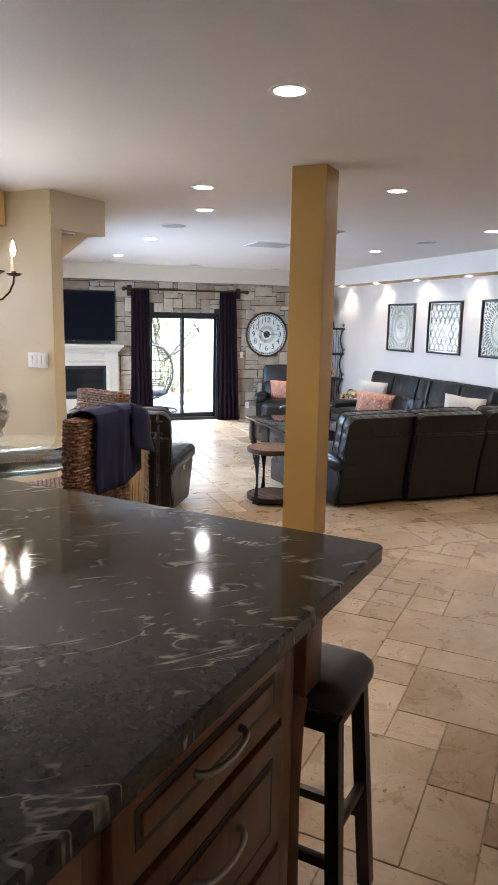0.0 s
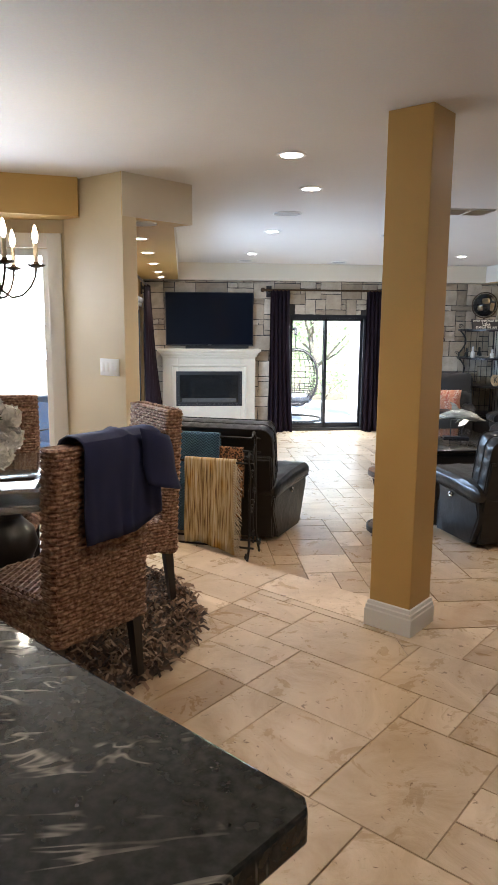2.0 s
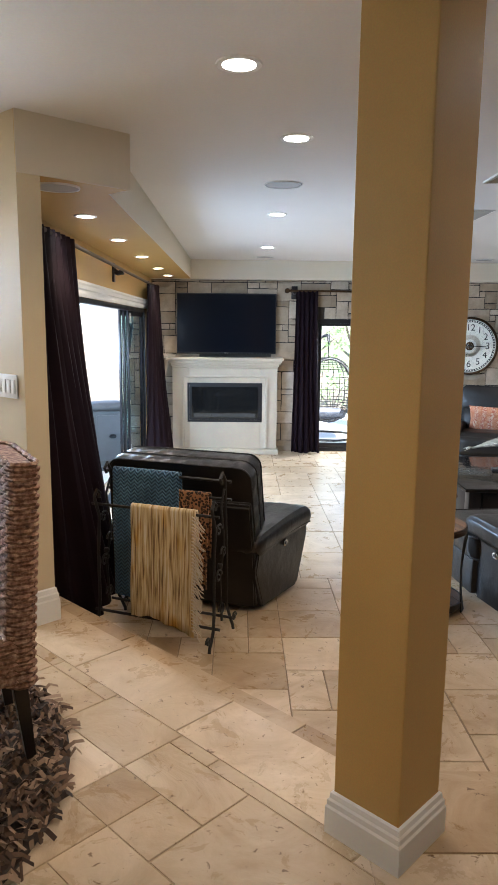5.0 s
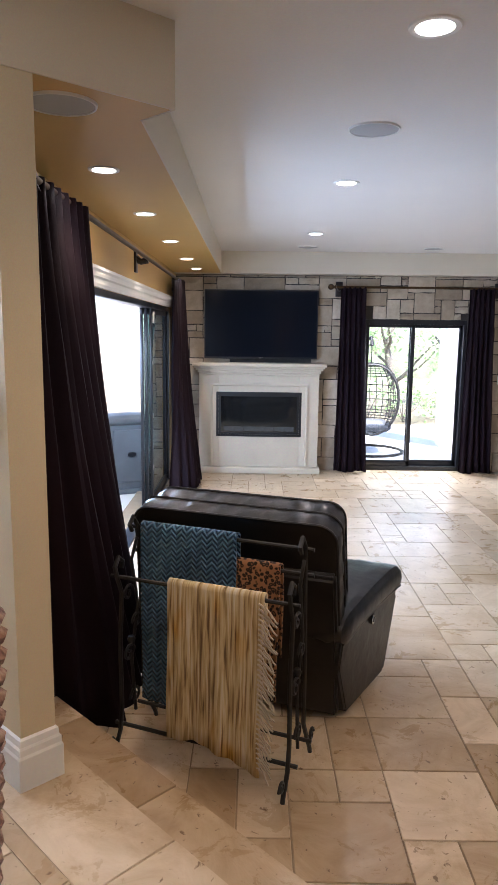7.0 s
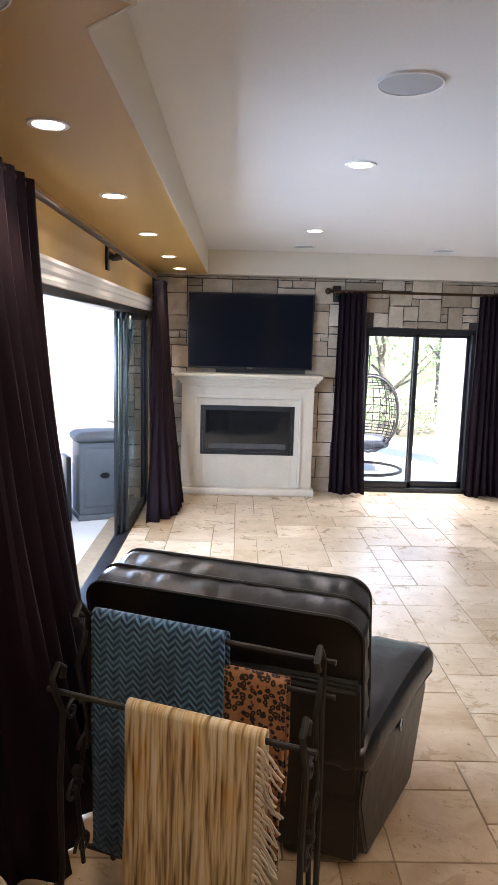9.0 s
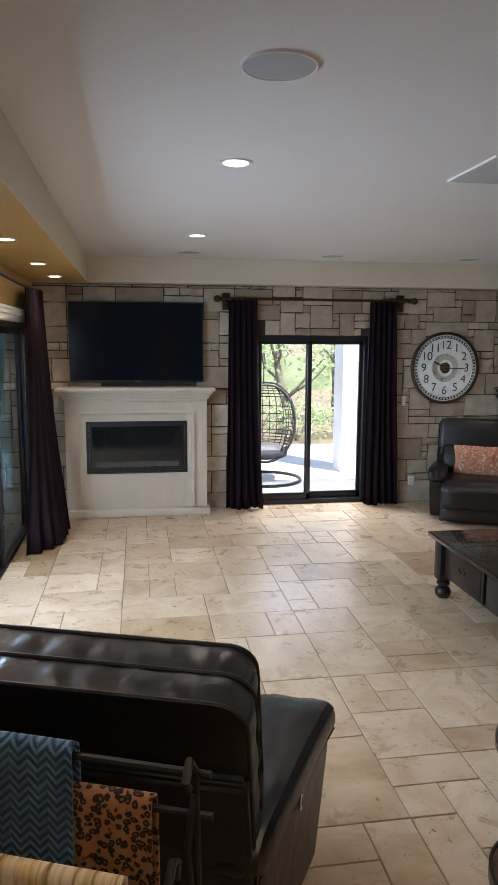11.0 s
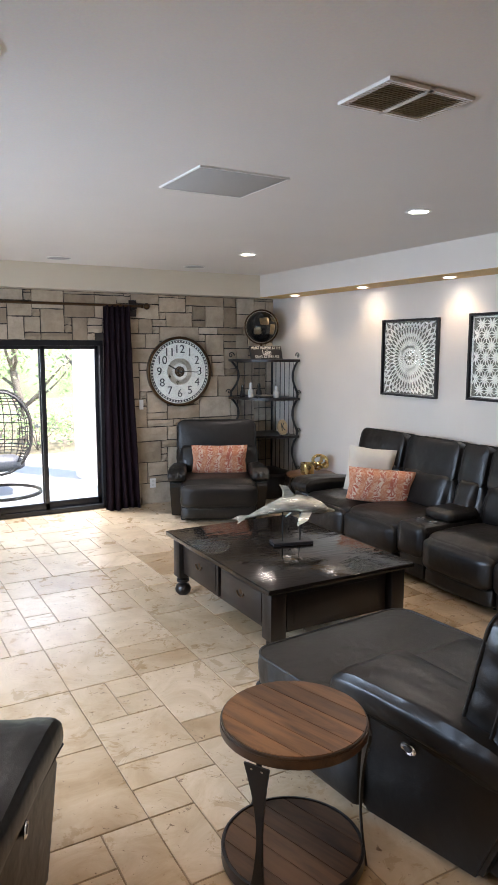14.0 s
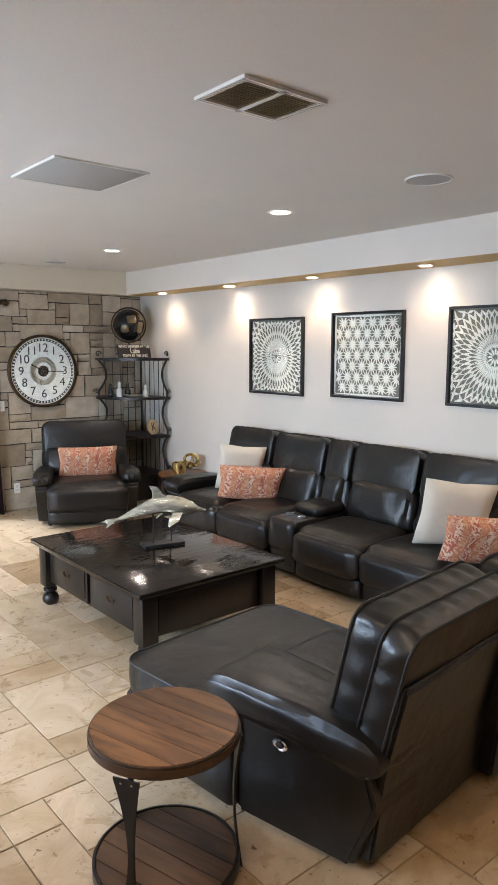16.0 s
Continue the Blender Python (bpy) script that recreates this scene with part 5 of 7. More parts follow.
def drape(name, x0, x1, bar, front, rear, mat, label, spread=0.012, seed=0.0, wave=0.006, parent_m=None, uneven=0.02, thick=0.008):
    """Cloth hung over a bar: bar is (y, z); front and rear are the hanging lengths."""
    bm = bmesh.new()
    nu = 28
    prof = [(-spread - 0.012 * (1 - i / 10), -front * (1 - i / 10)) for i in range(10)]
    prof += [(-spread * math.cos(radians(a)), spread * math.sin(radians(a))) for a in range(0, 181, 30)]
    prof += [(spread + 0.012 * i / 6, -rear * i / 6) for i in range(1, 7)]
    rows = []
    for k, (py, pz) in enumerate(prof):
        row = []
        for i in range(nu + 1):
            u = i / nu
            f = max(0.0, -pz) / max(front, 0.1)
            dy = wave * f * (math.sin(u * 15 + seed) + 0.7 * math.sin(u * 31 + seed * 2))
            dz = -uneven * f * (u - 0.3 + 0.4 * math.sin(u * 5 + seed)) if py < 0 else 0
            row.append(bm.verts.new((x0 + (x1 - x0) * u + 0.006 * f * math.sin(pz * 9 + seed), bar[0] + py + dy, bar[1] + pz + dz + 0.004)))
        rows.append(row)
    for a, b in zip(rows, rows[1:]):
        for i in range(nu):
            bm.faces.new((a[i], a[i + 1], b[i + 1], b[i]))
    bmesh.ops.recalc_face_normals(bm, faces=bm.faces[:])
    ob = part(name, bm, mat, m=parent_m)
    so = ob.modifiers.new("thick", "SOLIDIFY")
    so.thickness, so.offset = thick, 0
    return tagged(ob, label, "blanket", "throws on the rack")


RK = pose(0.84, 6.27, F, 0, 0, -21.4)


def chevron_cloth():
    m = material("blue_chevron_fleece", (0.07, 0.16, 0.26), 0.9)
    mp = coords(m, (1, 1, 1))
    sep = node(m, "SeparateXYZ")
    wire(m, mp, "Vector", sep, 0)
    tri = node(m, "Math")
    tri.operation = "PINGPONG"
    tri.inputs[1].default_value = 0.024
    wire(m, sep, "X", tri, 0)
    add = node(m, "Math")
    wire(m, tri, 0, add, 0), wire(m, sep, "Z", add, 1)
    saw = node(m, "Math")
    saw.operation = "PINGPONG"
    saw.inputs[1].default_value = 0.0115
    wire(m, add, 0, saw, 0)
    nz = node(m, "TexNoise", Scale=5.0, Detail=4.0)
    wire(m, mp, "Vector", nz, "Vector")
    mr = node(m, "MapRange", From_Min=0.0, From_Max=0.0115)
    wire(m, saw, 0, mr, "Value")
    tone = ramp(m, [(0.0, (0.010, 0.036, 0.080)), (0.4, (0.045, 0.13, 0.25)), (1.0, (0.11, 0.24, 0.38))])
    wire(m, mr, "Result", tone, "Fac")
    v = ramp(m, [(0.35, (0.7, 0.72, 0.75)), (0.65, (1.2, 1.2, 1.15))])
    wire(m, nz, "Fac", v, "Fac")
    a = mix(m, "MULTIPLY", 1.0, (tone, "Color"), (v, "Color"))
    wire(m, a, 2, shader(m), "Base Color")
    bump(m, mr, "Result", 1.0, 0.008)
    shader(m).inputs["Sheen Weight"].default_value = 0.12
    return m


def stripe_rag():
    m = material("woven_rag_stripes", (0.5, 0.4, 0.24), 0.95)
    mp = coords(m, (75, 6, 4))
    n1 = node(m, "TexNoise", Scale=1.0, Detail=3.0, Distortion=0.3)
    wire(m, mp, "Vector", n1, "Vector")
    mp2 = coords(m, (9, 3, 3))
    n2 = node(m, "TexNoise", Scale=1.0, Detail=2.0)
    wire(m, mp2, "Vector", n2, "Vector")
    r = ramp(m, [(0.34, (0.16, 0.10, 0.055)), (0.44, (0.42, 0.30, 0.14)), (0.54, (0.60, 0.48, 0.27)), (0.68, (0.66, 0.60, 0.48))])
    wire(m, n1, "Fac", r, "Fac")
    y = ramp(m, [(0.56, (0, 0, 0)), (0.7, (1, 1, 1))])
    wire(m, n2, "Fac", y, "Fac")
    a = mix(m, "MULTIPLY", (y, "Color"), (r, "Color"), (1.0, 0.72, 0.25))
    wire(m, a, 2, shader(m), "Base Color")
    bump(m, n1, "Fac", 0.8, 0.008)
    return m


def leopard_cloth():
    m = material("leopard_fleece", (0.35, 0.18, 0.08), 0.9)
    mp = coords(m)
    wv = node(m, "TexNoise", Scale=30.0, Detail=2.0)
    wire(m, mp, "Vector", wv, "Vector")
    v = node(m, "TexVoronoi", Scale=52.0)
    ad = node(m, "VectorMath")
    ad.operation = "MULTIPLY_ADD"
    ad.inputs[1].default_value = (0.02, 0.02, 0.02)
    wire(m, wv, "Color", ad, 0), wire(m, mp, "Vector", ad, 2), wire(m, ad, 0, v, "Vector")
    r = ramp(m, [(0.14, (0.20, 0.09, 0.04)), (0.24, (0.014, 0.009, 0.007)), (0.43, (0.016, 0.010, 0.008)), (0.53, (0.34, 0.16, 0.07))])
    wire(m, v, "Distance", r, "Fac")
    wire(m, r, "Color", shader(m), "Base Color")
    bump(m, wv, "Fac", 0.3, 0.004)
    return m


RAG = stripe_rag()
drape("blue_throw", -0.345, 0.11, (0.05, 0.975), 0.80, 0.5, chevron_cloth(), "soft blue chevron fleece throw over the rack", 0.02, 1, parent_m=RK, uneven=0.0)
drape("leopard_throw", 0.08, 0.30, (0.06, 0.865), 0.55, 0.4, leopard_cloth(), "leopard print fleece throw over the rack", 0.02, 2, 0.012, RK)
ragrug = drape("rag_rug_throw", -0.12, 0.30, (-0.125, 0.805), 0.68, 0.4, RAG, "cream and tan striped woven rug over the rack", 0.018, 3, 0.010, RK, 0.05, 0.010)
FRINGE = grainy("cream_fringe", (0.56, 0.49, 0.38), 0.95, 0.1, 20, 200, 0.2)
fb_ = bmesh.new()
rngf = random.Random(4)
for i in range(46):
    z = 0.80 - i * 0.0152
    p = [Vector((0.30, -0.143 - 0.004 * i / 10, z))]
    for k in range(5):
        p.append(p[-1] + Vector((rngf.uniform(0.004, 0.014), rngf.uniform(-0.006, 0.006), -rngf.uniform(0.006, 0.018))))
    tube(p, 0.0035, 4, fb_)
for i in range(34):
    z = 0.795 - i * 0.0205
    tube([(0.283, -0.156 - 0.004 * i / 10, z), (0.297, -0.158 - 0.004 * i / 10, z - 0.004), (0.303, -0.155 - 0.004 * i / 10, z - 0.017)], 0.0045, 5, fb_)
tagged(part("fringe", fb_, FRINGE, ragrug, "knotted cream fringe"), kind="stuff")

# ---- dining: shag rug, glass table, woven chairs ----
TX, TY = -0.20, 4.21
rug_me = bpy.data.meshes.new("shag_rug")
rngs = random.Random(8)
vs, fs = [], []
RUGR = 0.955
for k in range(7200):
    a, r = rngs.uniform(0, 2 * math.pi), RUGR * math.sqrt(rngs.uniform(0, 1))
    if r * math.cos(a) < -0.35:
        continue
    x, y = r * math.cos(a), r * math.sin(a)
    b, ln, w = rngs.uniform(0, 2 * math.pi), rngs.uniform(0.035, 0.075), rngs.uniform(0.004, 0.0075)
    dx, dy = math.cos(b), math.sin(b)
    h0, h1 = rngs.uniform(0.012, 0.025), rngs.uniform(0.022, 0.042)
    i = len(vs)
    for t, z in ((0, h0), (0.5, h1), (1, h0 * rngs.uniform(0.5, 1.2))):
        for s in (-1, 1):
            vs.append((x + dx * ln * t - dy * w * s, y + dy * ln * t + dx * w * s, z + 0.003 * s))
    fs += [(i, i + 1, i + 3, i + 2), (i + 2, i + 3, i + 5, i + 4)]
rug_me.from_pydata(vs, [], fs)
SHAG = material("shag_yarn", (0.2, 0.15, 0.11), 0.9)
gi = node(SHAG, "NewGeometry")
rp = ramp(SHAG, [(0, (0.022, 0.015, 0.012)), (0.4, (0.08, 0.045, 0.028)), (0.72, (0.19, 0.12, 0.075)), (1, (0.36, 0.25, 0.17))])
wire(SHAG, gi, "Random Per Island", rp, "Fac"), wire(SHAG, rp, "Color", shader(SHAG), "Base Color")
rug_me.materials.append(SHAG)
rg = thing("shag_rug", pose(TX, TY, 0.0), "round brown and cream shag rug under the dining table", "rug")
rb = part("backing", lathe([(0, 0), (RUGR - 0.01, 0), (RUGR, 0.004), (RUGR, 0.012), (RUGR - 0.01, 0.016), (0, 0.017)], 64), grainy("rug_backing", (0.05, 0.036, 0.027), 0.95, 0.3, 30, 200, 0.4), rg)
pile = new("pile", rug_me)
pile.parent = rg
tagged(pile, kind="stuff")

dt = thing("dining_table", pose(TX, TY, 0.017), "round glass dining table on a dark carved pedestal", "table")
part("tabletop", lathe([(0, 0.722), (0.645, 0.722), (0.65, 0.726), (0.65, 0.731), (0.645, 0.735), (0, 0.735)], 64), TABLEGLASS, dt, "clear glass top with a polished edge").visible_shadow = False
part("pedestal", lathe([(0.0, 0.1), (0.16, 0.1), (0.19, 0.13), (0.12, 0.17), (0.08, 0.24), (0.12, 0.33), (0.15, 0.40), (0.13, 0.48), (0.07, 0.54), (0.08, 0.58), (0.22, 0.66), (0.26, 0.69), (0.26, 0.70), (0, 0.70)], 28), ESPRESSO, dt)
for k in range(4):
    a = radians(45 + 90 * k)
    part("pedestal_foot", tube([(0.08 * math.cos(a), 0.08 * math.sin(a), 0.16), (0.2 * math.cos(a), 0.2 * math.sin(a), 0.15), (0.31 * math.cos(a), 0.31 * math.sin(a), 0.08), (0.38 * math.cos(a), 0.38 * math.sin(a), 0.035)], [0.05, 0.045, 0.035, 0.03], 10), ESPRESSO, dt)
    part("pad", lathe([(0, 0.70), (0.02, 0.70), (0.02, 0.721), (0, 0.721)], 12), BLACK, dt, "", pose(0.2 * math.cos(a), 0.2 * math.sin(a), 0))

SEAGRASS = material("woven_seagrass", (0.2, 0.1, 0.055), 0.7)
gi = node(SEAGRASS, "NewGeometry")
mp_ = coords(SEAGRASS, (60, 60, 60))
nz_ = node(SEAGRASS, "TexNoise", Scale=1.0, Detail=3.0)
wire(SEAGRASS, mp_, "Vector", nz_, "Vector")
rp = ramp(SEAGRASS, [(0.25, (0.05, 0.022, 0.013)), (0.43, (0.17, 0.080, 0.044)), (0.58, (0.32, 0.185, 0.115)), (0.76, (0.48, 0.35, 0.24))])
wire(SEAGRASS, nz_, "Fac", rp, "Fac"), wire(SEAGRASS, rp, "Color", shader(SEAGRASS), "Base Color")
bump(SEAGRASS, nz_, "Fac", 0.5, 0.004)


def woven_rings(z0, z1, ring, pitch, r, wobble=0.004, bm=None):
    """Stacked strands round a plan ring(z) -> list of (x, y)."""
    bm = bm or bmesh.new()
    z, k = z0, 0
    while z < z1:
        pts = ring(z)
        out = []
        for i, (x, y) in enumerate(pts):
            s = 1 if (i // 2 + k) % 2 else -1
            j = 0.3 * noise.noise(Vector((x * 40, y * 40, z * 60)))
            out.append((x * (1 + wobble * s * 3), y * (1 + 0), z + 0.004 * j, s))
        path = []
        for i, (x, y, zz, s) in enumerate(out):
            a, b = Vector(pts[i - 1]), Vector(pts[(i + 1) % len(pts)])
            n = Vector(((b - a).y, -(b - a).x)).normalized() * wobble * s
            path.append((pts[i][0] + n.x, pts[i][1] + n.y, zz))
        tube(path, r, 5, bm, closed=True)
        z += pitch
        k += 1
    return bm


def rect_ring(w, d, r, cy, per=0.02):
    pts = rounded_rect(w, d, r, 3)
    out = []
    for i, p in enumerate(pts):
        q = pts[(i + 1) % len(pts)]
        n = max(1, int((Vector(q) - Vector(p)).length / per))
        out += [(p[0] + (q[0] - p[0]) * t / n, p[1] + (q[1] - p[1]) * t / n + cy) for t in range(n)]
    return out


def woven_chair():
    """Parsons chair of woven seagrass; local y looks forward, the origin is under the back."""
    own = thing("dining_chair", Matrix(), "brown woven seagrass dining chair with dark wooden legs", "chair", "chairs round the table")
    core = extrude_profile([(-0.02, 0.30), (-0.05, 1.02), (0.02, 1.03), (0.055, 0.30)], 0.44, m=pose(-0.22, 0, 0))
    back = part("backrest", core, SEAGRASS, own)
    bw = part("weave", woven_rings(0.28, 1.035, lambda z: rect_ring(0.46 - 0.03 * max(0, (z - 0.85)), 0.085, 0.03, 0.02 - 0.06 * max(0, z - 0.42)), 0.0155, 0.0095), SEAGRASS, back)
    tagged(bw, kind="stuff")
    seat = part("seat", box(-0.225, 0.225, 0.04, 0.48, 0.31, 0.44), SEAGRASS, own)
    sw_ = part("weave", woven_rings(0.30, 0.44, lambda z: rect_ring(0.47, 0.46, 0.03, 0.26), 0.0155, 0.0095), SEAGRASS, seat)
    tagged(sw_, kind="stuff")
    sb_ = bmesh.new()
    for k in range(29):
        y = 0.04 + k * 0.0155
        tube([(-0.225 + i * 0.025, y, 0.447 + 0.004 * (1 if (i // 1 + k) % 2 else -1)) for i in range(19)], 0.0095, 5, sb_)
    tagged(part("top_weave", sb_, SEAGRASS, seat), kind="stuff")
    lb = None
    for x, y in ((-0.195, 0.03), (0.195, 0.03), (-0.195, 0.45), (0.195, 0.45)):
        bm = bmesh.new()
        lean = -0.03 if y < 0.2 else 0.0
        v = [bm.verts.new((x + sx * s, y + sy * s + dl, z)) for z, s, dl in ((0.0, 0.016, lean), (0.30, 0.024, 0)) for sx, sy in ((-1, -1), (1, -1), (1, 1), (-1, 1))]
        for q in ((3, 2, 1, 0), (4, 5, 6, 7), (0, 1, 5, 4), (1, 2, 6, 5), (2, 3, 7, 6), (3, 0, 4, 7)):
            bm.faces.new([v[i] for i in q])
        part("leg", bm, ESPRESSO, own, "dark stained wooden leg")
    return own


RUGTOP = 0.03
chair_a = woven_chair()
CA = pose(0.34, 3.445, RUGTOP, 0, 0, 46)
chair_a.matrix_basis = CA
copy_thing(chair_a, pose(0.51, 4.56, RUGTOP, 0, 0, 119))
copy_thing(chair_a, pose(-0.44, 5.06, RUGTOP, 0, 0, 184))

# navy jacket over the near chair's back
NAVY = grainy("navy_cloth", (0.013, 0.019, 0.070), 0.85, 0.15, 8, 400, 0.35)
jb = bmesh.new()
prof = [(0.085, 0.78 + 0.04 * i) for i in range(6)] + [(0.075, 1.01), (0.055, 1.045), (0.01, 1.068), (-0.045, 1.066), (-0.085, 1.05), (-0.098, 1.02)] + [(-0.098 + 0.003 * i, 0.98 - 0.04 * i) for i in range(9)]
rows = []
for k, (py, pz) in enumerate(prof):
    row = []
    for i in range(31):
        u = i / 30
        f = max(0.0, (1.05 - pz)) / 0.6
        x = -0.12 + 0.38 * u + (0.02 * f * math.sin(k * 0.35) if py < 0 else 0)
        fold = 0.010 * f * (math.sin(u * 13 + 0.6) + 0.6 * math.sin(u * 27)) + 0.006 * noise.noise(Vector((u * 5, k * 0.25, 2)))
        dz = -0.09 * f * max(0, u - 0.62) / 0.38 * -1.0 if py < 0 else 0
        lump = 0.02 * math.exp(-((u - 0.55) / 0.05) ** 2) * (1 if abs(py) < 0.095 else 0.6)
        sgn = 1 if py > 0 else -1
        row.append(jb.verts.new((x, py + sgn * (abs(fold) + lump * 0.5), pz + dz + lump * 0.5)))
    rows.append(row)
for a, b in zip(rows, rows[1:]):
    for i in range(30):
        jb.faces.new((a[i], a[i + 1], b[i + 1], b[i]))
bmesh.ops.recalc_face_normals(jb, faces=jb.faces[:])
jk = thing("jacket", CA, "navy blue cloth jacket draped over a chair back", "jacket")
jo = part("body", jb, NAVY, jk)
jm = jo.modifiers.new("thick", "SOLIDIFY")
jm.thickness = 0.008
sl = bmesh.new()
rws = []
for k in range(13):
    t = k / 12
    w = 0.075 + 0.015 * t
    row = []
    for i in range(9):
        u = i / 8 - 0.5
        row.append(sl.verts.new((0.20 + u * w * 2 + 0.05 * t, -0.112 - 0.022 * math.cos(u * math.pi) - 0.006 * math.sin(7 * t), 1.055 - 0.23 * t - 0.05 * u)))
    rws.append(row)
for a, b in zip(rws, rws[1:]):
    for i in range(8):
        sl.faces.new((a[i], a[i + 1], b[i + 1], b[i]))
so_ = part("sleeve", sl, NAVY, jk)
sm = so_.modifiers.new("thick", "SOLIDIFY")
sm.thickness = 0.008

# vase of white flowers on the table
vz = 0.017 + 0.735
vs_ = thing("flower_vase", pose(-0.27, 4.09, vz), "clear glass vase of white hydrangeas and green leaves", "vase")
part("vase", lathe([(0, 0), (0.05, 0), (0.055, 0.01), (0.058, 0.09), (0.045, 0.16), (0.062, 0.2), (0.058, 0.2), (0.041, 0.16), (0.053, 0.09), (0.05, 0.016), (0, 0.015)], 24), GLASS, vs_, "clear glass vase").visible_shadow = False
PETAL = grainy("white_petals", (0.84, 0.82, 0.74), 0.7, 0.06, 30, 200, 0.1)
LEAF = grainy("green_leaves", (0.05, 0.10, 0.03), 0.6, 0.3, 20, 90, 0.2)
rv = random.Random(5)


def petal_ball(bm, c, r, n):
    for k in range(n):
        z = 1 - 2 * (k + 0.5) / n
        a = k * 2.39996
        q = math.sqrt(1 - z * z)
        d = Vector((q * math.cos(a), q * math.sin(a), z))
        m = Matrix.Translation(Vector(c) + d * r * rv.uniform(0.85, 1.02)) @ d.to_track_quat("Z", "Y").to_matrix().to_4x4() @ pose(0, 0, 0, rv.uniform(-30, 30), rv.uniform(-30, 30), rv.uniform(0, 360))
        s = r * 0.34
        v = [bm.verts.new(m @ Vector(p)) for p in ((-s, -s * 0.7, 0), (s, -s * 0.7, 0), (s * 1.1, s * 0.8, 0.006), (-s * 1.1, s * 0.8, 0.006), (0, 0, -0.006))]
        for i in range(4):
            bm.faces.new((v[i], v[(i + 1) % 4], v[4]))


for c in ((-0.05, -0.05, 0.36), (0.06, -0.04, 0.37), (0.13, 0.0, 0.31), (0.14, -0.02, 0.22), (0.10, -0.08, 0.15), (-0.10, 0.03, 0.30), (0.0, 0.08, 0.34), (-0.16, -0.03, 0.22)):
    bm = bmesh.new()
    petal_ball(bm, c, 0.058, 90)
    fl = part("bloom", bm, PETAL, vs_, "white round bloom")
    part("stem", tube([(0, 0, 0.03), (c[0] * 0.3, c[1] * 0.3, 0.18), (c[0] * 0.9, c[1] * 0.9, c[2] - 0.04)], 0.003, 5), LEAF, fl)
lb = bmesh.new()
for k in range(60):
    p = Vector((rv.uniform(-0.13, 0.12), rv.uniform(-0.1, 0.1), rv.uniform(0.17, 0.34)))
    m = Matrix.Translation(p) @ pose(0, 0, 0, rv.uniform(-60, 60), rv.uniform(-60, 60), rv.uniform(0, 360))
    v = [lb.verts.new(m @ Vector(q)) for q in ((0, -0.035, 0), (0.014, -0.005, 0.004), (0, 0.035, 0), (-0.014, -0.005, 0.004))]
    lb.faces.new(v)
part("leaves", lb, LEAF, vs_, "green leaves")

# chandelier over the table
ch = thing("chandelier", pose(TX - 0.04, TY - 0.02, 0), "bronze chandelier with lit candle bulbs over the table", "chandelier")
part("canopy", lathe([(0, CEIL), (0.07, CEIL), (0.068, CEIL - 0.012), (0.03, CEIL - 0.03), (0, CEIL - 0.032)][::-1], 24), BRONZE, ch)
link = None
for k in range(6):
    z = CEIL - 0.05 - k * 0.028
    lm = pose(0, 0, z, 90, 0, 90 * (k % 2))
    link = part("chain_link", tube([(0.009 * math.cos(radians(a)), 0.018 * math.sin(radians(a)), 0) for a in range(0, 360, 30)], 0.0025, 5, closed=True), BRONZE, ch, "", lm) if link is None else again(link, lm)
part("ring", tube([(0, 0.035 * math.cos(radians(a)), 2.225 + 0.035 * math.sin(radians(a))) for a in range(0, 360, 20)], 0.005, 6, closed=True), BRONZE, ch)
part("crown", lathe([(0, 2.02), (0.045, 2.02), (0.052, 2.03), (0.052, 2.04), (0.036, 2.048), (0.036, 2.115), (0.05, 2.122), (0.05, 2.132), (0.02, 2.145), (0.012, 2.17), (0.008, 2.195), (0, 2.195)], 24), NICKEL, ch, "turned nickel crown")
IVORYCANDLE = grainy("candle_sleeve", (0.62, 0.52, 0.36), 0.6, 0.05, 9, 90, 0.1)
arm_me = None
for k in range(6):
    am = pose(0, 0, 0, 0, 0, 60 * k + 8)
    pts = [(0.04, 0, 2.08), (0.042, 0, 1.95), (0.046, 0, 1.82), (0.058, 0, 1.715), (0.085, 0, 1.645), (0.125, 0, 1.615), (0.17, 0, 1.625), (0.21, 0, 1.665), (0.233, 0, 1.715), (0.238, 0, 1.755)]
    arm_ = part("arm", tube(pts, 0.006, 8), BRONZE, ch, "", am)
    part("drip_pan", lathe([(0, 1.752), (0.018, 1.752), (0.04, 1.763), (0.042, 1.768), (0.018, 1.762), (0.012, 1.78), (0, 1.78)], 20), BRONZE, arm_, "", pose(0.238, 0, 0))
    cd = part("candle", lathe([(0.0105, 1.768), (0.0105, 1.865), (0, 1.866)], 14), IVORYCANDLE, arm_, "ivory candle sleeve", pose(0.238, 0, 0))
    part("bulb", lathe([(0.006, 1.866), (0.013, 1.885), (0.0135, 1.9), (0.008, 1.925), (0.002, 1.945), (0, 1.947)], 12), BULB, arm_, "lit candle bulb", pose(0.238, 0, 0))

# ---- kitchen island and stool ----
IM = pose(0.83, 1.51, 0, 0, 0, 42.3)
isl = thing("kitchen_island", IM, "cherry wood kitchen island with panelled drawers", "cabinet")
ix0, ix1, iy0, iy1 = -2.3, -0.375, 0.075, 1.35
part("body", box(ix0, ix1, iy0 + 0.02, iy1, 0.1, 0.925), CHERRY, isl)
part("toe_kick", box(ix0 + 0.05, ix1 - 0.05, iy0 + 0.08, iy1 - 0.05, 0.0, 0.1), BLACK, isl)
for x in (ix1 - 0.045, -1.045 - 0.02, -1.66):
    part("stile", box(x - 0.03, x + 0.03, iy0, iy0 + 0.022, 0.1, 0.925, 0.003), CHERRY, isl)


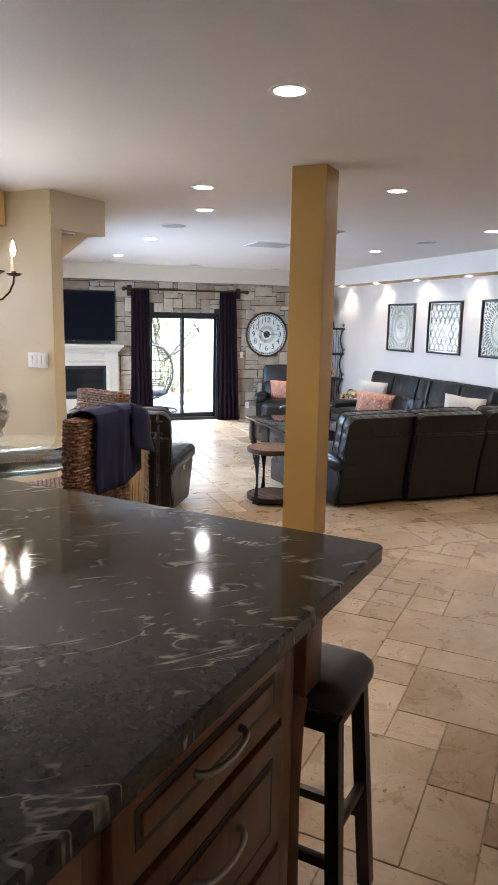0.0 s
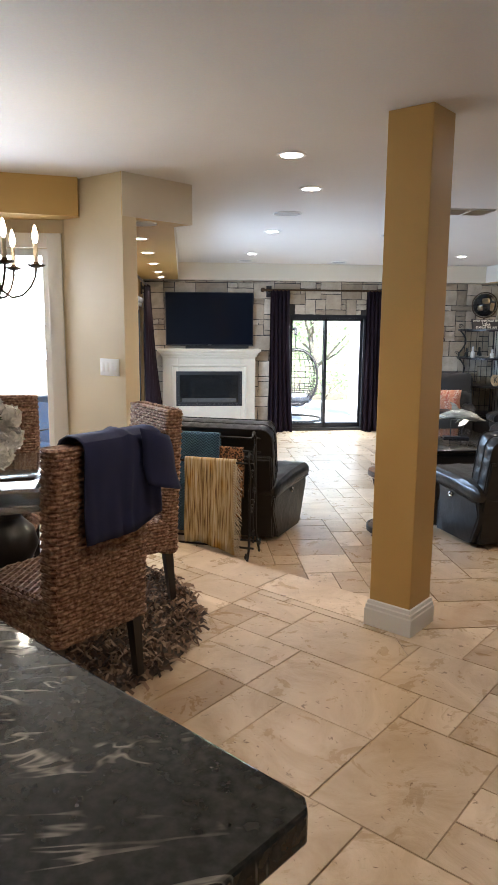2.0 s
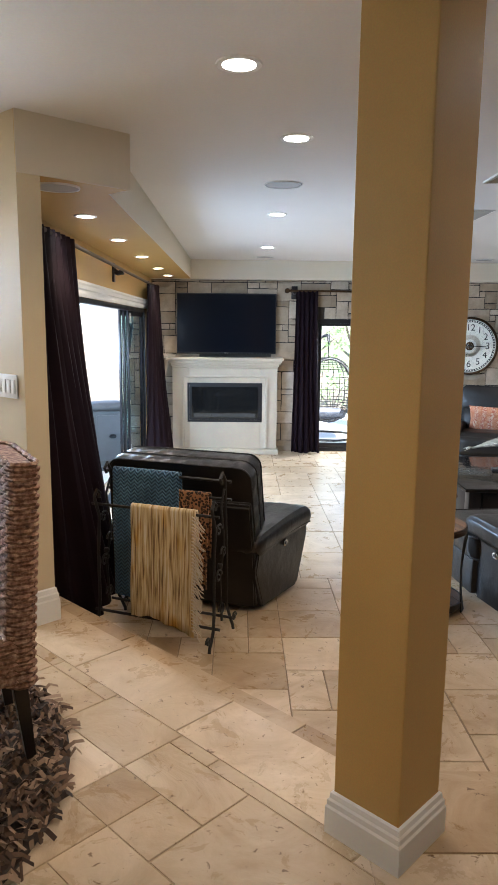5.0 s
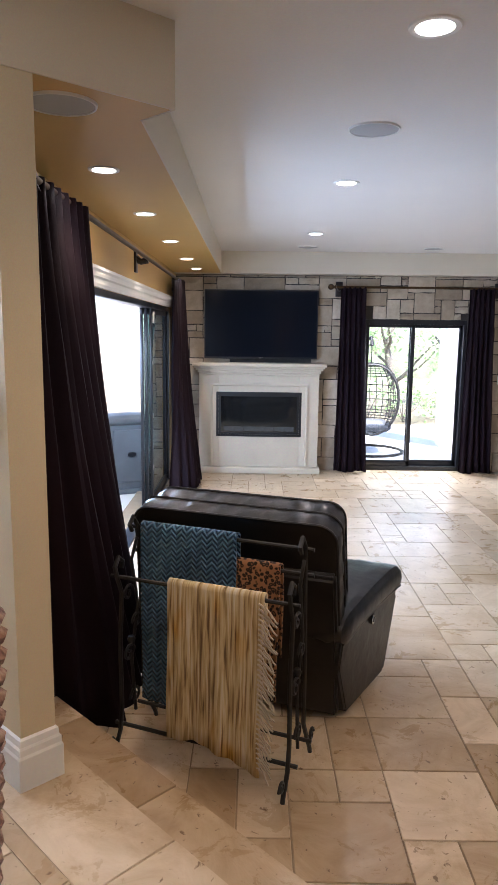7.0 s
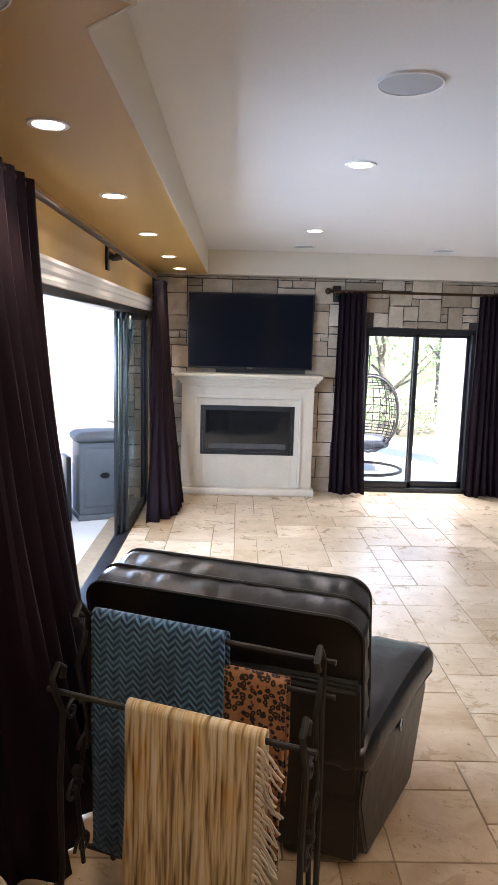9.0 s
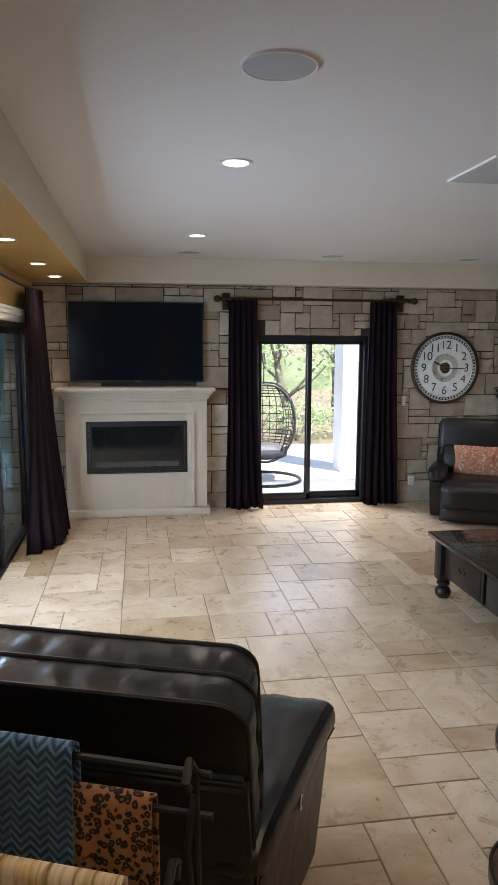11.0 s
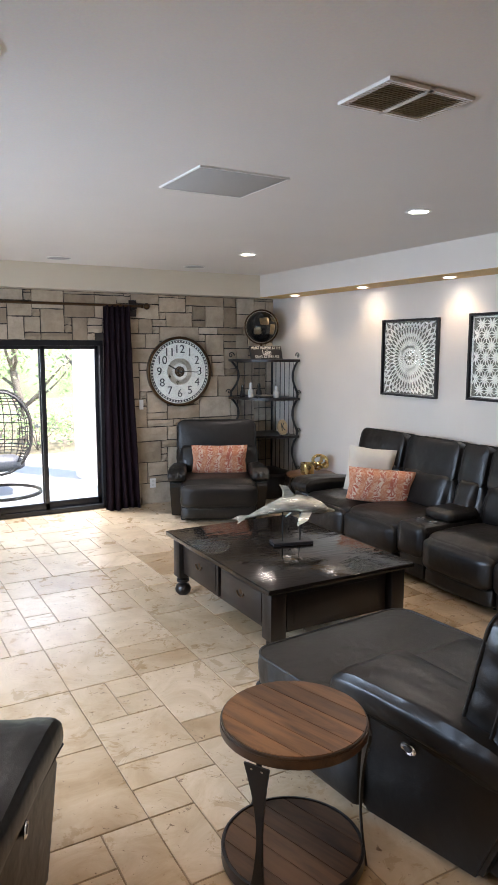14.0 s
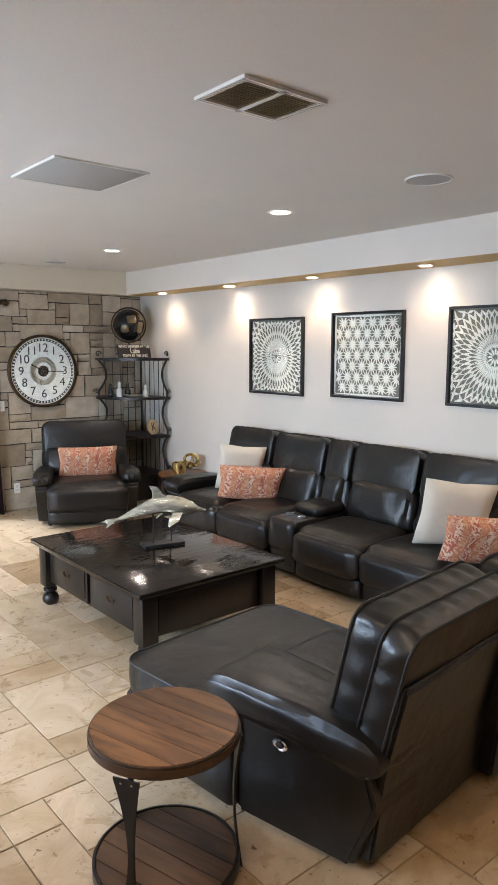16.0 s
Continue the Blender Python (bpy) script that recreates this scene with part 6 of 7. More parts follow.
def panel_front(x0, x1, z0, z1, name):
    d = part(name, box(x0, x1, iy0 - 0.018, iy0 + 0.018, z0, z1, 0.004), CHERRY, isl)
    b = 0.05
    # No groove is cut; a flat sheet carries its shade as dark colour.
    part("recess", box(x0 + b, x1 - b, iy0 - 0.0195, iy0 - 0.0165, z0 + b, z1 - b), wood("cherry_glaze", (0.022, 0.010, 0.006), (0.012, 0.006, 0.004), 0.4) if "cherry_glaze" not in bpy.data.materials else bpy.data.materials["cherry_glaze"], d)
    part("centre_panel", box(x0 + b + 0.014, x1 - b - 0.014, iy0 - 0.024, iy0 - 0.016, z0 + b + 0.014, z1 - b - 0.014, 0.004), CHERRY, d)
    xc = (x0 + x1) / 2
    zc = (z0 + z1) / 2 if z1 - z0 < 0.25 else z1 - 0.10
    part("handle", tube([(xc + 0.075 * math.cos(radians(a)), iy0 - 0.022 - 0.034 * math.sin(radians(a)) ** 0.7, zc) for a in range(0, 181, 12)], [0.0075 - 0.002 * math.sin(math.pi * i / 15) for i in range(16)], 8), NICKEL, d, "satin nickel bow handle")


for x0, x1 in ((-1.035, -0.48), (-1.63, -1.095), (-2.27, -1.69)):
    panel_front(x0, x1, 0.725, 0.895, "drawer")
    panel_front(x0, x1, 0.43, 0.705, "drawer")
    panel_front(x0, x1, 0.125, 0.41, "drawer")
post = part("corner_post", lathe([(0.04, 0.0), (0.04, 0.12), (0.028, 0.14), (0.024, 0.40), (0.030, 0.62), (0.036, 0.66), (0.026, 0.68), (0.036, 0.70), (0, 0.70)], 20), CHERRY, isl, "turned cherry corner post", pose(ix1 + 0.06, iy0 + 0.035, 0))
part("corbel", prism([(-0.045, -0.05), (0.05, -0.05), (0.05, 0.05), (-0.045, 0.05)], 0.70, 0.925, 0.006), CHERRY, post, "square cherry block")
ctop = structure("countertop", prism([(-2.4, 0.0), (-0.018, 0.0), (0.0, 0.018), (0.0, 1.9), (-2.4, 1.9)], 0.928, 0.972, 0.005), GRANITE, "polished black granite countertop with white veins", "countertop")
ctop.matrix_basis = IM

so2 = thing("bar_stool", IM @ pose(-0.155, 0.20, 0, 0, 0, 0), "black leather saddle bar stool with dark wooden legs", "stool")
DARKLEATHER = grainy("stool_leather", (0.035, 0.028, 0.024), 0.34, 0.15, 5, 260, 0.2)
part("seat", padded(0.245, 0.40, 0.075, 0.033, 10, 0.012, 0.002), DARKLEATHER, so2, m=pose(0, 0, 0.648))
part("seat_rail", box(-0.105, 0.105, -0.18, 0.18, 0.56, 0.61, 0.006), ESPRESSO, so2)
legs = []
for sx in (-1, 1):
    for sy in (-1, 1):
        bm = bmesh.new()
        v = [bm.verts.new((sx * (0.09 + (0.6 - z) * 0.05) + ax * 0.018, sy * (0.17 + (0.6 - z) * 0.06) + ay * 0.018, z)) for z in (0.0, 0.6) for ax, ay in ((-1, -1), (1, -1), (1, 1), (-1, 1))]
        for q in ((3, 2, 1, 0), (4, 5, 6, 7), (0, 1, 5, 4), (1, 2, 6, 5), (2, 3, 7, 6), (3, 0, 4, 7)):
            bm.faces.new([v[i] for i in q])
        part("leg", bm, ESPRESSO, so2)
for z, sx in ((0.22, -1), (0.22, 1)):
    x = sx * (0.09 + 0.38 * 0.05)
    part("stretcher", box(x - 0.011, x + 0.011, -0.185, 0.185, z - 0.014, z + 0.014, 0.003), ESPRESSO, so2)
for sy in (-1, 1):
    y = sy * (0.17 + 0.30 * 0.06)
    part("stretcher", box(-0.10, 0.10, y - 0.011, y + 0.011, 0.30, 0.328, 0.003), ESPRESSO, so2)


# ---- doors and windows ----
def bars(own, rects, y0, y1, mat, name="frame_bar"):
    for x0, x1, z0, z1 in rects:
        part(name, box(x0, x1, y0, y1, z0, z1, 0.003), mat, own, smooth=False)


d1 = thing("door_1", Matrix(), "black framed sliding glass patio door in the stone wall", "door")
tagged(d1, kind="structure")
bars(d1, [(DX0, DX0 + 0.04, F, DZ), (DX1 - 0.04, DX1, F, DZ), (DX0, DX1, DZ - 0.03, DZ + 0.03), (DX0, DX1, F, F + 0.05)], YF + 0.04, YF + 0.16, BLACK)
XM = 3.10
for x0, x1, y in ((DX0 + 0.03, XM + 0.03, YF + 0.06), (XM - 0.03, DX1 - 0.03, YF + 0.11)):
    pn = part("sliding_panel", box(x0, x0 + 0.05, y, y + 0.035, F + 0.05, DZ - 0.02, 0.003), BLACK, d1)
    for a, b, c, e in ((x1 - 0.05, x1, F + 0.05, DZ - 0.02), (x0, x1, F + 0.05, F + 0.13), (x0, x1, DZ - 0.07, DZ - 0.02)):
        part("rail", box(a, b, y, y + 0.035, c, e, 0.003), BLACK, pn)
    g = part("pane", box(x0 + 0.04, x1 - 0.04, y + 0.014, y + 0.02, F + 0.12, DZ - 0.06), GLASS, pn, "clear glass pane", smooth=False)
    g.visible_shadow = False

d2 = thing("door_2", Matrix(), "wide black framed sliding patio door, standing open", "door")
tagged(d2, kind="structure")
part("head_track", box(-0.14, -0.01, LY0, LY1, LZ - 0.05, LZ, 0.003), BLACK, d2)
part("floor_track", box(-0.14, -0.02, LY0, LY1, F - 0.02, F + 0.012, 0.003), BLACK, d2)
part("jamb", box(-0.14, -0.01, LY1 - 0.03, LY1, F, LZ), BLACK, d2)
part("jamb", box(-0.14, -0.01, LY0, LY0 + 0.03, F, LZ), BLACK, d2)
BLUEGLASS = clear_glass("tinted_glass", (0.55, 0.72, 0.78))
for k, (x, y0, y1) in enumerate(((-0.05, 10.68, 11.88), (-0.085, 10.60, 11.80), (-0.12, 10.53, 11.72))):
    pn = part("sliding_panel", box(x - 0.014, x + 0.014, y0, y0 + 0.06, F + 0.015, LZ - 0.05, 0.003), BLACK, d2)
    for a, b, c, e in ((y1 - 0.06, y1, F + 0.015, LZ - 0.05), (y0, y1, F + 0.015, F + 0.09), (y0, y1, LZ - 0.11, LZ - 0.05)):
        part("rail", box(x - 0.014, x + 0.014, a, b, c, e, 0.003), BLACK, pn)
    g = part("pane", box(x - 0.003, x + 0.003, y0 + 0.05, y1 - 0.05, F + 0.08, LZ - 0.1), BLUEGLASS, pn, "tinted glass pane", smooth=False)
    g.visible_shadow = False
for z in (0.0, 0.55, 1.1):
    part("latch", box(-0.034, -0.028, 10.695, 10.725, z, z + 0.05, 0.002), NICKEL, d2, "small steel latch")
part("latch_block", box(-0.034, -0.022, 10.75, 10.81, LZ - 0.2, LZ - 0.08, 0.003), TRIM, d2, "white plastic catch")
structure("trim_slider", extrude_profile([(0, 0), (0.022, 0), (0.03, 0.02), (0.03, 0.05), (0.045, 0.06), (0.05, 0.085), (0.06, 0.10), (0.06, 0.118), (0, 0.118)], LY1 - LY0 + 0.1, m=Matrix.Translation((0.0, LY1 + 0.02, LZ)) @ Euler((0, 0, radians(-90))).to_matrix().to_4x4()), TRIM, "white moulded trim over the wide slider", "trim")

w1 = thing("window_1", Matrix(), "white trimmed glass patio door by the dining table", "window")
tagged(w1, kind="structure")
part("casing", box(WX1, WX1 + 0.10, 5.925, 5.952, 0.0, WZ + 0.10, 0.006), TRIM, w1)
part("casing", box(WX0 - 0.10, WX0, 5.925, 5.952, 0.0, WZ + 0.10, 0.006), TRIM, w1)
part("casing", box(WX0, WX1, 5.925, 5.952, WZ, WZ + 0.10, 0.006), TRIM, w1)
bars(w1, [(WX0, WX0 + 0.05, 0, WZ), (WX1 - 0.05, WX1, 0, WZ), (WX0 + 0.05, WX1 - 0.05, WZ - 0.05, WZ), (WX0 + 0.05, WX1 - 0.05, 0, 0.08), (-1.04, -0.98, 0.08, WZ - 0.05)], 5.99, 6.06, TRIM, "window_frame")
for x0, x1 in ((WX0 + 0.05, -1.04), (-0.98, WX1 - 0.05)):
    g = part("pane", box(x0, x1, 6.02, 6.026, 0.08, WZ - 0.05), GLASS, w1, "clear glass pane", smooth=False)
    g.visible_shadow = False

# ---- switches and outlets ----
sw = thing("light_switch", Matrix.Translation((0.178, 5.606, 1.20)) @ Euler((radians(90), 0, radians(-42.6))).to_matrix().to_4x4(), "white four-gang rocker light switch plate", "switch")
part("plate", box(-0.095, 0.095, -0.058, 0.058, 0, 0.006, 0.003), TRIM, sw)
for k in range(4):
    part("rocker", box(-0.082 + 0.0435 * k, -0.05 + 0.0435 * k, -0.032, 0.032, 0.005, 0.010, 0.002), TRIM, sw)
ou = thing("wall_outlet", pose(4.36, 12.60, -0.1, 90, 0, 0), "white electrical outlet on the stone wall", "outlet")
part("plate", box(-0.036, 0.036, -0.058, 0.058, -0.01, 0.006, 0.003), TRIM, ou)
for z in (-0.022, 0.022):
    part("socket", box(-0.016, 0.016, z - 0.013, z + 0.013, 0.006, 0.008, 0.003), WHITECER, ou)
ou2 = thing("wall_switch", pose(4.23, 12.60, 0.87, 90, 0, 0), "small white switch on the stone wall", "switch")
part("plate", box(-0.024, 0.024, -0.058, 0.058, -0.01, 0.006, 0.003), TRIM, ou2)
part("rocker", box(-0.012, 0.012, -0.03, 0.03, 0.005, 0.010, 0.002), TRIM, ou2)


# ---- ceiling fixtures ----
def downlight(x, y, z, r, watts, name="recessed_light", cone=110, warm=(1.0, 0.86, 0.68)):
    own = thing(name, pose(x, y, z), "round white recessed ceiling light, switched on", "ceiling light", "recessed ceiling lights")
    part("trim_ring", lathe([(r * 0.82, -0.001), (r * 0.84, -0.006), (r * 1.12, -0.006), (r * 1.16, -0.001), (r * 1.16, 0.0), (r * 0.82, 0.0)], 32), TRIM, own)
    part("lens", lathe([(0, -0.0035), (r * 0.83, -0.0025), (r * 0.83, -0.0005), (0, -0.0005)], 28), LAMPGLOW, own, "glowing lens")
    if watts:
        lamp("downlight_beam", "SPOT", look((x, y, z - 0.03), (x, y, z - 1)), watts, warm, spot=radians(cone), blend=0.6, soft=0.05)


for x, y in ((1.045, 2.775), (1.30, 4.94), (1.59, 5.93), (1.62, 8.34), (1.63, 10.80), (2.58, 4.48), (4.60, 8.33), (4.66, 10.76), (4.58, 5.96)):
    downlight(x, y, CEIL, 0.075, 6.6, cone=130, warm=(1.0, 0.74, 0.46) if y < 6.2 else (1.0, 0.87, 0.74))
for y in (6.78, 7.98, 9.32, 10.71, 11.85):
    downlight(0.325, y, SOFF, 0.062, 7, cone=100, warm=(1.0, 0.80, 0.56))
for y in (11.83, 10.55, 9.33, 8.09, 6.85, 5.6):
    downlight(5.91, y, SOFF - 0.005, 0.055, 2.7, cone=120, warm=(1.0, 0.74, 0.46))


def speaker(x, y, z, r):
    own = thing("ceiling_speaker", pose(x, y, z), "round grey ceiling speaker grille", "speaker", "ceiling speakers")
    part("bezel", lathe([(r * 0.95, -0.001), (r * 0.96, -0.009), (r, -0.009), (r * 1.02, -0.001), (r * 1.02, 0), (r * 0.95, 0)], 36), TRIM, own)
    part("grille", lathe([(0, -0.012), (r * 0.6, -0.011), (r * 0.95, -0.006), (r * 0.95, -0.001), (0, -0.001)], 36), GREYGRILLE, own)


for x, y, z, r in ((1.59, 7.09, CEIL, 0.125), (4.58, 7.12, CEIL, 0.125), (1.64, 11.92, CEIL, 0.12), (3.13, 11.95, CEIL, 0.12), (4.64, 11.95, CEIL, 0.12), (0.385, 5.85, SOFF, 0.115)):
    speaker(x, y, z, r)
ap = thing("access_panel", pose(3.09, 8.255, CEIL), "flat grey square ceiling access panel", "panel")
part("panel", box(-0.262, 0.262, -0.268, 0.268, -0.008, -0.001, 0.002), PANELGREY, ap)
part("edge", mitred([(-0.265, -0.271), (-0.265, 0.271), (0.265, 0.271), (0.265, -0.271)], [(0, -0.01), (0.008, -0.01), (0.008, 0), (0, 0)], True), TRIM, ap)
ve = thing("return_vent", pose(3.085, 6.78, CEIL), "white framed ceiling return vent with dark louvres", "vent")
part("frame", mitred([(-0.20, -0.145), (-0.20, 0.145), (0.20, 0.145), (0.20, -0.145)], [(0, -0.012), (0.026, -0.012), (0.03, -0.002), (0.03, 0), (0, 0)], True), TRIM, ve)
part("frame_bar", box(-0.012, 0.012, -0.145, 0.145, -0.012, 0, 0.002), TRIM, ve)
part("backing", box(-0.20, 0.20, -0.145, 0.145, -0.0015, -0.0005), grainy("duct_dark", (0.50, 0.45, 0.36), 0.9, 0.1, 9, 90, 0.1), ve)
sla = None
SLAT = grainy("vent_slat", (0.50, 0.44, 0.35), 0.6, 0.05, 9, 90, 0.1)
for sx in (-1, 1):
    for k in range(18):
        sm_ = pose(sx * 0.105, -0.137 + k * 0.0161, -0.007, 35)
        sla = part("slat", box(-0.092, 0.092, -0.0105, 0.0105, -0.0008, 0.0008), SLAT, ve, "", sm_, False) if sla is None else again(sla, sm_)

# ---- outside ----
structure("ground", prism([(-300, -300), (300, -300), (300, 300), (-300, 300)], -0.7, -0.52), grainy("dry_garden_soil", (0.22, 0.18, 0.12), 0.95, 0.25, 0.5, 12, 0.4), "dry pale garden ground", "ground")
structure("patio", prism([(-9, 6.1), (-0.15, 6.1), (-0.15, 12.85), (9, 12.85), (9, 17.6), (-9, 17.6)], -0.52, F - 0.03), PATIO, "pale concrete patio slab", "patio")
structure("patio_column", box(4.10, 4.55, 14.7, 15.15, F - 0.03, 3.2, 0.01), STUCCO, "white stucco patio column", "column")

RATTAN = grainy("dark_rattan", (0.03, 0.026, 0.024), 0.55, 0.2, 30, 90, 0.3)
eg = thing("hanging_egg_chair", pose(2.84, 14.3, F - 0.03), "dark rattan hanging egg chair on a stand", "chair")
bm = bmesh.new()
for k in range(26):
    a = 360 * k / 26
    if 240 < a < 300:
        continue
    tube([(0.46 * math.sin(math.radians(t)) ** 0.8 * math.cos(radians(a)), 0.40 * math.sin(math.radians(t)) ** 0.8 * math.sin(radians(a)), 0.84 - 0.56 * math.cos(math.radians(t))) for t in range(180, 5, -15)], 0.006, 4, bm)
part("basket_ribs", bm, RATTAN, eg)
bm = bmesh.new()
for t in list(range(12, 60, 6)) + [70, 82, 94, 106] + list(range(112, 176, 5)):
    r = math.sin(math.radians(t)) ** 0.8
    pts = [(0.46 * r * math.cos(radians(a)), 0.40 * r * math.sin(radians(a)), 0.84 + 0.56 * math.cos(math.radians(t))) for a in range(-55, 236, 12)]
    tube(pts, 0.008, 4, bm)
part("basket_weave", bm, RATTAN, eg)
part("rim", tube([(0.40 * math.cos(radians(a)), -0.24, 0.84 + 0.54 * math.sin(radians(a))) for a in range(0, 360, 15)], 0.018, 8, closed=True), RATTAN, eg)
part("cushion", padded(0.6, 0.5, 0.14, 0.06, 7, 0.02, 0.004), grainy("grey_cushion", (0.12, 0.12, 0.13), 0.9, 0.1, 8, 200, 0.3), eg, "grey seat cushion", pose(0, 0, 0.42))
part("stand", tube([(-0.30, 0.35, 0.02), (-0.34, 0.5, 0.6), (-0.30, 0.48, 1.3), (-0.15, 0.3, 1.72), (0, 0.05, 1.78), (0, 0, 1.66)], 0.028, 8), IRON, eg)
part("chain", tube([(0, 0, 1.40), (0, 0, 1.68)], 0.008, 6), IRON, eg)
part("stand_base", lathe([(0.52, 0), (0.55, 0.0), (0.55, 0.04), (0.52, 0.04)], 30), IRON, eg)

# storage cart on the patio
GRILLGREY = grainy("grey_enamel", (0.10, 0.105, 0.11), 0.5, 0.1, 5, 120, 0.1)
gr = thing("storage_cart", pose(-0.446, 11.40, F - 0.03, 0, 0, 24), "grey plastic patio storage cart with a domed lid", "cart")
part("body", box(-0.24, 0.24, -0.18, 0.18, 0.06, 0.80, 0.015), GRILLGREY, gr)
part("lid", padded(0.52, 0.40, 0.10, 0.045, 8, 0.02), GRILLGREY, gr, "", pose(0, 0, 0.84))
part("plinth", box(-0.25, 0.25, -0.19, 0.19, 0, 0.06, 0.008), GRILLGREY, gr)
part("door", box(-0.19, 0.19, -0.192, -0.18, 0.14, 0.74, 0.01), GRILLGREY, gr)
part("cup_pull", lathe([(0, 0), (0.05, 0), (0.045, 0.012), (0, 0.014)], 20), BLACK, gr, "black half-round pull", pose(0.02, -0.192, 0.46, 90, 0, 0) @ Matrix.Diagonal((1, 0.6, 1, 1)))
part("side_panel", box(-0.36, -0.31, -0.16, 0.16, 0.0, 0.66, 0.01), BLACK, gr)

BLUEWEAVE = grainy("blue_sling", (0.08, 0.13, 0.22), 0.7, 0.15, 30, 200, 0.3)


def patio_chair(x, y, rz):
    own = thing("patio_chair", pose(x, y, F - 0.03, 0, 0, rz), "blue grey patio armchair with metal legs", "chair", "patio chairs")
    part("seat", box(-0.27, 0.27, -0.25, 0.27, 0.40, 0.45, 0.015), BLUEWEAVE, own)
    part("backrest", box(-0.27, 0.27, -0.03, 0.03, 0, 0.5, 0.02), BLUEWEAVE, own, "", pose(0, -0.27, 0.42, 12))
    for sx in (-1, 1):
        part("arm_leg", tube([(sx * 0.29, 0.26, 0), (sx * 0.29, 0.24, 0.62), (sx * 0.29, -0.28, 0.64), (sx * 0.29, -0.3, 0.0)], 0.014, 8), IRON, own)


patio_chair(-1.25, 9.2, 140), patio_chair(-2.0, 8.6, 200), patio_chair(-1.55, 10.4, 60)
po = thing("patio_table", pose(-1.9, 9.6, F - 0.03), "round dark metal patio table", "table")
part("tabletop", lathe([(0, 0.70), (0.6, 0.70), (0.6, 0.725), (0, 0.725)], 40), GRILLGREY, po)
part("pedestal", lathe([(0.3, 0), (0.3, 0.03), (0.05, 0.05), (0.05, 0.70), (0, 0.7)], 20), IRON, po)
for x, y in ((-4.3, 6.6), (-4.3, 12.0), (-4.3, 18.5), (-0.9, 18.6)):
    structure("patio_post", box(x - 0.07, x + 0.07, y - 0.07, y + 0.07, F - 0.03, 2.75, 0.005), STUCCO, "white patio cover post", "post")
mt = tagged(part("door_mat", box(-0.95, -0.25, 8.1, 9.5, F - 0.03, F - 0.018, 0.004), weave("dark_mat", (0.05, 0.045, 0.04), (0.12, 0.11, 0.1), 0.02)), "dark woven door mat on the patio", "mat")

LEAVES = material("garden_leaves", (0.13, 0.20, 0.065), 0.6)
gi = node(LEAVES, "NewGeometry")
rp = ramp(LEAVES, [(0, (0.12, 0.17, 0.08)), (0.5, (0.22, 0.30, 0.14)), (1, (0.32, 0.40, 0.22))])
wire(LEAVES, gi, "Random Per Island", rp, "Fac"), wire(LEAVES, rp, "Color", shader(LEAVES), "Base Color")
shine = node(LEAVES, "BsdfTranslucent")
wire(LEAVES, rp, "Color", shine, "Color")
both = node(LEAVES, "AddShader")
wire(LEAVES, shader(LEAVES), 0, both, 0), wire(LEAVES, shine, 0, both, 1)
wire(LEAVES, both, 0, LEAVES.node_tree.nodes["Material Output"], "Surface")
BARK = grainy("grey_bark", (0.17, 0.145, 0.12), 0.9, 0.3, 12, 60, 0.6)


def leaf_mesh(name, clumps, seed, size=0.07):
    rg_ = random.Random(seed)
    vs, fs = [], []
    for (cx, cy, cz), rad, n in clumps:
        for _ in range(n):
            d = Vector((rg_.gauss(0, 1), rg_.gauss(0, 1), rg_.gauss(0, 0.8)))
            p = Vector((cx, cy, cz)) + d * rad * 0.5
            m = pose(p.x, p.y, p.z, rg_.uniform(-70, 70), rg_.uniform(-70, 70), rg_.uniform(0, 360))
            s = size * rg_.uniform(0.6, 1.3)
            i = len(vs)
            vs += [tuple(m @ Vector(q)) for q in ((0, -s, 0), (s * 0.45, 0, s * 0.12), (0, s, 0), (-s * 0.45, 0, s * 0.12))]
            fs.append((i, i + 1, i + 2, i + 3))
    me = bpy.data.meshes.new(name)
    me.from_pydata(vs, [], fs)
    me.materials.append(LEAVES)
    return me


def tree(x, y, h, seed, label):
    rg_ = random.Random(seed)
    own = thing("tree", pose(x, y, -0.52), label, "tree", "garden trees")
    bm = bmesh.new()
    trunk = [Vector((0, 0, 0))]
    for k in range(6):
        trunk.append(trunk[-1] + Vector((rg_.uniform(-0.12, 0.12), rg_.uniform(-0.12, 0.12), h * 0.11)))
    tube(trunk, [0.11 - 0.010 * k for k in range(7)], 9, bm)
    clumps = []
    for k in range(9):
        s = trunk[2 + k % 5]
        a = 2.4 * k + rg_.uniform(-0.4, 0.4)
        ln = rg_.uniform(0.8, 1.5)
        pts = [s]
        for j in range(4):
            pts.append(pts[-1] + Vector((math.cos(a) * ln / 4, math.sin(a) * ln / 4, ln * 0.16)) + Vector((rg_.uniform(-0.1, 0.1), rg_.uniform(-0.1, 0.1), rg_.uniform(-0.04, 0.1))))
        tube(pts, [0.045, 0.035, 0.026, 0.016, 0.008], 6, bm)
        clumps += [(tuple(pts[-1]), 0.75, 75), (tuple(pts[3]), 0.6, 50)]
    clumps += [(tuple(trunk[-1]), 0.9, 110)]
    part("trunk", bm, BARK, own)
    cr = new("crown", leaf_mesh("crown", clumps, seed))
    cr.parent = own


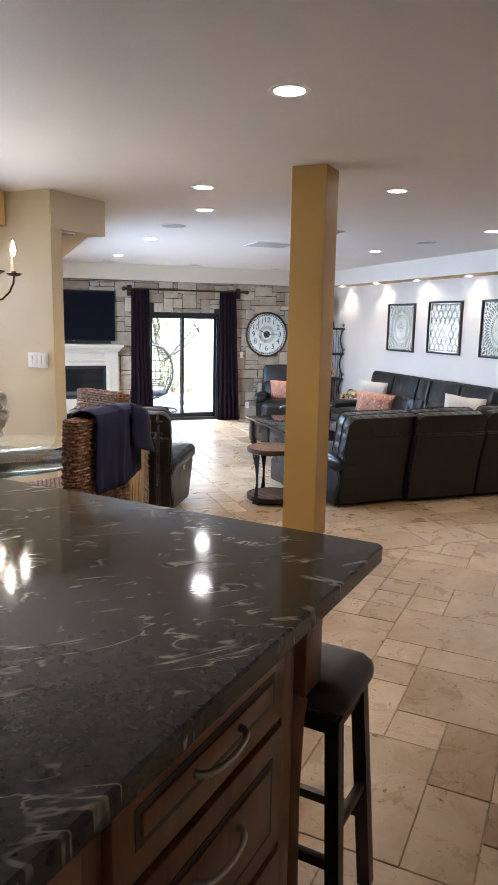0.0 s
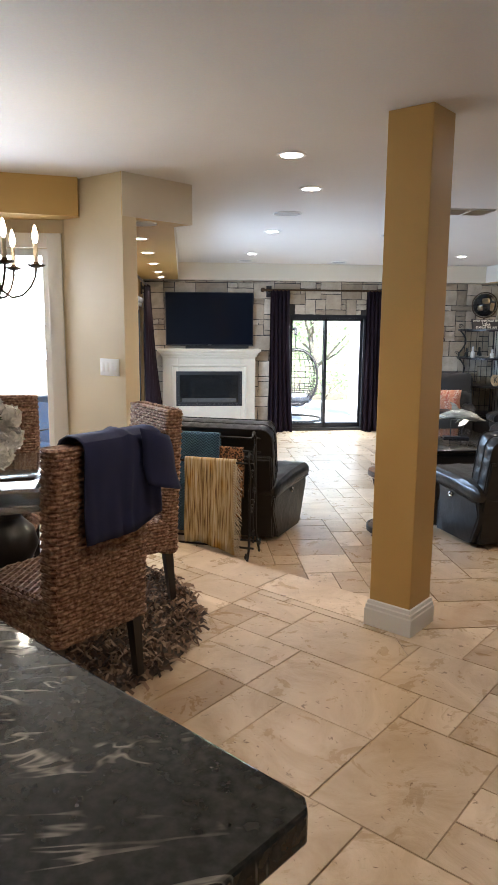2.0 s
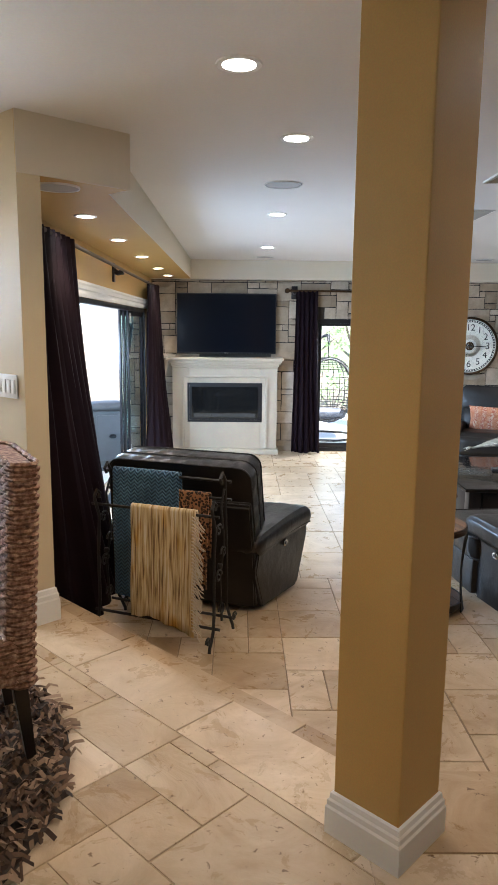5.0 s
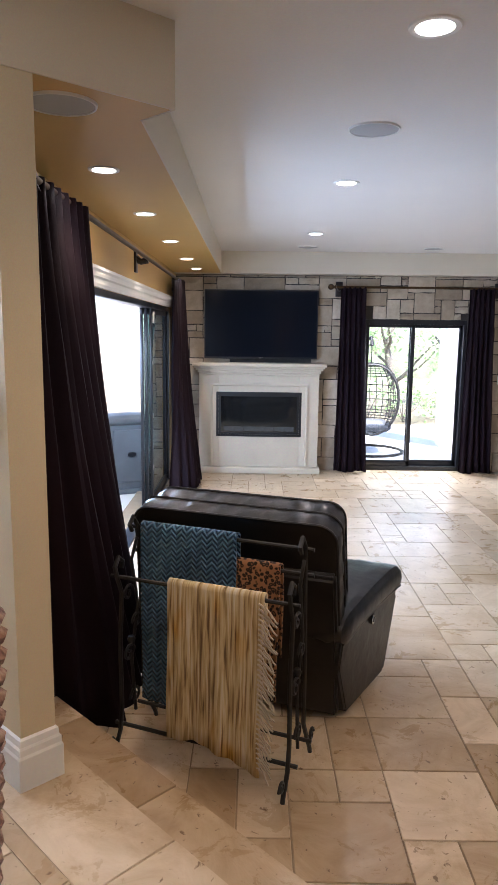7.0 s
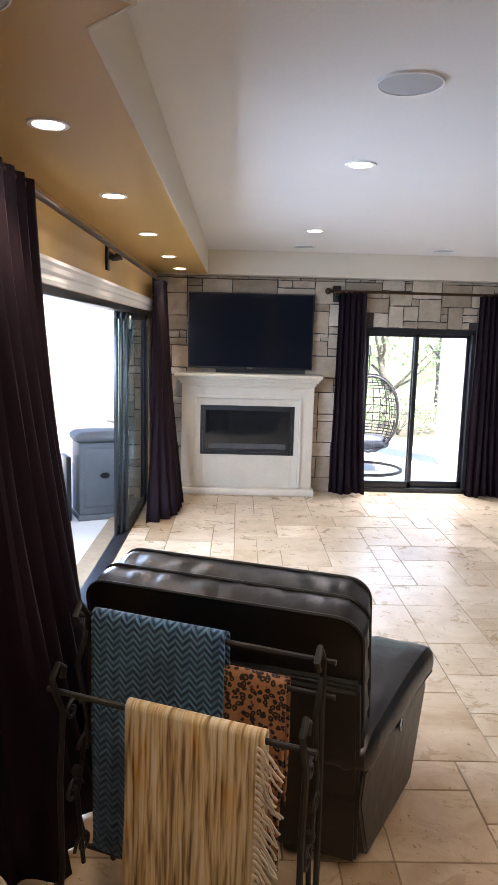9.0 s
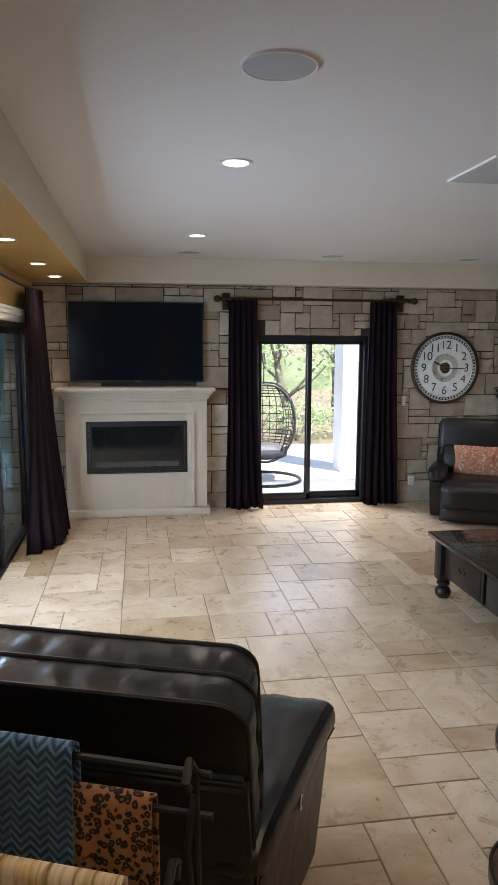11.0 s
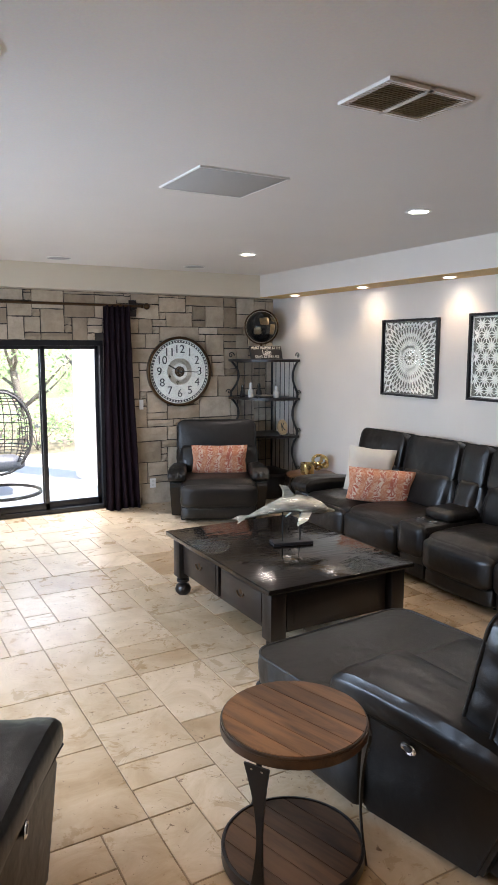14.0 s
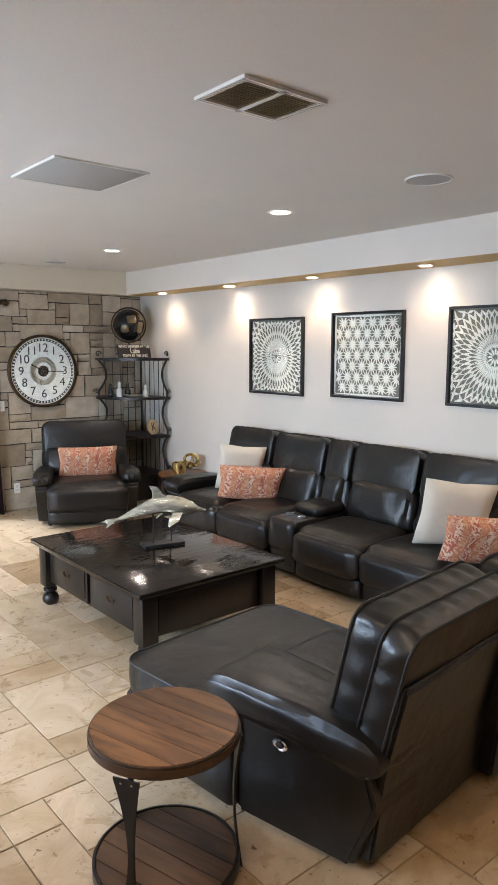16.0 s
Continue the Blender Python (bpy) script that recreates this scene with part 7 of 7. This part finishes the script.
tree(2.6, 21.0, 4.0, 11, "slender garden tree with airy green crown")
tree(4.3, 20.0, 3.6, 12, "slender garden tree with airy green crown")
tree(0.6, 22.5, 4.5, 13, "slender garden tree with airy green crown")
tree(6.2, 22.0, 4.2, 14, "slender garden tree with airy green crown")
for k, x in enumerate((0.4, 1.5, 2.6, 3.5, 4.4, 5.4, 6.4)):
    sh = thing("shrub", pose(x, 18.7 + 0.3 * (k % 3), -0.52), "low green garden shrub", "shrub", "garden shrubs")
    rg_ = random.Random(40 + k)
    bm = bmesh.new()
    cl = []
    for j in range(6):
        a = j * 1.1
        e = (0.4 * math.cos(a), 0.35 * math.sin(a), rg_.uniform(0.4, 0.9))
        tube([(0, 0, 0), (e[0] * 0.4, e[1] * 0.4, e[2] * 0.5), e], [0.015, 0.01, 0.005], 5, bm)
        cl.append((e, 0.42, 50))
    part("stems", bm, BARK, sh)
    fo = new("foliage", leaf_mesh("foliage", cl, 60 + k, 0.06))
    fo.parent = sh
structure("backdrop_hedge", prism([(0, 34), (16, 34), (16, 34.3), (0, 34.3)], -0.52, 0.9), grainy("far_hedge", (0.26, 0.32, 0.18), 0.95, 0.4, 1.2, 9, 0.8), "far green hedge along the garden", "backdrop")


# ---- floor tiles and wall stones, last ----
def clip(poly, a, b, c):
    """Keeps the part of a plan polygon where a*x + b*y <= c."""
    out = []
    for i, p in enumerate(poly):
        q = poly[(i + 1) % len(poly)]
        dp, dq = a * p[0] + b * p[1] - c, a * q[0] + b * q[1] - c
        if dp <= 0:
            out.append(p)
        if dp * dq < 0:
            t = dp / (dp - dq)
            out.append((p[0] + (q[0] - p[0]) * t, p[1] + (q[1] - p[1]) * t))
    return out


def area(poly):
    return 0.5 * sum(p[0] * q[1] - q[0] * p[1] for p, q in zip(poly, poly[1:] + poly[:1]))


def tile_faces(poly, z, vs, fs, rng, thick=0.014):
    """One slab with a worn, chamfered upper edge."""
    n = len(poly)
    cx, cy = sum(p[0] for p in poly) / n, sum(p[1] for p in poly) / n
    i = len(vs)
    lift = rng.uniform(-0.0012, 0.0012)
    for p in poly:
        vs.append((p[0], p[1], z - thick))
    for p in poly:
        vs.append((p[0], p[1], z - 0.002 + lift))
    for p in poly:
        d = Vector((cx - p[0], cy - p[1]))
        d = d.normalized() * min(0.0025, d.length * 0.3)
        vs.append((p[0] + d.x, p[1] + d.y, z + lift))
    for k in range(n):
        j = (k + 1) % n
        fs.append((i + k, i + j, i + n + j, i + n + k))
        fs.append((i + n + k, i + n + j, i + 2 * n + j, i + 2 * n + k))
    fs.append(tuple(i + 2 * n + k for k in range(n)))


def lay_floor(parent, rects, z, near, cut, seed, cap=295):
    """Tiles near the path become pieces of their own; the rest is one mesh."""
    rng = random.Random(seed)
    rest_v, rest_f = [], []
    chosen = []
    for poly in rects:
        poly = cut(poly)
        if len(poly) < 3 or area(poly) < 0.0006:
            continue
        c = (sum(p[0] for p in poly) / len(poly), sum(p[1] for p in poly) / len(poly))
        chosen.append((near(c), poly))
    chosen.sort(key=lambda q: q[0])
    for k, (d, poly) in enumerate(chosen):
        if k < cap:
            vs, fs = [], []
            tile_faces(poly, z, vs, fs, rng)
            me = bpy.data.meshes.new("tile")
            me.from_pydata(vs, [], fs)
            me.materials.append(TRAV)
            ob = new("tile", me)
            ob.parent = parent
        else:
            tile_faces(poly, z, rest_v, rest_f, rng)
    if rest_f:
        me = bpy.data.meshes.new("far_tiles")
        me.from_pydata(rest_v, [], rest_f)
        me.materials.append(TRAV)
        ob = new("far_tiles", me)
        ob.parent = parent
        tagged(ob, kind="stuff")


def tile_grid(x0, y0, nx, ny, unit, gap, sizes, seed, turn=0.0):
    rng = random.Random(seed)
    c, s = math.cos(radians(turn)), math.sin(radians(turn))
    for i, j, w, h in pack(nx, ny, sizes, rng):
        def jit():
            return rng.uniform(-0.0015, 0.0015)
        a, b, d, e = i * unit + gap, (i + w) * unit - gap, j * unit + gap, (j + h) * unit - gap
        pts = [(a + jit(), d + jit()), (b + jit(), d + jit()), (b + jit(), e + jit()), (a + jit(), e + jit())]
        yield [(x0 + c * u - s * v, y0 + s * u + c * v) for u, v in pts]


FRENCH = [(3, 2), (3, 2), (2, 2), (2, 2), (2, 3), (1, 2), (2, 1), (1, 1)]


def cut_living(poly):
    return clip(clip(clip(clip(clip(poly, -1, -1, -6.555), 0, -1, -4.625), 1, 0, 6.1), -1, 0, 0.02), 0, 1, 12.65)


lay_floor(bpy.data.objects["living_floor"], tile_grid(-0.25, 4.543, 32, 41, 0.2035, 0.0034, FRENCH, 3), F, lambda c: abs(c[0] - 2.4) + max(0, abs(c[1] - 8.6) - 2.2), cut_living, 21)


def cut_kitchen(poly):
    cx = sum(p[0] for p in poly) / len(poly)
    if cx < 1.696:
        poly = clip(poly, 1, 1, 5.67)
    else:
        poly = clip(poly, 0, 1, 3.975)
    return clip(clip(clip(clip(poly, 1, 0, 6.1), -1, 0, 3.2), 0, -1, 3.0), 0, 1, 5.95)


def split_at_corner(polys):
    """Tiles that meet the bend of the step are cut in two along it."""
    for poly in polys:
        xs, ys = [p[0] for p in poly], [p[1] for p in poly]
        if min(xs) < 1.696 < max(xs) and max(ys) > 3.9:
            yield clip(poly, 1, 0, 1.6955)
            yield clip(poly, -1, 0, -1.6965)
        else:
            yield poly


lay_floor(bpy.data.objects["kitchen_floor"], split_at_corner(tile_grid(1.5, -8.0, 60, 60, 0.2035, 0.002, FRENCH, 7, 45)), 0.0, lambda c: math.hypot(c[0] - 1.1, c[1] - 3.0), cut_kitchen, 22)


def nosing(parent, pts, width, z, seed, inward, first=0.0, last=0.0):
    """Long bullnose pieces along a step edge; first and last slant the ends into a mitre."""
    rng = random.Random(seed)
    a, b = Vector(pts[0]), Vector(pts[1])
    d = (b - a).normalized()
    n = Vector(inward)
    length, at = (b - a).length, 0.0
    while at < length - 0.02:
        ln = min(rng.uniform(0.45, 0.95), length - at)
        if length - at - ln < 0.15:
            ln = length - at
        p = [a + d * (at + 0.003), a + d * (at + ln - 0.003), a + d * (at + ln - 0.003 + (last if at + ln > length - 0.01 else 0)) + n * width, a + d * (at + 0.003 + (first if at == 0 else 0)) + n * width]
        poly = [(v.x, v.y) for v in p]
        if area(poly) < 0:
            poly = poly[::-1]
        vs, fs = [], []
        tile_faces(poly, z, vs, fs, rng, 0.03)
        me = bpy.data.meshes.new("step_tile")
        me.from_pydata(vs, [], fs)
        me.materials.append(TRAV)
        ob = new("step_tile", me)
        ob.parent = parent
        at += ln


h2 = math.sqrt(0.5)
kf, tf = bpy.data.objects["kitchen_floor"], bpy.data.objects["step_tread_base"]
nosing(kf, [(-0.15, 6.25), (1.80, 4.30)], 0.30, 0.0, 1, (-h2, -h2), 0, 0.15)
nosing(kf, [(1.803, 4.30), (6.1, 4.30)], 0.32, 0.0, 2, (0, -1), -0.106)
nosing(tf, [(-0.1, 6.65), (1.93, 4.62)], 0.315, TREAD, 3, (-h2, -h2), 0, 0.128)
nosing(tf, [(1.934, 4.62), (6.1, 4.62)], 0.315, TREAD, 4, (0, -1), -0.132)


def stone_block(x0, x1, z0, z1, proud, rng):
    """A split-faced stone standing proud of the joint."""
    vs, fs = [], []
    nx, nz = 3, 2
    g = 0.006
    for a in range(nx + 1):
        for b in range(nz + 1):
            x, z = x0 + g + (x1 - x0 - 2 * g) * a / nx, z0 + g + (z1 - z0 - 2 * g) * b / nz
            edge = a in (0, nx) or b in (0, nz)
            dx = rng.uniform(-0.004, 0.004)
            vs.append((x + dx, YF - (proud * 0.55 if edge else proud) - rng.uniform(0, 0.006), z + rng.uniform(-0.004, 0.004)))
    k = len(vs)
    ring = [(a, 0) for a in range(nx)] + [(nx, b) for b in range(nz)] + [(a, nz) for a in range(nx, 0, -1)] + [(0, b) for b in range(nz, 0, -1)]
    for a, b in ring:
        p = vs[a * (nz + 1) + b]
        vs.append((p[0], YF + 0.002, p[2]))
    for a in range(nx):
        for b in range(nz):
            q = a * (nz + 1) + b
            fs.append((q, q + nz + 1, q + nz + 2, q + 1))
    for i, (a, b) in enumerate(ring):
        j = (i + 1) % len(ring)
        c, d = ring[j]
        fs.append((k + i, k + j, c * (nz + 1) + d, a * (nz + 1) + b))
    return vs, fs


rng = random.Random(17)
wall_far, extra_v, extra_f, laid = bpy.data.objects["wall_far"], [], [], 0
U = 0.088
for i, j, w, h in pack(71, 30, [(4, 2), (5, 2), (3, 2), (6, 2), (4, 1), (3, 1), (2, 2), (2, 1), (5, 3), (3, 3), (4, 3), (2, 3)], rng):
    x0, x1, z0, z1 = i * U, min((i + w) * U, XR), F + j * U * 0.985, min(F + (j + h) * U * 0.985, SOFF)
    if x0 >= XR or z0 >= SOFF - 0.02:
        continue
    if 0.36 < x0 and x1 < 1.84 and z1 < 1.9:
        continue
    if z0 < DZ + 0.03 and x1 > DX0 and x0 < DX1:
        if x0 < DX0 - 0.05:
            x1 = DX0
        elif x1 > DX1 + 0.05:
            x0 = DX1
        elif z1 > DZ + 0.07:
            z0 = DZ + 0.03
        else:
            continue
    vs, fs = stone_block(x0, x1, z0, z1, rng.uniform(0.018, 0.045), rng)
    if laid < 296:
        me = bpy.data.meshes.new("stone")
        me.from_pydata(vs, [], fs)
        me.materials.append(STONE)
        ob = new("stone", me)
        ob.parent = wall_far
        laid += 1
    else:
        o = len(extra_v)
        extra_v += vs
        extra_f += [tuple(o + q for q in f) for f in fs]
if extra_f:
    me = bpy.data.meshes.new("upper_stones")
    me.from_pydata(extra_v, [], extra_f)
    me.materials.append(STONE)
    ob = new("upper_stones", me)
    ob.parent = wall_far
    tagged(ob, kind="stuff")
